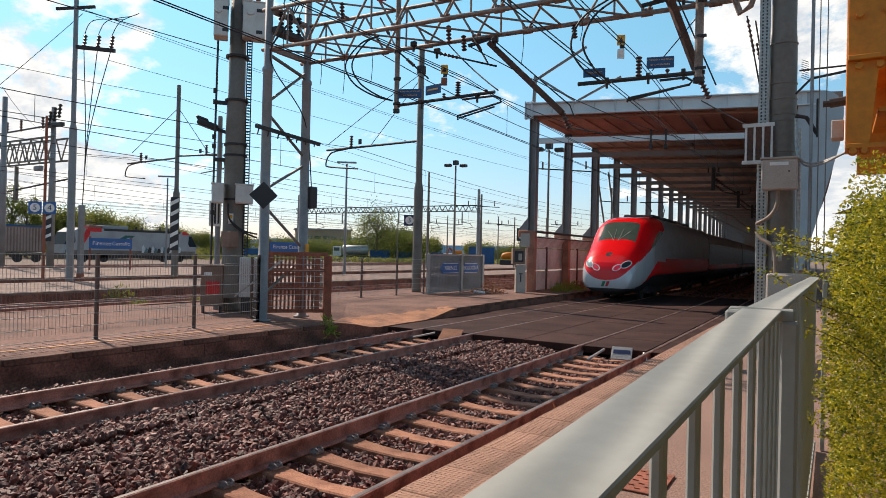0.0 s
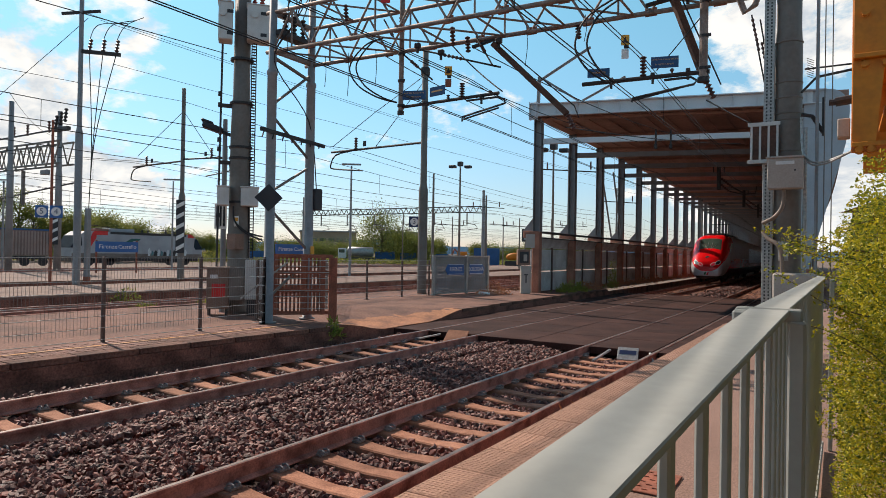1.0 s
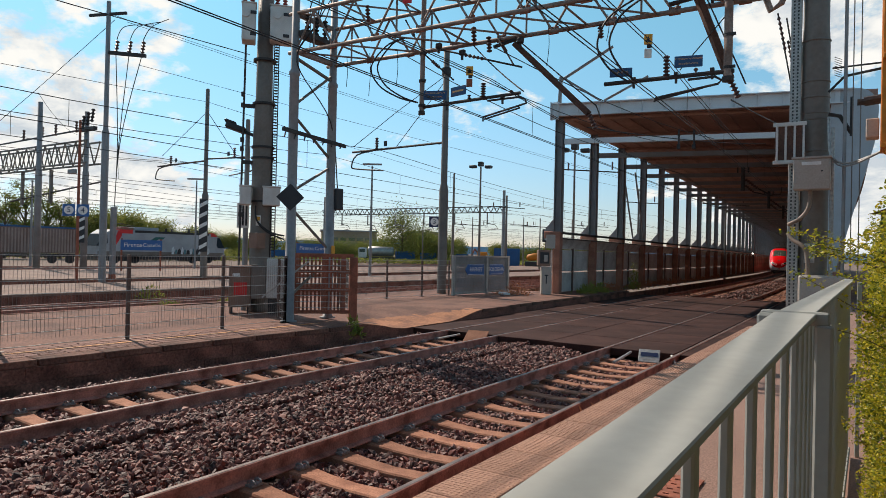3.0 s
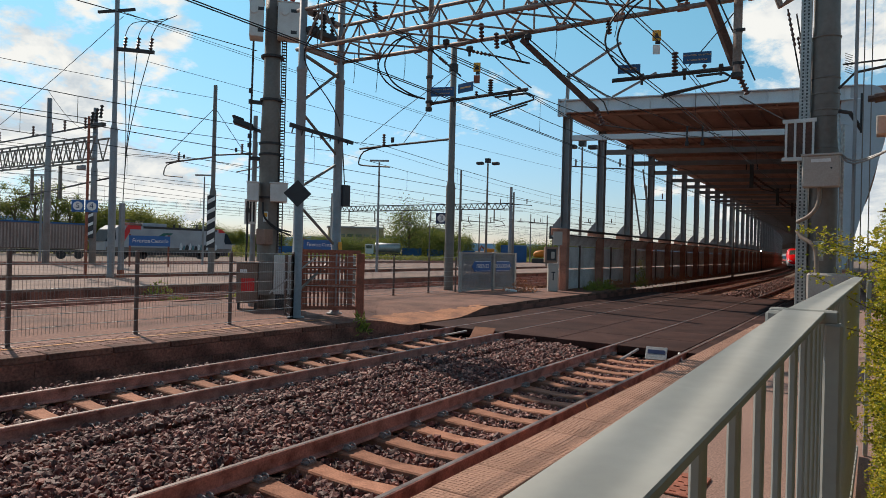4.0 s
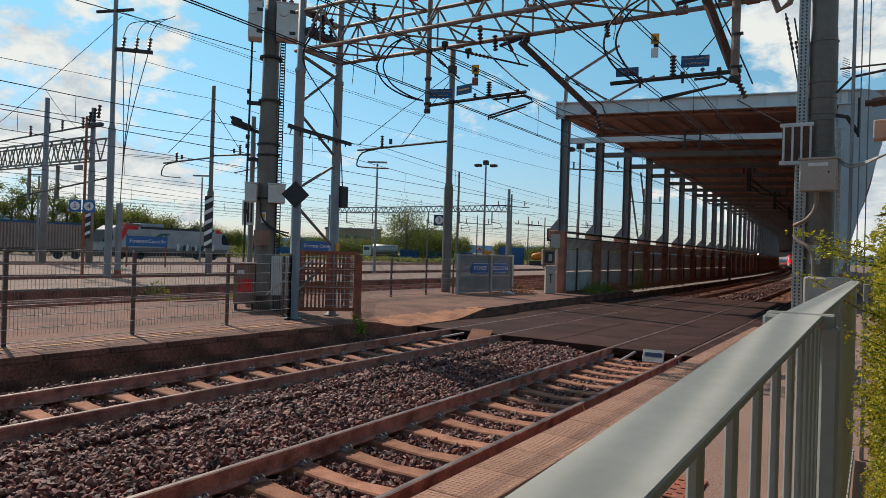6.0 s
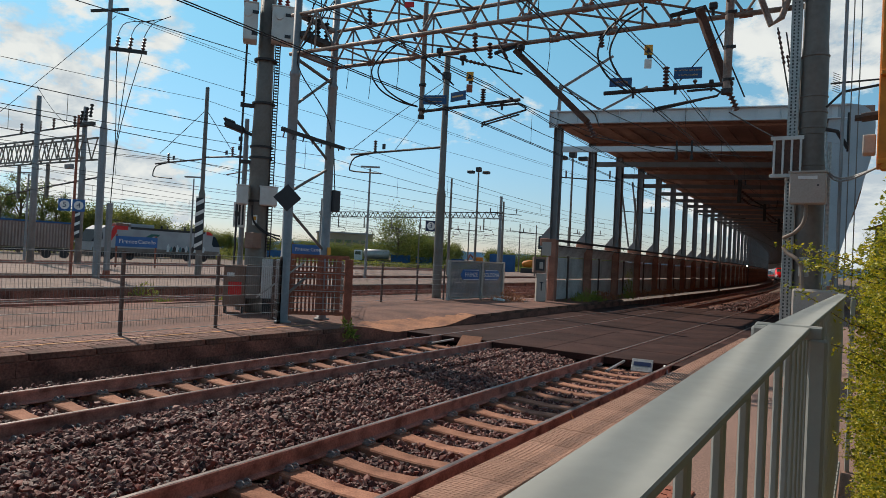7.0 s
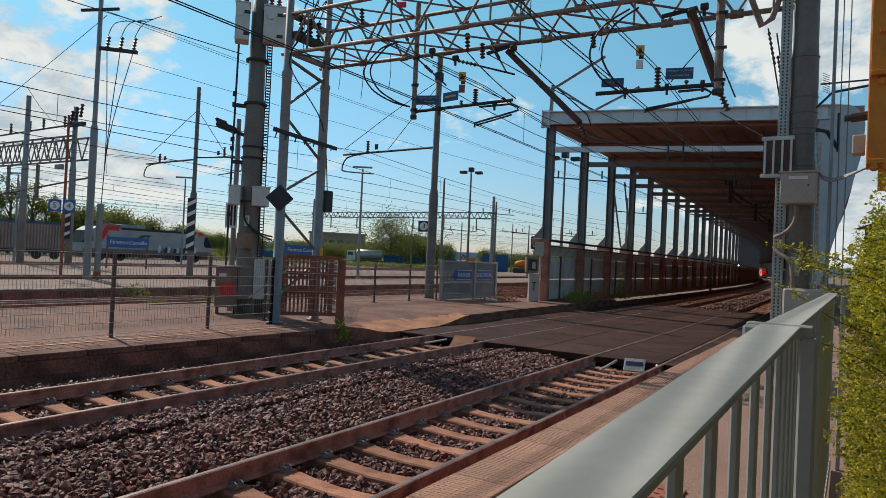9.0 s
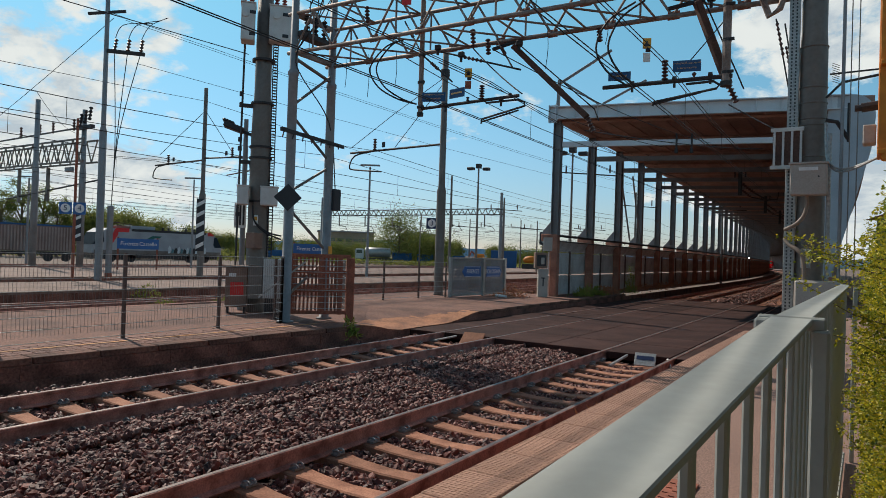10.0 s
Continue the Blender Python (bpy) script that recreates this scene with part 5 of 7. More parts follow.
def big_mast():
    t = thing("steel_mast", (-14.2, 12.57, 0.25), "thick brown-grey steel mast with switch cabinets", "mast")
    part("shaft", Mesh().lathe((0, 0, 0), [(0.32, 0), (0.30, 0.1), (0.285, 2.6), (0.27, 4.8), (0.25, 5.6), (0.25, 5.75), (0.225, 5.9), (0.21, 9.6)], 22), MAST, t, smooth=True)
    for z in (3.0, 4.2, 4.5, 5.7, 6.9):
        part("band", Mesh().lathe((0, 0, z), [(0.31, 0), (0.31, 0.06)], 20), DARK, t)
    rz = 48
    for x, y, z, w, h, d, nm in ((0.42, 0.10, 7.85, 0.62, 0.95, 0.5, "switch_cabinet"), (-0.44, -0.36, 7.82, 0.36, 1.0, 0.5, "switch_cabinet"), (0.26, 0.02, 3.16, 0.46, 0.5, 0.4, "junction_box"), (-0.42, -0.42, 3.16, 0.3, 0.5, 0.35, "junction_box")):
        b = part(nm, Mesh().box((0, 0, 0), (w, d, h), None, 0.02).box((0, 0, h / 2 + 0.01), (w + 0.04, d + 0.04, 0.03), None, 0.005), CABINET, t, "pale grey weatherproof cabinet")
        c, s = math.cos(radians(rz)), math.sin(radians(rz))
        b.matrix_basis = pose(x * c + 0.30 * s, x * s - 0.30 * c, z, 0, 0, rz)
        if nm == "switch_cabinet":
            part("round_cap", Mesh().tube((-w * 0.2, -d / 2, 0.2), (-w * 0.2, -d / 2 - 0.05, 0.2), 0.1, 14), CABINET, b)
            [part("vent", Mesh().box((0.12, -d / 2 - 0.004, k), (0.16, 0.008, 0.09)), BLACKP, b) for k in (0.25, -0.33)]
            for k in (-0.12, 0.08):
                part("bushing", insulator(Mesh(), (k, 0, h / 2 + 0.02), (k, 0, h / 2 + 0.35), 0.07, 4), mat("bushing_red", (0.25, 0.04, 0.03), 0.4, bump=0) if "bushing_red" not in bpy.data.materials else bpy.data.materials["bushing_red"], b)
    bb = part("brown_box", Mesh().box((0.22, -0.32, 1.95), (0.34, 0.3, 0.42), None, 0.01), BROWNBOX, t, "brown control box")
    bb.matrix_basis = pose(0, 0, 0, 0, 0, 0)
    plate("warning_plate", t, (0.18, -0.26, 2.5), 0.13, 0.28, WHITE, 48)
    plate("warning_triangle", t, (0.19, -0.275, 2.55), 0.09, 0.1, YELLOWP, 48)
    lad = Mesh()
    for k in (-0.06, 0.06):
        lad.box((0.33 + k * 0.7, 0.12 + k * 0.7, 4.0), (0.02, 0.02, 7.4))
    for i in range(90):
        lad.box((0.33, 0.12, 0.5 + 0.08 * i), (0.1, 0.1, 0.018))
    part("cable_ladder", lad, DARK, t, "narrow cable ladder strip")
    rod = Mesh().tube((-0.34, -0.46, 0.8), (-0.30, -0.42, 7.6), 0.028, 6)
    for z in (2.6, 4.4, 4.65, 5.6, 5.9):
        rod.tube((-0.33, -0.45, z), (-0.33, -0.45, z + 0.12), 0.055, 8)
    for z in (4.1, 5.65):
        rod.beam((-0.33, -0.45, z), (-0.1, -0.15, z), 0.08, 0.1)
    part("operating_rod", rod, DARK, t, "dark operating rod with clamps")
    cab = Mesh()
    for k in range(2):
        cab.path(flow([(0.1, -0.3, 2.9), (0.2, -0.33, 2.5), (0.35, -0.1 + 0.1 * k, 2.2), (0.7, 0.2, 2.0 + 0.1 * k)]), 0.022, 6)
    part("cable", cab, WIRE, t)
    # cabinets on the ground beside it
    c = thing("control_cabinet", (-14.2, 11.9, 0.25), "brown steel control cabinet with a red plate", "cabinet", rz=48)
    part("body", Mesh().box((0, 0, 0.7), (0.55, 0.5, 1.05), None, 0.015).box((0, 0, 1.25), (0.6, 0.55, 0.04), None, 0.005), BROWNBOX, c)
    for s in (-1, 1):
        part("foot", Mesh().box((s * 0.22, 0, 0.09), (0.06, 0.4, 0.18)), DARK, c)
    part("red_plate", Mesh().box((0.02, -0.258, 0.66), (0.34, 0.012, 0.34)), REDP, c, "bright red plate")
    part("white_label", Mesh().box((-0.1, -0.256, 1.02), (0.18, 0.01, 0.1)), WHITE, c)
    c = thing("electric_cabinet", (-13.35, 12.45, 0.25), "pale grey ribbed electric cabinet", "cabinet", rz=45)
    part("body", Mesh().box((0, 0, 0.95), (0.58, 0.36, 1.05), None, 0.015), CABINET, c)
    for i in range(9):
        part("rib", Mesh().box((-0.26 + 0.065 * i, -0.184, 0.95), (0.02, 0.012, 1.0)), CABINET, c)
    part("plinth", Mesh().box((0, 0, 0.21), (0.5, 0.3, 0.42)), DARK, c)
    part("lock", Mesh().box((0.18, -0.19, 0.95), (0.04, 0.02, 0.2)), BLACKP, c)
    part("side_box", Mesh().box((-0.5, 0.05, 0.85), (0.36, 0.3, 0.9), None, 0.01), MAST, c)
    # floodlight on its own thin post
    f = thing("floodlight_post", (-14.75, 12.5, 0.25), "grey thin lamp post with dark floodlight head", "lamp post")
    part("post", Mesh().lathe((0, 0, 0), [(0.08, 0), (0.07, 3), (0.06, 5.35)], 10), MAST_LIGHT, f)
    hd = part("lamp_head", Mesh().box((0, 0, 0), (0.55, 0.34, 0.16), None, 0.03).box((-0.18, 0, 0.1), (0.34, 0.28, 0.08), None, 0.03).box((0.45, 0, -0.02), (0.35, 0.1, 0.08)), BLACKP, f, "dark floodlight head")
    hd.matrix_basis = pose(-0.16, -0.29, 5.08, 0, 18, 46)
    gp = part("slot_plate", Mesh().box((0, 0, 0), (0.32, 0.03, 0.7), None, 0.005), WHITE, f, "white plate with dark slots")
    gp.matrix_basis = pose(0.0, -0.1, 2.65, 0, 0, 48)
    for k in (-0.09, 0, 0.09):
        part("slot", Mesh().box((k, -0.018, 0), (0.05, 0.006, 0.56)), BLACKP, gp)


big_mast()


def cantilever(t, z, length, s, drop=0.75, tilt=0.1):
    """A yard cantilever arm to one side (s) along x, with insulator and registration arm."""
    part("arm", Mesh().tube((0, 0, z), (s * length, 0, z - tilt), 0.05, 7), DARK, t, "dark cantilever arm")
    x = s * length * 0.72
    part("insulator", insulator(Mesh(), (x, 0, z - tilt * 0.7), (x, 0, z + 0.5), 0.09, 5), INSUL, t)
    m = Mesh().path(flow([(x + s * 0.2, 0, z - 0.1), (x + s * 1.2, 0, z - 0.25), (x + s * 1.5, 0, z - drop), (x + s * 1.2, 0, z - drop - 0.15), (x - s * 0.4, 0, z - drop - 0.3)], 3), 0.035, 6)
    part("registration_arm", m, DARK, t)
    part("tag", Mesh().box((x - s * 0.5, 0, z + 0.18), (0.16, 0.04, 0.24)), BLACKP, t)


def yard_mast(x, y, h, r0, r1, step, label, material=MAST, arms=()):
    t = thing("catenary_mast", (x, y, 0.25), label, "mast", "yard masts")
    part("shaft", stepped_pole(Mesh(), h, r0, r1, step), material, t, smooth=True)
    for z, ln, s in arms:
        cantilever(t, z, ln, s)
    return t


ta = yard_mast(-30.5, 17.4, 13.3, 0.17, 0.11, 7.2, "tall grey steel mast with crossarm on the island platform", MAST_LIGHT)
part("crossarm", Mesh().beam((-0.75, -0.5, 12.6), (0.75, 0.45, 12.75), 0.1, 0.12), DARK, ta)
part("crossarm", Mesh().beam((0.1, 0, 10.85), (1.5, 1.0, 10.75), 0.14, 0.16), DARK, ta)
for k in range(3):
    part("insulator", insulator(Mesh(), (0.35 + 0.5 * k, 0.2 + 0.35 * k, 10.85), (0.4 + 0.5 * k, 0.25 + 0.35 * k, 11.45), 0.1, 4), INSUL, ta)
cb = Mesh()
for k in range(3):
    cb.path(flow([(0.35 + 0.5 * k, 0.2 + 0.35 * k, 10.8), (0.5 + 0.12 * k, 0.3, 6.5 + 0.1 * k), (0.42, 0.25, 2.8)]), 0.02, 5)
    cb.path(flow([(0.35 + 0.5 * k, 0.2 + 0.35 * k, 11.4), (0.7 + 0.5 * k, 0.4 + 0.35 * k, 12.1), (1.6 + 0.3 * k, 1.3 + 0.2 * k, 12.3 + 0.15 * k)]), 0.018, 5)
part("down_cable", cb, WIRE, ta)
part("cable_guard", Mesh().box((0.42, 0.25, 1.9), (0.22, 0.2, 3.3), None, 0.01), MAST_LIGHT, ta, "pale channel guard")
part("red_foot", Mesh().box((0.42, 0.25, 0.2), (0.24, 0.22, 0.35)), RUST, ta)

tb = yard_mast(-32.3, 24.4, 10.9, 0.19, 0.12, 4.9, "slim dark steel mast with cantilever and striped plate", MAST, ((6.75, 4.6, -1), (6.85, 3.4, 1)))


def striped_plate(parent, x, y, z, h, w, rz=50):
    o = plate("striped_plate", parent, (x, y, z), w, h, BLACKP, rz, "black and white striped clearance plate", 0.04)
    n = int(h / 0.55)
    for i in range(n):
        zz = -h / 2 + (i + 0.5) * h / n
        part("white_stripe", Mesh().prism([(-w / 2 + 0.02, zz - 0.2), (w / 2 - 0.02, zz + 0.05), (w / 2 - 0.02, zz + 0.27), (-w / 2 + 0.02, zz + 0.02)], -0.026, -0.021, 1), WHITE, o)


striped_plate(tb, 0.18, -0.22, 3.0, 3.0, 0.46)
st = Mesh()
st.path([(0, 0, 9.6), (-2.4, -1.2, 7.0)], 0.018, 5)
st.path([(0, 0, 9.6), (2.6, 0.0, 6.9)], 0.018, 5)
part("stay", st, WIRE, tb)

tc = yard_mast(-15.5, 23.8, 10.6, 0.205, 0.145, 4.6, "tall brown-grey steel mast beside the fence", MAST, ((6.5, 5.2, -1),))
part("top_band", Mesh().lathe((0, 0, 9.4), [(0.2, 0), (0.2, 0.3)], 12), DARK, tc)
st = Mesh()
st.path([(0, 0, 9.4), (-2.2, -0.6, 7.9), (-4.6, -0.6, 6.55)], 0.016, 5)
st.path([(0, 0, 9.2), (-2.6, 0, 6.5)], 0.016, 5)
part("stay", st, WIRE, tc)

# gantry on the far left
tg = thing("yard_gantry", (0, 0, 0.25), "grey lattice gantry on steel masts over the yard tracks", "gantry")
for x, y, h in ((-50.6, 24.0, 12.0), (-48.4, 26.2, 11.5)):
    part("mast", Mesh().lathe((x, y, 0), [(0.24, 0), (0.22, 7), (0.18, 7.2), (0.16, h)], 14), MAST_LIGHT, tg, smooth=True)
for zz in (7.7, 9.3):
    for dy in (-0.5, 0.5):
        part("chord", Mesh().beam((-90, 26.3 + dy, zz), (-47.6, 26.3 + dy, zz), 0.12, 0.12), MAST, tg)
for i in range(58):
    a = -90 + i * 0.73
    for dy in (-0.5, 0.5):
        part("diagonal", Mesh().beam((a, 26.3 + dy, 7.7 if i % 2 else 9.3), (a + 0.73, 26.3 + dy, 9.3 if i % 2 else 7.7), 0.07, 0.07), MAST, tg)
part("top_rail", Mesh().beam((-66, 26.3, 10.0), (-47.3, 26.3, 10.3), 0.1, 0.1), DARK, tg)
for x in (-64, -58, -55, -53, -50):
    part("insulator", insulator(Mesh(), (x, 26.3, 10.1), (x, 26.3, 11.0), 0.12, 4), INSUL, tg)
for x in (-58, -53.5):
    part("drop_post", Mesh().box((x, 26.3, 6.2), (0.2, 0.2, 2.6)), MAST, tg)
part("arm", Mesh().tube((-60, 26.3, 5.2), (-46.5, 26.3, 6.3), 0.06, 6), DARK, tg)
eq = Mesh()
for k in range(3):
    insulator(eq, (-48.6 + 0.6 * k, 26.0, 10.2 + 0.2 * k), (-48.4 + 0.6 * k, 26.0, 11.2 + 0.2 * k), 0.14, 4)
eq.box((-47.9, 26.0, 10.15), (2.0, 0.3, 0.25))
part("switch_gear", eq, DARK, tg)
striped_plate(tg, -48.2, 25.85, 3.2, 2.6, 0.5)

# platform number post
tp = thing("platform_sign_post", (-30.3, 16.1, 0.25), "rust-brown pole with platform number signs and a camera", "sign post")
part("pole", Mesh().lathe((0, 0, 0), [(0.07, 0), (0.055, 7.4)], 8), RUST, tp)
for s, d in ((-0.28, "5"), (0.28, "4")):
    o = plate("number_plate", tp, (s * 0.7, -0.1 + s * 0.75, 3.3), 0.52, 0.55, BLUE, 50, "blue platform number plate")
    part("disc", Mesh().tube((0, -0.011, 0), (0, -0.016, 0), 0.2, 20), WHITE, o)
    text_mesh(d, 0.34, NAVY, o, (0, -0.018, 0), extrude=0.001)
part("camera", Mesh().box((-0.2, -0.2, 5.05), (0.5, 0.2, 0.22), None, 0.03), MAST_LIGHT, tp)
tp3 = thing("platform_sign_post", (-20.9, 31.2, 0.25), "dark blue platform number sign on a slim pole", "sign post")
part("pole", Mesh().lathe((0.22, 0.2, 0), [(0.06, 0), (0.05, 4.1)], 8), MAST, tp3)
o = plate("number_plate", tp3, (0, 0, 3.5), 0.62, 0.62, NAVY, 32, "dark blue platform number plate", 0.12)
part("disc", Mesh().tube((0, -0.061, 0), (0, -0.066, 0), 0.23, 22), WHITE, o)
text_mesh("3", 0.4, NAVY, o, (0, -0.068, 0), extrude=0.001)


def station_sign(x, y, w, h, z0, rz):
    t = thing("station_sign", (x, y, 0.25), "blue station name board on two orange-brown posts", "station sign", "station name boards", rz=rz)
    for s in (-1, 1):
        part("post", Mesh().box((s * w * 0.47, 0.06, (z0 + h + 0.1) / 2), (0.12, 0.06, z0 + h + 0.1), None, 0.01), RUST, t)
    b = part("board", Mesh().box((0, 0, z0 + h / 2), (w, 0.05, h), None, 0.008), BLUE, t, "blue enamel board")
    text_mesh("Firenze", h * 0.56, WHITE, b, (-w * 0.21, -0.03, z0 + h / 2), extrude=0.002)
    text_mesh("Castello", h * 0.5, WHITE, b, (w * 0.24, -0.03, z0 + h / 2), extrude=0.002)


station_sign(-43.1, 27.4, 2.75, 0.72, 1.45, 72)
station_sign(-35.3, 36.4, 2.9, 0.72, 1.5, 75)


# ---- wires ----
def span(pts, r=0.012, label="thin black overhead wire", sag=0.0, name="overhead_wire", n=8):
    out = []
    for (p, q) in zip(pts, pts[1:]):
        p, q = Vector(p), Vector(q)
        for i in range(n):
            f = i / n
            out.append(p.lerp(q, f) - Vector((0, 0, 4 * sag * f * (1 - f))))
    out.append(Vector(pts[-1]))
    solo(name, Mesh().path(out, r * 0.72, 5), WIRE, label, "wire", "overhead wires")


def catenary(cx, ys, zc, zm, sag, r=0.012, droppers=True, stagger=0.2, twin=0.0):
    """Messenger and contact wire along a track with droppers, supported at ys."""
    t = thing("catenary", (0, 0, 0), "black messenger and contact wires with droppers", "overhead line", "overhead lines")
    ms, cs = [], []
    dr = Mesh()
    for a, b in zip(ys, ys[1:]):
        for i in range(9):
            f = i / 8
            y = a + (b - a) * f
            x = cx + bend(y) + (stagger if ys.index(a) % 2 else -stagger) * (1 - 2 * f)
            z = zm - 4 * sag * f * (1 - f)
            if i < 8 or b == ys[-1]:
                ms.append((x, y, z)); cs.append((x, y, zc))
            if droppers and i in (1, 3, 5, 7):
                dr.tube((x, y, zc), (x, y, z), r * 0.6, 4)
    part("messenger_wire", Mesh().path(ms, r, 5), WIRE, t)
    part("contact_wire", Mesh().path(cs, r, 5), WIRE, t)
    if twin:
        part("contact_wire", Mesh().path([(x + twin, y, z) for x, y, z in cs], r, 5), WIRE, t)
        part("messenger_wire", Mesh().path([(x + twin, y, z) for x, y, z in ms], r, 5), WIRE, t)
    if droppers:
        tagged(part("dropper", dr, WIRE, t), kind="stuff")


catenary(-3.2, [-30, 12, 29, 60, 110, 160, 210], 4.76, 5.62, 0.25, 0.0085, True, 0.0, 0.07)
catenary(-6.7, [-30, 12, 29, 60, 110, 160, 210], 4.76, 5.60, 0.25, 0.0085, True, 0.0, 0.07)
for cx, zc, zm in ((-18.9, 5.3, 6.7), (-22.3, 5.3, 6.7), (-32.2, 5.4, 6.8), (-36.0, 5.6, 7.1), (-49.5, 5.4, 6.9), (-53.8, 5.4, 6.9), (-58, 5.6, 7.3), (-62, 5.6, 7.3), (-67, 5.6, 7.2)):
    catenary(cx, [-40, -14, 24, 74, 124, 174, 240], zc, zm, 0.7, 0.013 if cx > -40 else 0.016)
for p, q, r, sg in (((-30.3, 17.6, 12.9), (-20, 110, 11.5), 0.016, 1.0), ((-29.8, 17.9, 12.6), (-19, 110, 11.0), 0.016, 1.0), ((-29.4, 18.3, 10.6), (-18, 110, 10.2), 0.016, 0.8),
                    ((-30.3, 17.6, 12.7), (-49, 16, 5.0), 0.02, 0.2), ((-48, 26, 9.9), (-34, 16, 9.3), 0.018, 0.6),
                    ((-32.3, 24.4, 10.4), (-30, -20, 9.6), 0.018, 0.6), ((-32.3, 24.4, 10.4), (-36, 120, 9.0), 0.018, 1.0), ((-14.4, 12.2, 7.3), (-16, -25, 8.0), 0.016, 0.5),
                    ((-7.0, 12.6, 6.5), (-5.5, 28.5, 6.9), 0.016, 0.25), ((-8.4, 12.6, 6.4), (-7.3, 28.2, 6.8), 0.016, 0.25), ((-9.3, 12.6, 6.6), (-9.3, 28.1, 6.6), 0.016, 0.3),
                    ((-4.9, 12.8, 4.6), (-3.6, 28.8, 6.6), 0.018, 0.1), ((-2.1, 12.3, 4.75), (-1.7, 29.5, 6.7), 0.018, 0.1), ((-7.5, 12.6, 6.6), (-5.9, 11.9, 5.25), 0.02, 0.05),
                    ((-1.35, 11.9, 6.0), (-1.05, 12.3, 4.2), 0.018, 0.0), ((-1.22, 11.9, 5.9), (-0.95, 12.3, 4.1), 0.018, 0.0), ((-2.1, 12, 6.2), (-2.9, 12, 5.3), 0.014, 0.0)):
    span([p, q], r, sag=sg)
ins = Mesh()
insulator(ins, (-1.34, 11.9, 5.95), (-1.24, 12.0, 5.4), 0.026, 7)
insulator(ins, (-1.2, 11.95, 5.55), (-1.12, 12.05, 5.05), 0.024, 7)
solo("stay_insulator", ins, INSUL, "dark ribbed stay wire insulator", "insulator")


# ---- fences and gate on the far platform ----
def mesh_fence(posts, h=1.57, label="dark steel post and wire mesh platform fence", z0=0.25):
    t = thing("mesh_fence", (0, 0, z0), label, "fence")
    for x, y in posts:
        part("post", Mesh().box((x, y, h / 2), (0.06, 0.06, h), None, 0.006), FENCE, t)
        part("foot_plate", Mesh().box((x, y, 0.006), (0.16, 0.16, 0.012)), FENCE, t)
    for (x0, y0), (x1, y1) in zip(posts, posts[1:]):
        m = Mesh()
        ln = math.hypot(x1 - x0, y1 - y0)
        n = int(ln / 0.062)
        for i in range(1, n):
            f = i / n
            m.box((x0 + (x1 - x0) * f + 0.03, y0 + (y1 - y0) * f, 0.15 + (h - 0.17) / 2), (0.004, 0.004, h - 0.19))
        p = tagged(part("wire_panel", m, MESHW, t), kind="stuff")
        for k in range(8):
            z = 0.06 + (h - 0.09) * k / 7
            # horizontals paler than the uprights: sunlight put into their colour
            part("wire_bar", Mesh().beam((x0 + 0.03, y0, z), (x1 + 0.03, y1, z), 0.011, 0.011), GALV, p)


mesh_fence([(-11.5, 7.08 - 2.17 * k) for k in range(5, 0, -1)] + [(-11.52, 7.08), (-11.58, 9.25), (-11.6, 11.05)])
mesh_fence([(-11.6, 11.05), (-12.3, 11.5)], 1.5, "short wire mesh fence beside the tower")
mesh_fence([(-11.3, 13.1), (-13.4, 14.9), (-14.9, 17.0), (-14.9, 19.2), (-14.8, 21.3), (-14.5, 22.8)], 1.45, "wire mesh fence behind the crossing ramp")


def gate():
    t = thing("swing_gate", (-11.95, 11.66, 0.25), "rusty red-brown slatted steel gate", "gate", rz=46.5)
    L, h = 1.46, 1.5
    for x in (0.05, L * 0.5, L - 0.25):
        part("upright", Mesh().box((x, 0, h / 2 + 0.15), (0.12, 0.1, h), None, 0.01), RUST, t)
    part("gate_post", Mesh().box((L, 0, h / 2 + 0.02), (0.2, 0.2, h + 0.1), None, 0.015), RUST, t, "thick rusted gate post")
    for z in (0.2, 0.75, 1.2, 1.6):
        part("rail", Mesh().box((L / 2, -0.02, z), (L, 0.05, 0.09), None, 0.008), RUST, t)
    for i in range(12):
        part("slat", Mesh().box((0.14 + i * (L - 0.4) / 11, 0.03, h / 2 + 0.15), (0.05, 0.02, h - 0.1)), RUST, t)
    for i in range(9):
        part("thin_bar", Mesh().box((L / 2, -0.05, 0.3 + 0.15 * i), (L - 0.1, 0.012, 0.016)), GALV, t)
    part("diagonal", Mesh().beam((-0.75, -0.1, 0.55), (0.35, -0.1, 1.45), 0.04, 0.04), GALV, t, "pale diagonal stay")


gate()


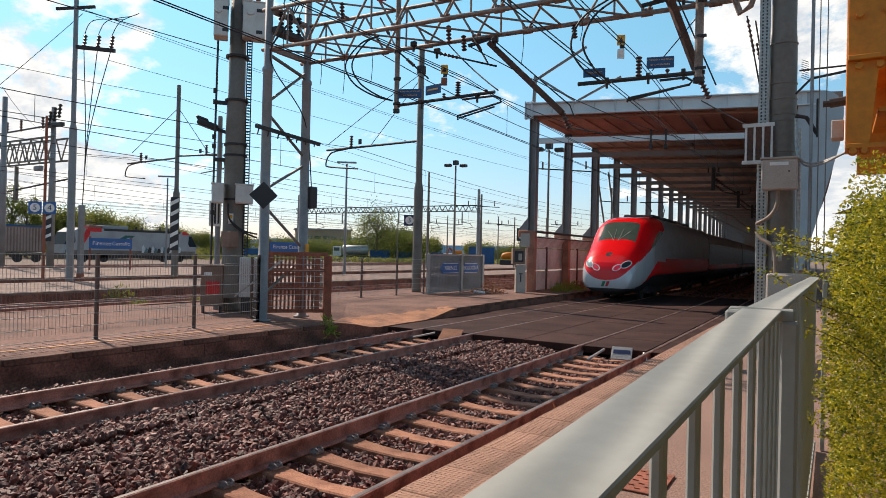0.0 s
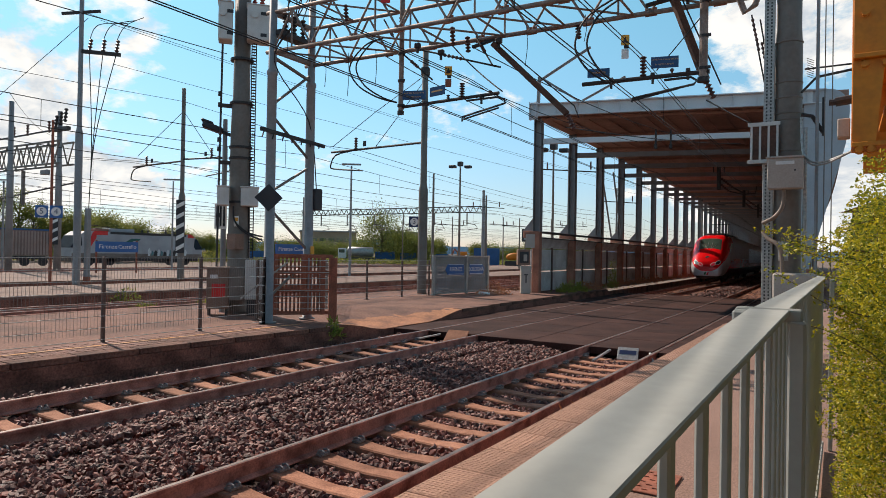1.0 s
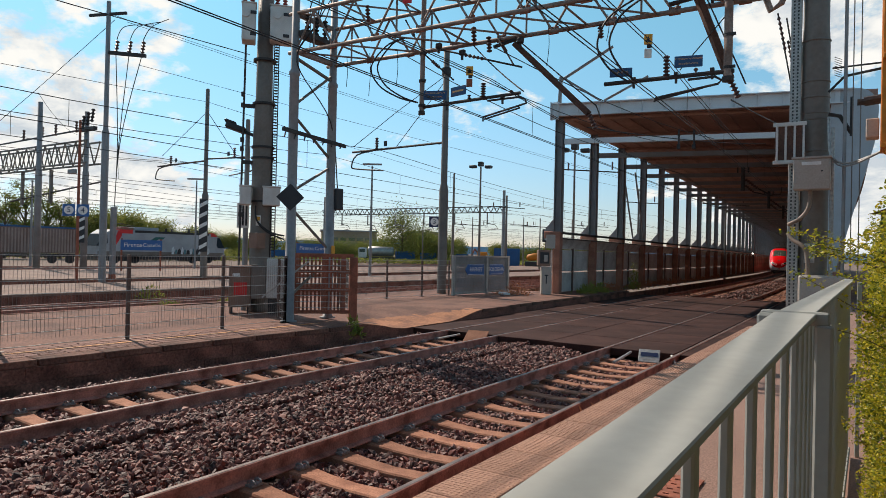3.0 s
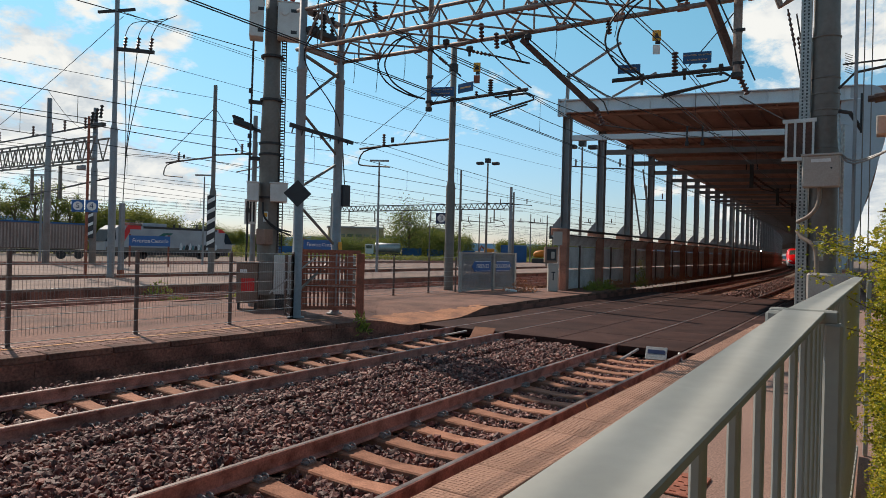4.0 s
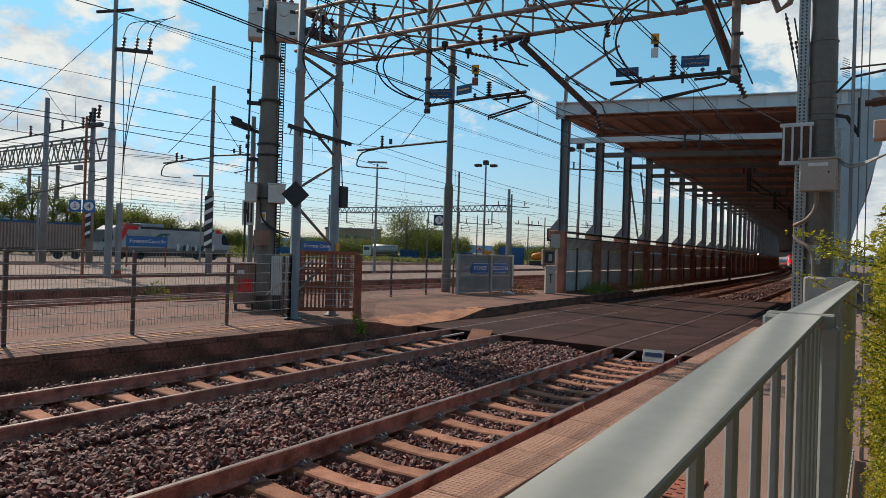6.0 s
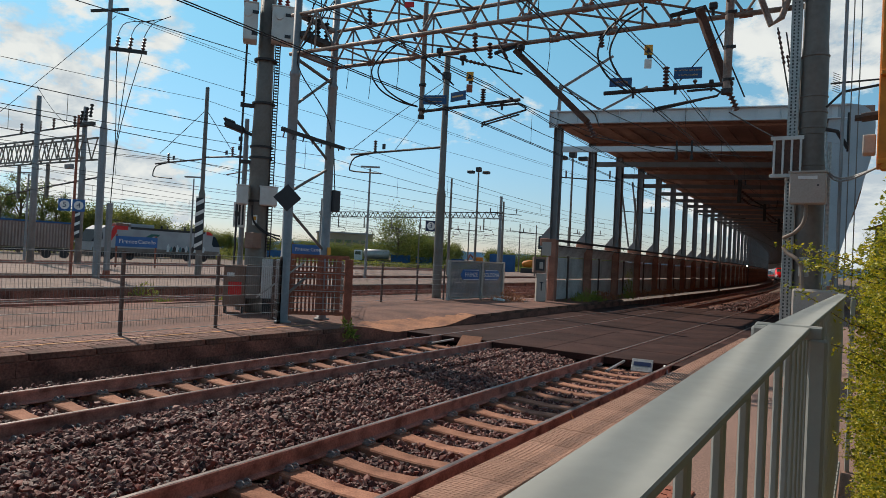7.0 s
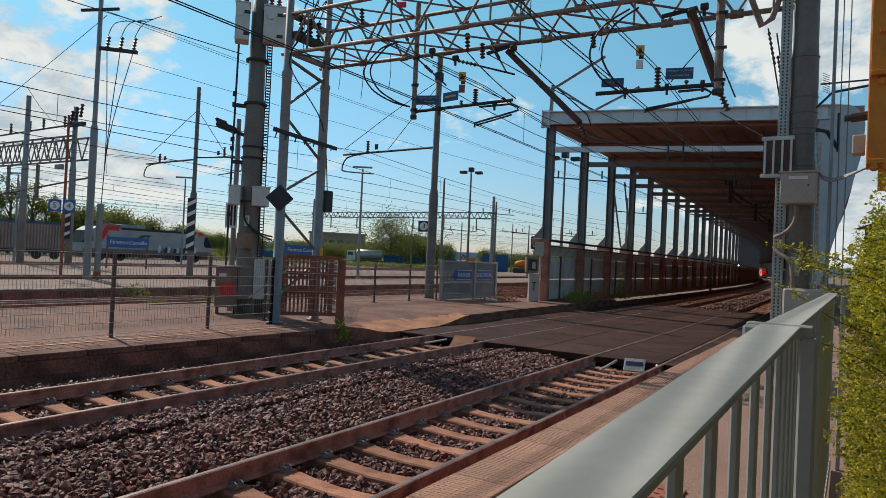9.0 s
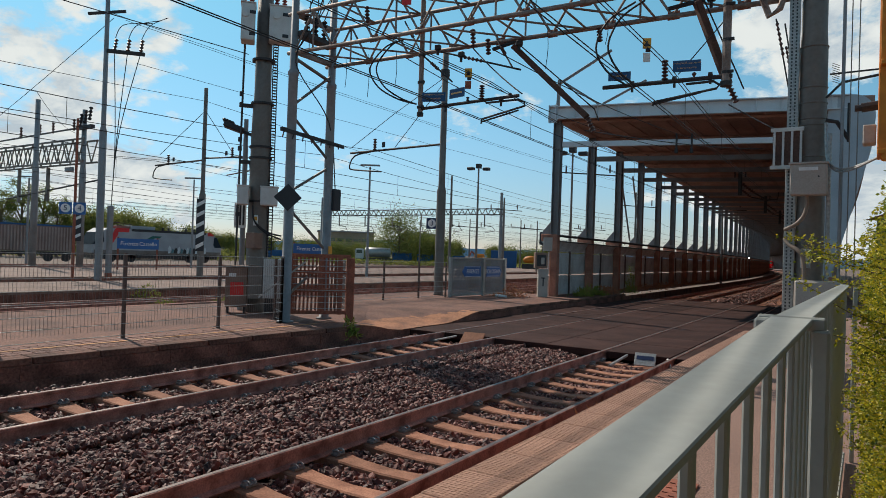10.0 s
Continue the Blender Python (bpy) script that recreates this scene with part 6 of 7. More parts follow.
def direction_panel():
    t = thing("direction_panel", (-14.35, 22.9, 0.25), "grey mesh screen with blue direction signs", "screen", rz=math.degrees(math.atan2(4.1, 0.36)))
    L, h = 4.12, 1.66
    for x in (0, L * 0.58, L):
        part("post", Mesh().box((x, 0, h / 2), (0.14, 0.1, h), None, 0.008), GALV, t)
    scr = Mesh()
    for i in range(74):
        scr.box((0.08 + i * (L - 0.16) / 73, 0.03, h / 2 + 0.03), (0.030, 0.012, h - 0.1))
    for i in range(26):
        scr.box((L / 2, 0.042, 0.12 + i * (h - 0.2) / 25), (L - 0.1, 0.01, 0.022))
    tagged(part("screen", scr, MAST_LIGHT, t, "fine grey mesh screen"), kind="stuff")
    for z in (0.08, h - 0.04):
        part("rail", Mesh().box((L / 2, 0, z), (L, 0.06, 0.07)), GALV, t)
    for x, w, txt, s in ((1.50, 1.16, "FIRENZE", -1), (3.05, 1.02, "BOLOGNA", 1)):
        e = w / 2
        prof = [(-e, -0.22), (e, -0.22), (e, 0.22), (-e, 0.22)]
        prof.insert(4 if s < 0 else 2, (s * (e + 0.2), 0))
        b = part("direction_sign", Mesh().prism([(u + x, v * 1.05 + 1.06) for u, v in prof], -0.07, -0.055, 1), BLUE, t, "blue arrow-shaped direction sign")
        text_mesh(txt, 0.25, WHITE, b, (x, -0.074, 1.06), extrude=0.001)
        part("border", Mesh().box((x, -0.072, 1.26), (w - 0.06, 0.004, 0.02)).box((x, -0.072, 0.86), (w - 0.06, 0.004, 0.02)), WHITE, b)


direction_panel()

t = thing("call_post", (-12.15, 27.1, 0.25), "pale grey post cabinet with a dark letter T", "cabinet", rz=35)
part("body", Mesh().box((0, 0, 0.62), (0.42, 0.36, 1.24), None, 0.02), BEIGE, t)
part("letter", Mesh().box((0, -0.185, 0.85), (0.16, 0.012, 0.05)).box((0, -0.185, 0.66), (0.05, 0.012, 0.34)), BLACKP, t)
up = part("upper_box", Mesh().box((-0.1, 0, 1.62), (0.55, 0.4, 0.7), None, 0.02), BROWNBOX, t, "brown upper housing")
part("recess", Mesh().box((-0.1, -0.19, 1.62), (0.4, 0.03, 0.5)), TRAIN_DARK, up, "dark open recess")
part("handset", Mesh().box((-0.05, -0.22, 1.6), (0.16, 0.06, 0.3), None, 0.02), BEIGE, up)
part("notice", Mesh().box((0.15, -0.25, 2.35), (0.4, 0.02, 0.6)), BEIGE, t, "pale notice sheet")


# ---- near side: railing, bush, orange stair steel ----
def railing():
    t = thing("railing", (0, 0, 0.35), "weathered galvanised steel railing with upright bars", "railing")
    a, b, c = Vector((-0.206, -0.60, 1.404)), Vector((-0.149, 1.61, 1.508)), Vector((-0.158, 6.5, 1.482))

    def rail_bar(p, q, w, h, name, label=""):
        d = q - p
        o = part(name, Mesh().box((0, 0, 0), (w, d.length, h), None, min(w, h) * 0.16), RAILING, t, label)
        o.matrix_basis = Matrix.Translation((p + q) / 2 - Vector((0, 0, h / 2))) @ d.to_track_quat("Y", "Z").to_matrix().to_4x4()
        return o
    rail_bar(a + Vector((-0.002, 0, 0)), b + Vector((0.006, 0.02, 0)), 0.083, 0.012, "handrail", "broad flat handrail")
    rail_bar(b + Vector((0.006, 0.04, 0)), c, 0.076, 0.012, "handrail", "broad flat handrail")
    low = Vector((0, 0, -1.40))
    rail_bar(a + low, b + low, 0.05, 0.04, "bottom_rail")
    rail_bar(b + low, c + low, 0.05, 0.04, "bottom_rail")
    for p, q, n in ((a, b, 12), (b, c, 36)):
        for i in range(n):
            f = (i + 0.35) / n
            m = p.lerp(q, f)
            part("bar", Mesh().box((0, 0, 0), (0.014, 0.03, 1.36), None, 0.003), RAILING, t, loc=(m.x + 0.005, m.y, m.z - 0.72))
    for p, x in ((b, 0.05), (c, 0.06)):
        part("post", Mesh().box((p.x + x + 0.012, p.y + 0.035, p.z / 2 - 0.012), (0.035, 0.045, p.z - 0.024), None, 0.005), RAILING, t, "flat steel railing post")
    part("end_plate", Mesh().box((b.x + 0.005, b.y + 0.03, b.z - 0.012), (0.135, 0.022, 0.03), None, 0.004), RAILING, t)
    part("end_plate", Mesh().box((b.x - 0.05, b.y + 0.02, b.z - 0.028), (0.035, 0.04, 0.05), None, 0.006), RAILING, t)


railing()


def sky_block_walls():
    """Plain unseen wall behind and beside the viewpoint, added to dim the railing."""
    t = thing("wall_back", (0, 0, 0), "unseen plain wall added to block sky light", "wall", kind="structure")
    part("panel", Mesh().box((1.25, -2.0, 2.2), (0.25, 10.4, 4.6)), SKY_BLOCK, t, "unseen dark wall panel added to block sky light")
    part("panel", Mesh().box((0.2, -7.3, 2.2), (5.4, 0.25, 4.6)), SKY_BLOCK, t)


sky_block_walls()


def drain_cover():
    t = thing("drain_cover", (-1.25, 4.85, 0.352), "rust-red studded drain cover set in the paving", "drain cover")
    m = Mesh().box((0, 0, 0.004), (0.5, 0.5, 0.012), None, 0.004)
    part("plate", m, RUST, t)
    for i in range(8):
        for j in range(8):
            if (i + j) % 2:
                part("stud", Mesh().box((-0.2 + i * 0.057, -0.2 + j * 0.057, 0.013), (0.035, 0.018, 0.008)), RUST, t)


drain_cover()


def orange_stair():
    t = thing("footbridge_stair", (0.04, 8.28, 0.16), "orange painted steel footbridge stair frame with bolts", "footbridge")
    part("stringer", Mesh().box((0.03, 0, 4.0), (0.04, 0.5, 1.9), None, 0.006), ORANGE, t)
    part("end_plate", Mesh().box((0.62, -0.26, 4.55), (1.2, 0.03, 1.3), None, 0.004), ORANGE, t, "orange bolted end plate")
    part("flange", Mesh().box((0.62, -0.3, 3.9), (1.2, 0.12, 0.05), None, 0.006), ORANGE, t)
    part("leg_plate", Mesh().prism([(0.02, 3.02), (0.22, 3.02), (0.30, 3.88), (0.02, 3.88)], -0.28, -0.25, 1), ORANGE, t)
    part("bottom_plate", Mesh().box((0.6, -0.1, 3.0), (1.18, 0.45, 0.05), None, 0.006), ORANGE, t)
    part("tread", Mesh().box((0.9, 0.6, 3.4), (1.2, 1.4, 0.05), None, 0.006), ORANGE, t)
    part("back_plate", Mesh().box((0.85, 1.5, 3.5), (1.4, 0.05, 1.2)), ORANGE, t)
    # cover added over the recess to keep it dark
    part("deck", Mesh().box((0.85, 0.7, 4.0), (1.4, 1.9, 0.06)), ORANGE, t)
    for x, z in ((0.12, 4.35), (0.36, 4.38), (0.1, 3.9), (0.32, 3.92), (0.12, 4.8), (0.38, 4.82), (0.12, 3.82), (0.3, 3.82), (0.08, 2.95), (0.18, 2.95)):
        b = part("bolt", Mesh().tube((x, -0.27, z), (x, -0.33, z), 0.036, 6), ORANGE, t)
        part("washer", Mesh().tube((x, -0.272, z), (x, -0.285, z), 0.05, 12), ORANGE, b)
    part("strap_anchor", Mesh().tube((-0.14, 0, 3.52), (0.05, 0, 3.54), 0.05, 8).tube((-0.2, 0, 3.52), (-0.1, 0, 3.52), 0.035, 8), DARK, t)
    part("lamp", Mesh().tube((0.45, -0.35, 2.98), (1.0, -0.35, 2.98), 0.05, 8), BEIGE, t)
    part("small_box", Mesh().box((-0.06, 0.0, 3.22), (0.12, 0.2, 0.2), None, 0.01), BEIGE, t)


orange_stair()


def leaf_mesh(name, spots, size, rng, fold=0.25, aspect=0.5, up=0.0):
    """Small folded leaves, four triangles each, joined."""
    n = len(spots)
    d = rng.normal(size=(n, 3)); d[:, 2] = d[:, 2] * 0.7 + up
    d /= np.linalg.norm(d, axis=1)[:, None]
    s = np.cross(d, rng.normal(size=(n, 3))); s /= np.linalg.norm(s, axis=1)[:, None]
    nn = np.cross(d, s)
    z = size * rng.uniform(0.6, 1.35, (n, 1))
    a = spots
    b = spots + d * z
    m = spots + d * z * 0.5
    l = m + s * z * aspect * 0.5 + nn * z * fold * 0.5
    r = m - s * z * aspect * 0.5 + nn * z * fold * 0.5
    v = np.stack([a, l, b, r], 1).reshape(-1, 3)
    k = 4 * np.arange(n)[:, None]
    f = np.stack([np.concatenate([k, k + 1, k + 2], 1), np.concatenate([k, k + 2, k + 3], 1)], 1).reshape(-1, 3)
    me = bpy.data.meshes.new(name)
    me.vertices.add(len(v)); me.loops.add(len(f) * 3); me.polygons.add(len(f))
    me.vertices.foreach_set("co", v.ravel())
    me.loops.foreach_set("vertex_index", f.ravel().astype(np.int32))
    me.polygons.foreach_set("loop_start", np.arange(0, len(f) * 3, 3, dtype=np.int32))
    me.polygons.foreach_set("use_smooth", np.zeros(len(f), dtype=bool))
    me.update(calc_edges=True)
    return me


def bush():
    rng = np.random.default_rng(11)
    t = thing("bush", (0.83, 4.6, 0.35), "dense yellow-green shrub with long arching twigs", "bush")
    twigs, spots = Mesh(), []

    def twig(p, d, ln, r, n=9, dens=16, droop=0.25):
        pts = []
        p, d = Vector(p), Vector(d).normalized()
        for i in range(n + 1):
            pts.append(p.copy())
            d = (d + Vector(rng.normal(size=3) * 0.10) - Vector((0, 0, droop / n))).normalized()
            p = p + d * ln / n
        twigs.path(pts, [r * (1 - 0.8 * i / n) for i in range(n + 1)], 5)
        for i in range(n):
            for _ in range(dens):
                spots.append(pts[i].lerp(pts[i + 1], rng.uniform()) + Vector(rng.normal(size=3) * 0.016))
        return pts
    for i in range(240):
        y = rng.uniform(-0.9, 2.5)
        x = rng.uniform(-0.74, 0.7)
        z = rng.uniform(0.1, 1.75) + 0.6 * max(0.0, x)
        a = rng.uniform(0, 6.283)
        pts = twig((x, y, z), (math.cos(a) * 0.8 - 0.1, math.sin(a) * 0.8 - 0.2, rng.uniform(-0.1, 0.9)), rng.uniform(0.4, 0.8), 0.004)
    for i in range(36):
        twigs.path([(0.1 + rng.uniform(-0.4, 0.5), rng.uniform(-1, 3), 0), (0.2 + rng.uniform(-0.35, 0.5), rng.uniform(-0.3, 3), 0.8), (rng.uniform(-0.3, 0.7), rng.uniform(-0.5, 3), 1.6)], [0.02, 0.014, 0.006], 6)
    # arching twigs over the end of the railing
    for p, d, ln in (((-0.7, -0.5, 1.66), (-1, 0.12, 0.25), 0.62), ((-0.7, -0.6, 1.60), (-1, 0.0, 0.10), 0.50), ((-0.75, -0.4, 1.62), (-1, 0.1, 0.06), 0.42), ((-0.6, -0.5, 1.85), (-1, 0.1, 0.06), 0.35),
                     ((-0.3, -0.6, 2.15), (-1, 0.2, 0.0), 0.5)):
        twig(p, d, ln * 0.95, 0.005, 12, 22, 0.12)
    # crown shell of leaves
    extra = []
    while len(extra) < 150000:
        y = rng.uniform(-0.95, 1.1)
        x = rng.uniform(-1.0, 0.6)
        top = min(1.62 + max(0.0, x + 0.86) * 3.6, 2.0) + 0.25 * noise.noise((x * 2.5, y * 2.0, 2)) + max(0.0, x) * 0.6
        z = rng.uniform(0.05, top)
        if noise.noise((x * 3.5, y * 3.5, z * 3.5)) > -0.3 and noise.noise((x * 11, y * 11, z * 14)) > -0.06 and (x > -0.86 + 0.1 * noise.noise((y * 2, z * 2.5, 5))):
            extra.append((x, y, z))
    tagged(part("twig", twigs, BARK, t), kind="stuff")
    me = leaf_mesh("leaves", np.concatenate([np.array([tuple(s) for s in spots]), np.array(extra)]), 0.0205, rng, aspect=0.58)
    me.materials.append(LEAF_BUSH)
    tagged(part("leaves", me, None, t, "small yellow-green leaves"), kind="stuff")


bush()


def hedge():
    """Rounded taller shrub standing further back along the platform."""
    rng = np.random.default_rng(31)
    t = thing("tall_shrub", (1.62, 11.6, 0.345), "rounded taller green shrub behind the railing", "bush")
    st, spots = Mesh(), []
    for i in range(60):
        a, f = rng.uniform(0, 6.283), rng.uniform(0.1, 1.0)
        r = 1.15 * math.sqrt(max(0.05, 1 - (f * 0.95) ** 2)) * rng.uniform(0.75, 1.08)
        p = Vector((r * math.cos(a), r * math.sin(a), 0.15 + 3.35 * f))
        st.path([(0.1 * math.cos(a), 0.1 * math.sin(a), 0), (p.x * 0.5, p.y * 0.5, p.z * 0.6), tuple(p)], [0.025, 0.014, 0.005], 5)
        spots.append(rng.normal(size=(420, 3)) * np.array([0.20, 0.20, 0.17]) + np.array(p))
    tagged(part("twig", st, BARK, t), kind="stuff")
    v = np.concatenate(spots)
    v[:, 2] = np.maximum(v[:, 2], 0.05)
    me = leaf_mesh("leaves", v, 0.055, rng)
    me.materials.append(LEAF_SHRUB)
    tagged(part("leaves", me, None, t), kind="stuff")


hedge()


# ---- trees, yard trains and distance ----
def tree(x, y, h, w, material, rng, label, n=5000, leaf=0.32, narrow=False):
    t = thing("tree", (x, y, -0.4), label, "tree", "trees beyond the yard")
    tr = Mesh()
    tr.path([(0, 0, 0), (0.1, 0, h * 0.3), (0.0, 0.1, h * 0.62), (0.1, 0, h * 0.93)], [0.22 * h / 8, 0.17 * h / 8, 0.1 * h / 8, 0.02], 8)
    cl = []
    for i in range(26):
        a, f = rng.uniform(0, 6.283), rng.uniform(0.25, 0.95)
        rad = w / 2 * (1 - abs(f - 0.5) * (0.9 if not narrow else 0.6)) * rng.uniform(0.5, 1.0)
        p = (rad * math.cos(a), rad * math.sin(a), h * f)
        tr.path([(0, 0, h * f * 0.7), (p[0] * 0.6, p[1] * 0.6, h * f * 0.93), p], [0.06 * h / 8, 0.04 * h / 8, 0.012], 5)
        cl.append((*p, rng.uniform(0.10, 0.19) * w))
    part("trunk", tr, BARK, t)
    cl = np.array(cl)
    k = rng.integers(0, len(cl), n)
    v = rng.normal(size=(n, 3)) * cl[k, 3:] * np.array([1, 1, 0.85]) + cl[k, :3]
    v[:, 2] = np.maximum(v[:, 2], h * 0.12)
    me = leaf_mesh("crown", v, leaf, rng, aspect=0.7)
    me.materials.append(material)
    tagged(part("crown", me, None, t), kind="stuff")
    return t


def distance():
    rng = np.random.default_rng(21)

    def at(px, d):
        """Ground place at distance d along a bearing."""
        a = radians(px)
        return d * math.sin(a), d * math.cos(a)
    kinds = [tree(*at(-65.4, 128), 12.6, 4.6, LEAF_TREE, rng, "tall dark green poplar-like tree", 4300, 0.30, True),
             tree(*at(-58.6, 125), 7.6, 6.5, LEAF_PALE, rng, "pale spring-green rounded tree", 6000, 0.32),
             tree(*at(-36.6, 150), 11.5, 9.5, LEAF_TREE, rng, "broad open-crowned tree with thin foliage", 6500, 0.32),
             tree(*at(-33.5, 150), 6.0, 9.0, LEAF_TREE, rng, "low dark green clump of trees", 8500, 0.32)]
    spec = [(0, -64.0, 130, 0.95), (0, -66.6, 126, 0.85), (0, -63.1, 128, 0.8), (0, -67.8, 128, 0.9), (1, -62.0, 132, 0.9), (1, -60.9, 130, 1.05), (0, -60.0, 132, 0.72), (1, -57.4, 128, 0.85), (1, -56.3, 132, 0.9), (1, -55.0, 128, 0.65),
            (1, -59.5, 138, 1.05), (1, -53.5, 140, 0.8), (1, -52.4, 150, 0.75), (1, -51.0, 150, 0.7), (3, -49.5, 160, 0.7), (1, -47.6, 160, 0.7), (1, -46.0, 165, 0.65), (3, -44.5, 165, 0.75), (1, -43.0, 170, 0.65), (3, -41.5, 165, 0.7), (1, -40.0, 170, 0.6),
            (3, -38.5, 165, 0.8), (3, -35.2, 160, 1.1), (1, -31.8, 165, 0.75), (1, -28.5, 175, 0.65), (3, -27.0, 175, 0.75), (3, -25.3, 180, 0.7), (1, -23.5, 170, 0.8), (3, -22.0, 180, 0.8), (1, -20.5, 175, 0.75), (3, -18.5, 180, 0.85)]
    for k, b, d, s in spec:
        x, y = at(b, d)
        o = copy_thing(kinds[k], pose(x, y, -0.4, 0, 0, (b * 77) % 360))
        o.scale = (s, s, s)
    # low scrub band along the far edge of the yard
    n = 60000
    a = np.radians(rng.uniform(-70, -17, n)); d = rng.uniform(132, 200, n)
    hh = 0.5 + 1.7 * np.array([0.5 + noise.noise((aa * 22, dd * 0.03, 1)) for aa, dd in zip(a, d)])
    v = np.stack([d * np.sin(a), d * np.cos(a), np.clip(rng.uniform(-0.4, 1, n), -0.3, 1) * np.maximum(hh, 0.3) * np.where(a > radians(-50), 0.4, 1.0)], 1)
    me = leaf_mesh("scrub", v, 0.4, rng, aspect=0.8)
    me.materials.append(LEAF_PALE)
    tagged(new("scrub", me), "yellow-green scrub along the edge of the yard", "shrubs", kind="stuff")
    # hills
    m = Mesh()
    N = 90
    for i in range(N + 1):
        b = -85 + 100 * i / N
        x, y = at(b, 3200)
        h = 70 + 55 * noise.noise((b * 0.09, 0.3, 0)) + 22 * noise.noise((b * 0.35, 2, 0))
        h *= 1.0 - 0.45 * smooth(-45, -25, b)
        m.v += [(x, y, -10), (x, y, max(22, h)), (x * 1.08, y * 1.08, -10)]
        if i:
            k = 3 * i
            m.f += [(k - 3, k, k + 1, k - 2), (k - 2, k + 1, k + 2, k - 1)]
    solo("hill_range", m, HILL_HAZE, "distant hills with blue haze painted into their colour", "hills", kind="structure", smooth=True)


distance()


def freight():
    t = thing("locomotive", (-72.0, 39.5, 0.0), "pale grey electric freight locomotive with red cab stripe", "locomotive")
    L = 17.0
    side = [(0.0, 1.0), (0.12, 1.9), (0.95, 3.3), (1.7, 3.78), (L - 1.7, 3.78), (L - 0.95, 3.3), (L - 0.12, 1.9), (L, 1.0)]
    part("body", Mesh().prism(side, -1.45, 1.45, 0), LOCO_WHITE, t)
    part("lower_band", Mesh().box((0, L / 2, 1.15), (2.94, L - 0.4, 0.42)), MAST, t, "grey lower body band")
    part("windscreen", Mesh().prism([(0.05, 1.95), (0.85, 3.28), (1.2, 3.28), (1.3, 2.3), (1.1, 1.95)], -1.3, 1.475, 0), LOCO_GLASS, t, "dark cab glazing")
    part("windscreen", Mesh().prism([(L - 0.05, 1.95), (L - 0.85, 3.28), (L - 1.2, 3.28), (L - 1.3, 2.3), (L - 1.1, 1.95)], -1.3, 1.475, 0), LOCO_GLASS, t, "dark cab glazing")
    part("red_stripe", Mesh().prism([(1.5, 1.4), (1.85, 1.4), (2.9, 3.1), (2.9, 3.7), (2.5, 3.7)], 1.44, 1.478, 0), REDP, t, "red slanted cab stripe")
    part("red_cab_roof", Mesh().prism([(2.7, 3.4), (4.2, 3.4), (4.2, 3.84), (2.6, 3.84)], -1.2, 1.482, 0), REDP, t)
    part("red_stripe", Mesh().prism([(L - 2.2, 3.4), (L - 1.3, 3.4), (L - 1.25, 3.5), (L - 1.8, 3.84), (L - 2.2, 3.84)], -1.2, 1.48, 0), REDP, t)
    part("roof_band", Mesh().box((0, L / 2 + 1, 3.66), (2.95, L - 7.0, 0.26)), TRAIN_DARK, t, "dark roof edge band")
    part("underframe", Mesh().box((0, L / 2, 0.7), (2.6, L - 1, 0.5)), TRAIN_DARK, t)
    for yb in (3.5, L - 3.5):
        b = Mesh().box((0, yb, 0.5), (2.4, 3.2, 0.4))
        for dy in (-1.2, 1.2):
            b.tube((1.1, yb + dy, 0.5), (1.3, yb + dy, 0.5), 0.5, 14)
        part("bogie", b, TRAIN_DARK, t)
    part("roof_unit", Mesh().box((0, 6.4, 4.0), (1.6, 3.0, 0.4), None, 0.05), LOCO_WHITE, t)
    part("roof_unit", Mesh().box((0, 4.0, 3.98), (1.4, 1.6, 0.3), None, 0.05), BROWNBOX, t)
    for y in (9.2, 10.0, 12.4, 13.6):
        part("roof_insulator", Mesh().lathe((0.3, y, 3.78), [(0.06, 0), (0.16, 0.08), (0.06, 0.16), (0.16, 0.24), (0.05, 0.42)], 8), DARK, t)
    part("pantograph", Mesh().path([(0, 3.2, 4.12), (0, 5.4, 4.35), (0, 3.4, 4.5)], 0.05, 5).tube((-0.8, 3.4, 4.5), (0.8, 3.4, 4.5), 0.04, 5), DARK, t)
    part("pantograph", Mesh().path([(0, 12, 3.9), (0, 14.6, 4.1), (0, 12.2, 4.25)], 0.05, 5).tube((-0.8, 12.2, 4.25), (0.8, 12.2, 4.25), 0.04, 5), DARK, t)
    gr = random.Random(8)
    spray = [mat("spray_pale", (0.62, 0.66, 0.66), 0.6, bump=0), mat("spray_teal", (0.10, 0.22, 0.24), 0.6, bump=0), DARK]
    for i in range(13):
        y, w, h = 9.4 + 0.42 * i, gr.uniform(0.3, 0.55), gr.uniform(0.5, 0.95)
        poly = [(y - w * 0.5, 1.12), (y + w * 0.35, 1.12 + gr.uniform(0, 0.1)), (y + w * 0.6, 1.12 + h * 0.6), (y + w * 0.1, 1.12 + h), (y - w * 0.35, 1.12 + h * gr.uniform(0.4, 0.9))]
        part("graffiti", Mesh().prism(poly, 1.45, 1.482 + 0.002 * (i % 3), 0), spray[i % 3], t, "sprayed graffiti shape")
    part("emblem", Mesh().prism([(6.4, 2.7), (7.1, 3.1), (8.3, 3.1), (8.0, 2.85), (7.4, 2.85), (7.2, 2.7)], 1.44, 1.48, 0), mat("emblem_teal", (0.02, 0.12, 0.10), 0.5, bump=0), t)
    w0 = thing("container_wagon", (-72.0, 22.5, 0.0), "brown corrugated container on a flat wagon with faded graffiti", "freight wagon", "container wagons")
    body = Mesh().box((0, 8, 2.35), (2.44, 14.6, 2.6))
    part("container", body, CONT_BROWN, w0)
    for i in range(48):
        part("rib", Mesh().box((1.235, 0.95 + 0.3 * i, 2.35), (0.05, 0.15, 2.4)), CONT_RIB_LIT, w0)
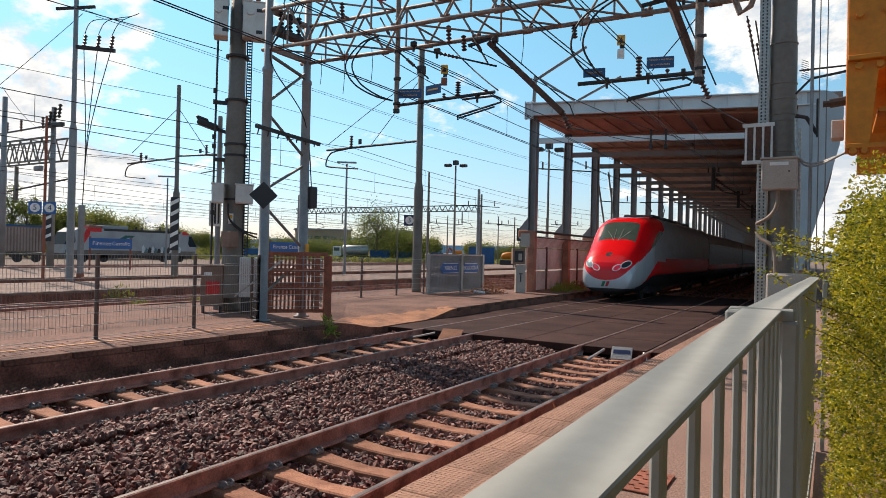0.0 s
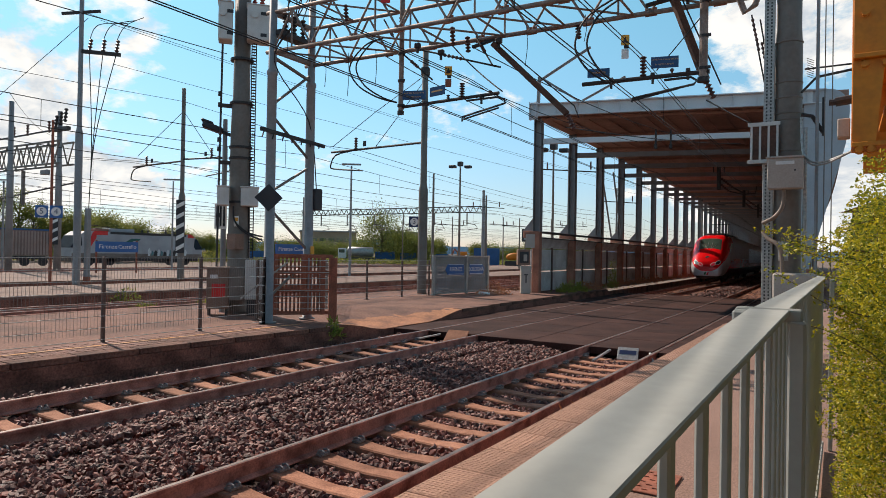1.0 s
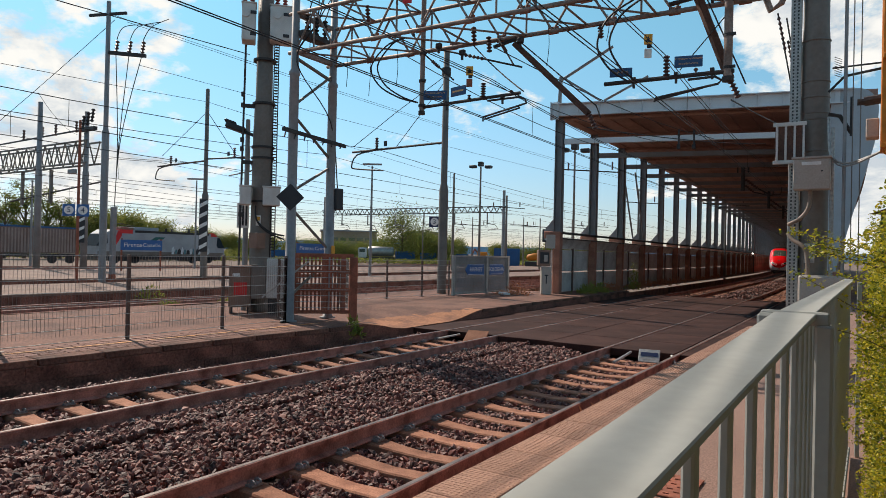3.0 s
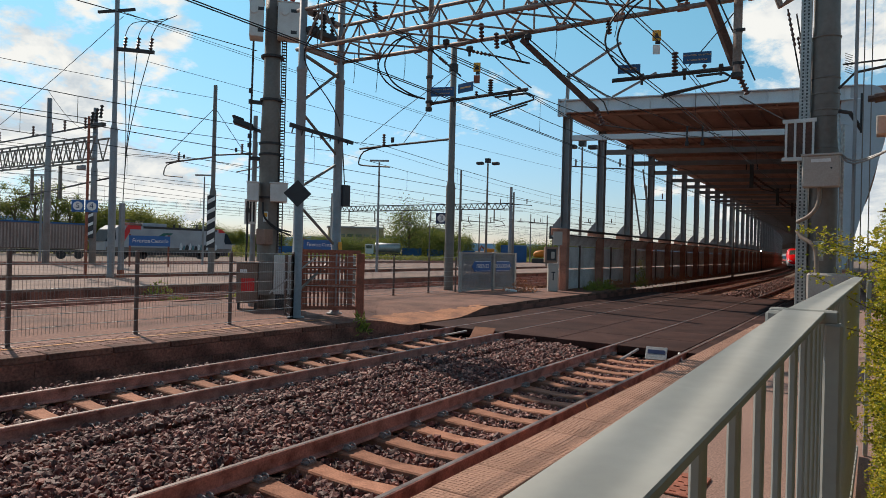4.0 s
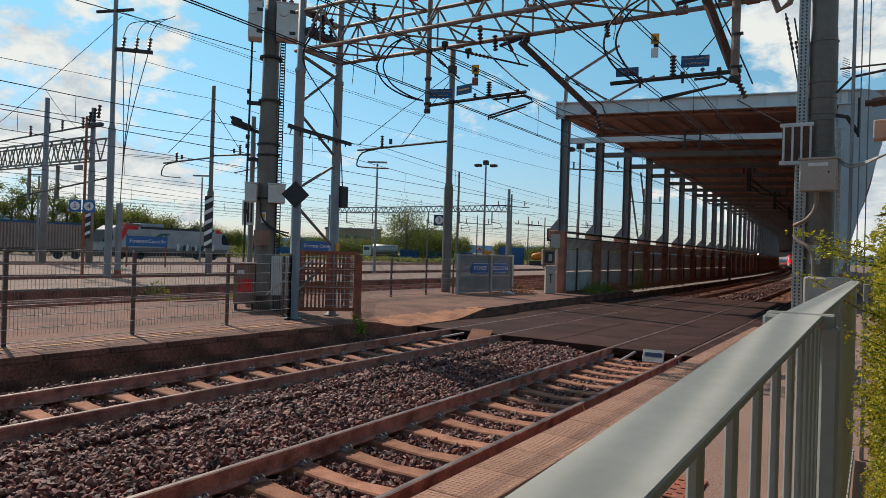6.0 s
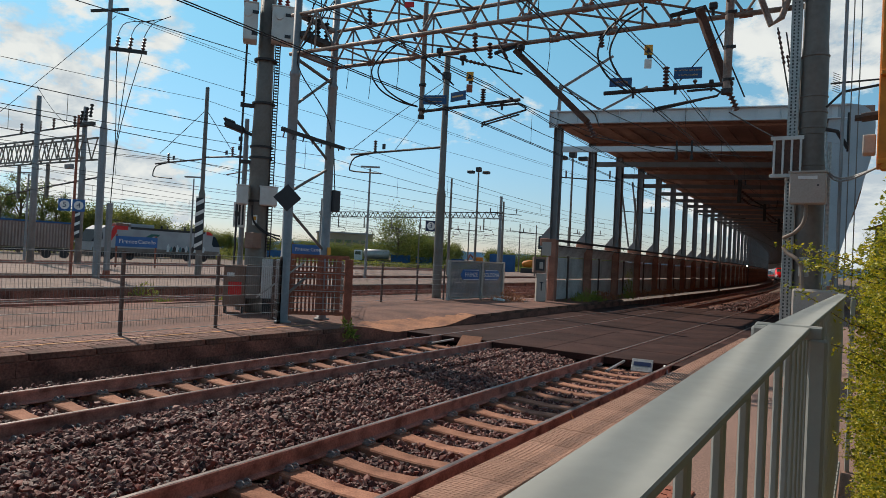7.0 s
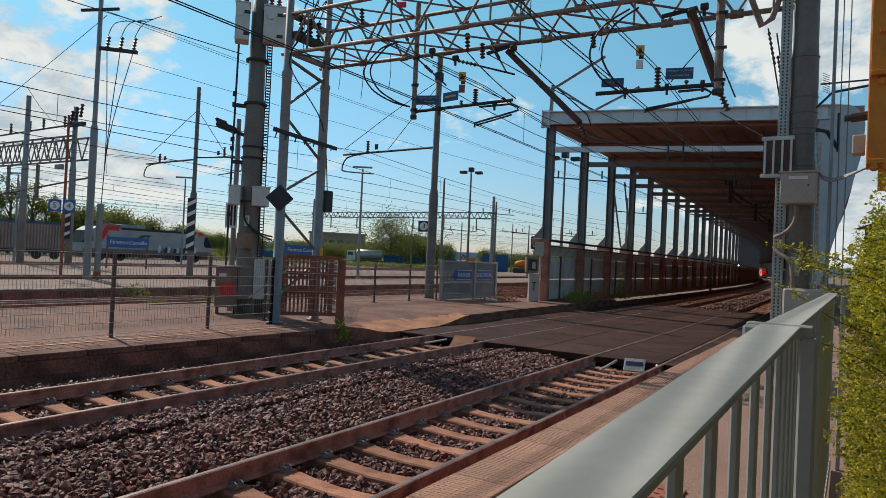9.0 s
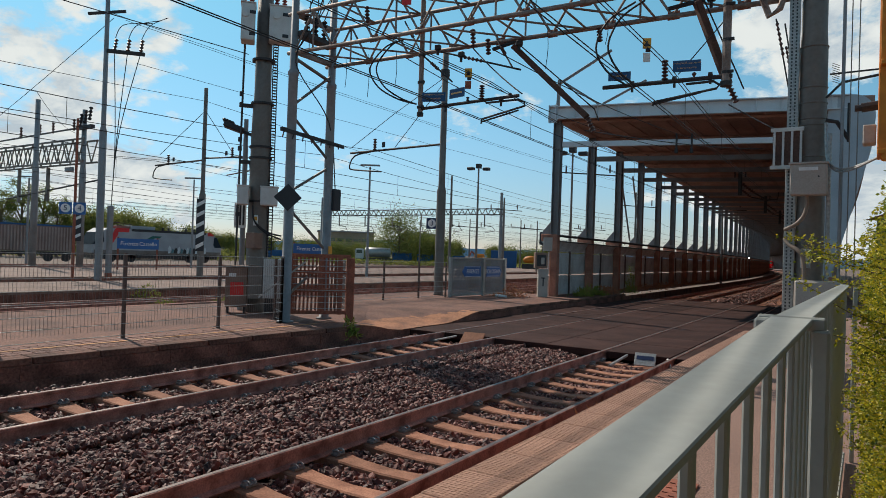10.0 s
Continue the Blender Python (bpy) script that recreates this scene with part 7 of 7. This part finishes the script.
    part("top_rail", Mesh().box((0, 8, 3.72), (2.5, 14.7, 0.16)), CONT_BLUE, w0)
    part("flat_bed", Mesh().box((0, 8, 0.85), (2.6, 16, 0.3)), TRAIN_DARK, w0)
    for y in (1.6, 3.4, 12.6, 14.4):
        part("wheel", Mesh().tube((1.05, y, 0.46), (1.25, y, 0.46), 0.46, 12), TRAIN_DARK, w0)
    for k in range(1, 4):
        copy_thing(w0, pose(-72.0, 22.5 - 16.6 * k, 0))
    # tank wagon and containers far right of the yard
    def spot(b, d):
        return d * math.sin(radians(b)), d * math.cos(radians(b))
    tk = thing("tank_lorry", (*spot(-40.0, 146), -0.4), "silver tank lorry parked far across the yard", "lorry", rz=-50.0)
    part("tank", Mesh().path([(0, 1.2, 2.5), (0, 1.4, 2.5), (0, 6.7, 2.5), (0, 6.9, 2.5)], [0.6, 1.05, 1.05, 0.6], 18), GALV, tk, "polished steel tank", smooth=True)
    part("frame", Mesh().box((0, 3.4, 1.1), (2.2, 7.4, 0.3)), TRAIN_DARK, tk)
    part("cab", Mesh().box((0, 0.1, 2.1), (2.3, 1.8, 2.3), None, 0.15), CABINET, tk)
    part("cab_window", Mesh().box((1.0, 0.0, 2.6), (0.4, 1.2, 0.7)).box((0, -0.82, 2.6), (1.9, 0.1, 0.8)), GLASS_D, tk)
    for y in (0.3, 4.6, 5.8):
        part("wheel", Mesh().tube((-1.1, y, 0.5), (1.15, y, 0.5), 0.5, 12), TRAIN_DARK, tk)
    for bear, d, ln, h, col, lab in ((-36.3, 150, 4.4, 2.6, CONT_BLUE, "blue container beyond the lorry"), (-34.3, 150, 3.6, 2.4, CONT_BLUE, "small blue container among the sidings"),
                                     (-27.5, 120, 4.6, 3.5, CONT_BLUE, "tall blue container beyond the yard"), (-31.4, 150, 3.0, 2.3, CONT_BLUE, "pale blue container far across the yard"), (-47.0, 150, 5.0, 2.3, CONT_BLUE, "low blue wagon body far across the yard")):
        c = thing("shipping_container", (*spot(bear, d), -0.4), lab, "container", "far containers", rz=-bear)
        part("body", Mesh().box((0, 0, h / 2), (ln, 2.5, h), None, 0.03), col, c)
        for i in range(int(ln / 0.5)):
            part("rib", Mesh().box((-ln / 2 + 0.25 + 0.5 * i, -1.27, h / 2), (0.2, 0.06, h - 0.3)), col, c)
    ex = thing("excavator", (*spot(-29.6, 118), -0.4), "orange-red excavator with folded arm beyond the yard", "excavator", rz=29)
    part("body", Mesh().box((0, 0, 2.2), (1.8, 2.0, 1.2), None, 0.15), ORANGE, ex)
    part("track", Mesh().box((0, 0, 0.8), (2.6, 2.2, 1.6), None, 0.3), TRAIN_DARK, ex)
    part("arm", Mesh().path([(-0.6, -0.3, 2.4), (-1.4, -0.3, 3.2), (-1.9, -0.3, 2.2)], 0.2, 6), RUST, ex)
    mx = thing("mixer_drum", (*spot(-25.2, 105), -0.4), "orange drum of a parked mixer machine", "machine", rz=25)
    part("drum", Mesh().path([(-1.1, 0, 2.0), (-0.8, 0, 2.0), (0.1, 0, 2.1), (0.8, 0, 2.2), (1.1, 0, 2.25)], [0.2, 0.5, 0.62, 0.48, 0.25], 14), ORANGE, mx, smooth=True)
    part("chassis", Mesh().box((0, 0, 0.7), (2.6, 1.8, 1.4)), TRAIN_DARK, mx)
    for x, y, w, h in ((*spot(-41.2, 250), 20, 9.6), (*spot(-34.9, 250), 12, 9.8), (*spot(-58, 260), 30, 6)):
        bd = thing("warehouse", (x, y, -0.4), "low ochre warehouse with a band of windows", "building", "far buildings", rz=45)
        part("wall", Mesh().box((0, 0, h / 2), (w, 12, h)), BUILDING, bd)
        part("roof", Mesh().box((0, 0, h + 0.2), (w + 1, 13, 0.5)), MAST_LIGHT, bd)
        for i in range(int(w / 3)):
            part("window", Mesh().box((-w / 2 + 1.8 + 3 * i, -6.05, h * 0.7), (2.2, 0.2, 1.1)), GLASS_D, bd)


freight()


def far_yard():
    # slender gantry across the far tracks
    t = thing("yard_gantry", (0, 0, 0), "slim grey lattice gantry far across the yard", "gantry")
    x0, x1, Y = -71, -39.3, 75.0
    for z in (7.4, 8.15):
        part("chord", Mesh().beam((x0, Y, z), (x1, Y, z), 0.11, 0.11), DARK, t)
    n = 72
    for i in range(n):
        a, b = x0 + (x1 - x0) * i / n, x0 + (x1 - x0) * (i + 1) / n
        part("diagonal", Mesh().beam((a, Y, 7.4 if i % 2 else 8.15), (b, Y, 8.15 if i % 2 else 7.4), 0.075, 0.075), DARK, t)
    for x in (x0 + 0.5, -39.6):
        part("mast", Mesh().lathe((x, Y, 0), [(0.26, 0), (0.22, 5), (0.18, 10.2)], 10), MAST_LIGHT, t)
    for i in range(6):
        x = x0 + 4 + 5 * i
        part("drop_post", Mesh().box((x, Y, 6.6), (0.12, 0.12, 1.6)), MAST, t)
        part("arm", Mesh().path([(x, Y, 6.0), (x + 1.2, Y, 5.8), (x + 1.6, Y, 5.3), (x + 0.2, Y, 5.1)], 0.05, 5), DARK, t)
    # lamp posts and masts of the yard: bearing, distance, height, radius
    for b, d, h, r, kind in ((-39.3, 52, 9.0, 0.09, "bar"), (-29.9, 60, 10.2, 0.10, "twin"), (-32.2, 68, 10.5, 0.13, ""), (-27.6, 82, 9.6, 0.15, "t"), (-17.7, 62, 11.5, 0.09, "twin"), (-16.6, 75, 9.8, 0.11, "t"), (-12.6, 82, 12, 0.11, ""), (-11.0, 95, 12.5, 0.10, "twin"),
                             (-53.6, 58, 7.8, 0.07, "bar"), (-30.5, 95, 7.6, 0.09, "t"), (-24.7, 85, 7.0, 0.09, "t"), (-22.0, 105, 8, 0.1, "t"), (-20.3, 100, 8, 0.1, "t"), (-26.1, 110, 8.5, 0.1, "t"), (-34.8, 100, 7.5, 0.09, ""), (-8.8, 110, 11, 0.1, "t"), (-9.9, 75, 9.5, 0.1, "t"), (-65.0, 70, 8, 0.1, "bar"), (-21.9, 44, 9.2, 0.08, "twin"), (-20.6, 52, 10.5, 0.07, "t")):
        a = radians(b)
        p = thing("lamp_post" if kind in ("bar", "twin") else "catenary_mast", (d * math.sin(a), d * math.cos(a), -0.3), "slim grey lamp post in the yard" if kind in ("bar", "twin") else "slim dark catenary mast in the yard", "lamp post" if kind in ("bar", "twin") else "mast", "far yard posts")
        part("post", Mesh().lathe((0, 0, 0), [(r * 1.3, 0), (r, h * 0.5), (r * 0.75, h)], 8), MAST if kind != "bar" else MAST_LIGHT, p)
        if kind == "bar":
            part("lamp", Mesh().box((0, 0, h + 0.12), (1.5, 0.25, 0.12), Euler((0, 0, 0.6)).to_matrix(), 0.02), MAST_LIGHT, p)
        if kind == "twin":
            for s in (-0.6, 0.6):
                part("lamp", Mesh().box((s, s * 0.6, h), (0.6, 0.5, 0.25), None, 0.04), BLACKP, p)
            part("bracket", Mesh().box((0, 0, h + 0.25), (0.4, 0.4, 0.4)), DARK, p)
        if kind == "t":
            part("arm", Mesh().tube((-2.2, -0.6, h * 0.86), (2.2, 0.6, h * 0.83), 0.05, 5), DARK, p)
            for s in (-1.6, 1.6):
                part("insulator", Mesh().tube((s, s * 0.27, h * 0.85), (s, s * 0.27, h * 0.85 + 0.6), 0.07, 6), INSUL, p)
    # colour-light signals
    for b, d, h in ((-24.2, 78, 4.6), (-23.2, 90, 4.2)):
        a = radians(b)
        s = thing("signal", (d * math.sin(a), d * math.cos(a), -0.3), "black railway signal head on a post", "signal", "signals", rz=20)
        part("post", Mesh().lathe((0, 0, 0), [(0.08, 0), (0.07, h)], 8), MAST, s)
        part("head", Mesh().box((0, 0, h), (0.8, 0.2, 1.5), None, 0.05), BLACKP, s)
        for k in (-0.4, 0.3):
            part("lens", Mesh().tube((0, -0.1, h + k), (0, -0.13, h + k), 0.14, 12), LENS, s)
    # red signal and white lamp deep in the shed
    for x, y, z, m, nm in ((-11.0, 98, 2.9, WHITE_GLOW, "wall_lamp"), (-6.0, 190, 2.8, LAMP_RED_SIG, "signal_lamp")):
        o = thing(nm, (x + bend(y), y, 0.0), "small lit lamp inside the shed", "lamp")
        part("glass", Mesh().lathe((0, 0, z), [(0.02, -0.1), (0.1, -0.05), (0.1, 0.05), (0.02, 0.1)], 10), m, o)
        part("stem", Mesh().tube((0.12, 0.05, 0.2), (0.12, 0.05, z + 0.2), 0.05, 6), DARK, o)
    # house beyond the bush
    h = thing("house", (5.5, 42, -0.4), "ochre house with terracotta roof behind the shrub", "house", rz=10)
    part("wall", Mesh().box((0, 0, 2.6), (9, 8, 5.2)), BUILDING, h)
    part("roof", Mesh().prism([(-5, 5.2), (5, 5.2), (0, 7.2)], -4.6, 4.6, 1), ROOFTILE, h)
    for x in (-3, 0, 3):
        part("window", Mesh().box((x, -4.03, 3.2), (1.1, 0.1, 1.5)), GLASS_D, h)


far_yard()


# ---- small things on the track and platforms ----
def small_things():
    t = thing("deflector_plate", (-3.82, 13.75, -0.1), "pale steel deflector plate in front of the crossing panels", "plate")
    o = part("plate", Mesh().box((0, 0, 0), (0.42, 0.03, 0.3), None, 0.006), GALV, t)
    o.matrix_basis = pose(0, 0, 0.05, -38, 0, 8)
    part("dark_band", Mesh().box((0, -0.018, 0.03), (0.34, 0.006, 0.09)), NAVY, o, "dark band with worn marks")
    for s in (-0.42, 0.42):
        part("rod", Mesh().path([(s * 1.0, 0.15, 0.08), (s * 1.35, -0.2, -0.05), (s * 1.5, -0.35, -0.1)], 0.03, 6), GALV, t)
    t = thing("deflector_plate", (-8.1, 14.0, -0.1), "rust-brown deflector plate on the far track", "plate")
    o = part("plate", Mesh().box((0, 0, 0), (0.55, 0.03, 0.5), None, 0.006), SLEEPER, t)
    o.matrix_basis = pose(0, 0, 0.03, -55, 0, 8)
    part("rod", Mesh().tube((-0.9, -0.3, -0.05), (-0.5, 0.1, 0.06), 0.025, 6), GALV, t)
    rng = np.random.default_rng(31)

    def weeds(name, x, y, z, r, h, n, material, label):
        spots = np.stack([x + rng.normal(size=n) * r, y + rng.normal(size=n) * r, np.full(n, z)], 1)
        spots[:, 2] += rng.uniform(0, h, n) * np.exp(-((spots[:, 0] - x) ** 2 + (spots[:, 1] - y) ** 2) / (2 * r * r + 1e-6)) * 1.0
        me = leaf_mesh(name, spots, min(h * 0.45, 0.17), rng, aspect=0.22, up=0.8)
        me.materials.append(material)
        tagged(new(name, me), label, "weeds", kind="stuff")
    for y, r, h in ((29.4, 0.22, 0.45), (30.6, 0.28, 0.6), (31.6, 0.2, 0.4)):
        weeds("weeds", -10.95 + bend(y), y, 0.24, r, h, 220, WEED, "green weeds growing along the barrier")
    weeds("weeds", -10.7, 35.3, 0.24, 0.16, 1.6, 240, WEED, "tall green weed on the platform edge")
    for y in (32.5, 33.6, 37.5, 39.5, 41.0, 43.5, 45.0, 46.5, 49, 53, 57, 61, 66):
        weeds("dry_weeds", -11.0 + bend(y), y, 0.24, 0.3, 0.4, 160, DRYWEED, "dry red-brown weeds along the platform edge")
    weeds("dry_weeds", -12.9, 25.6, 0.24, 0.35, 0.55, 220, DRYWEED, "dry red-brown weeds beside the screen")
    weeds("weeds", -10.1, 11.75, 0.0, 0.1, 0.42, 150, WEED, "dark weed clump at the platform corner")
    for y in (7.6, 8.4, 9.4, 6.6):
        weeds("dry_weeds", -2.85, y, -0.2, 0.12, 0.28, 260, DRYWEED, "dry brown grass beside the rail")
    for x, y, h in ((-23.5, 15.4, 0.7), (-20.5, 16.8, 0.35), (-20.4, 18.0, 0.4), (-20.6, 14.2, 0.3), (-18, 20, 0.3)):
        weeds("weeds", x, y, -0.3, 0.4, h + 0.1, 260, WEED, "green weeds between the yard tracks")
    weeds("dry_weeds", -2.3, 18.6, 0.1, 0.12, 0.3, 160, DRYWEED, "dry grass on the platform end")
    # rubbish by the screen
    solo("rubbish", Mesh().box((0, 0, 0.05), (0.5, 0.25, 0.1), Euler((0.1, 0.1, 0.5)).to_matrix(), 0.03), WHITE, "crumpled pale litter on the platform", "litter", loc=(-13.2, 25.2, 0.25))
    # cable loop at the rail
    solo("cable_loop", Mesh().path([(-2.9, 11.5, -0.15), (-2.75, 11.9, -0.02), (-2.7, 12.4, 0.02), (-2.8, 12.6, -0.1), (-2.95, 12.9, -0.18)], 0.02, 6), GALV, "pale cable loop beside the rail", "cable")


small_things()

motions()
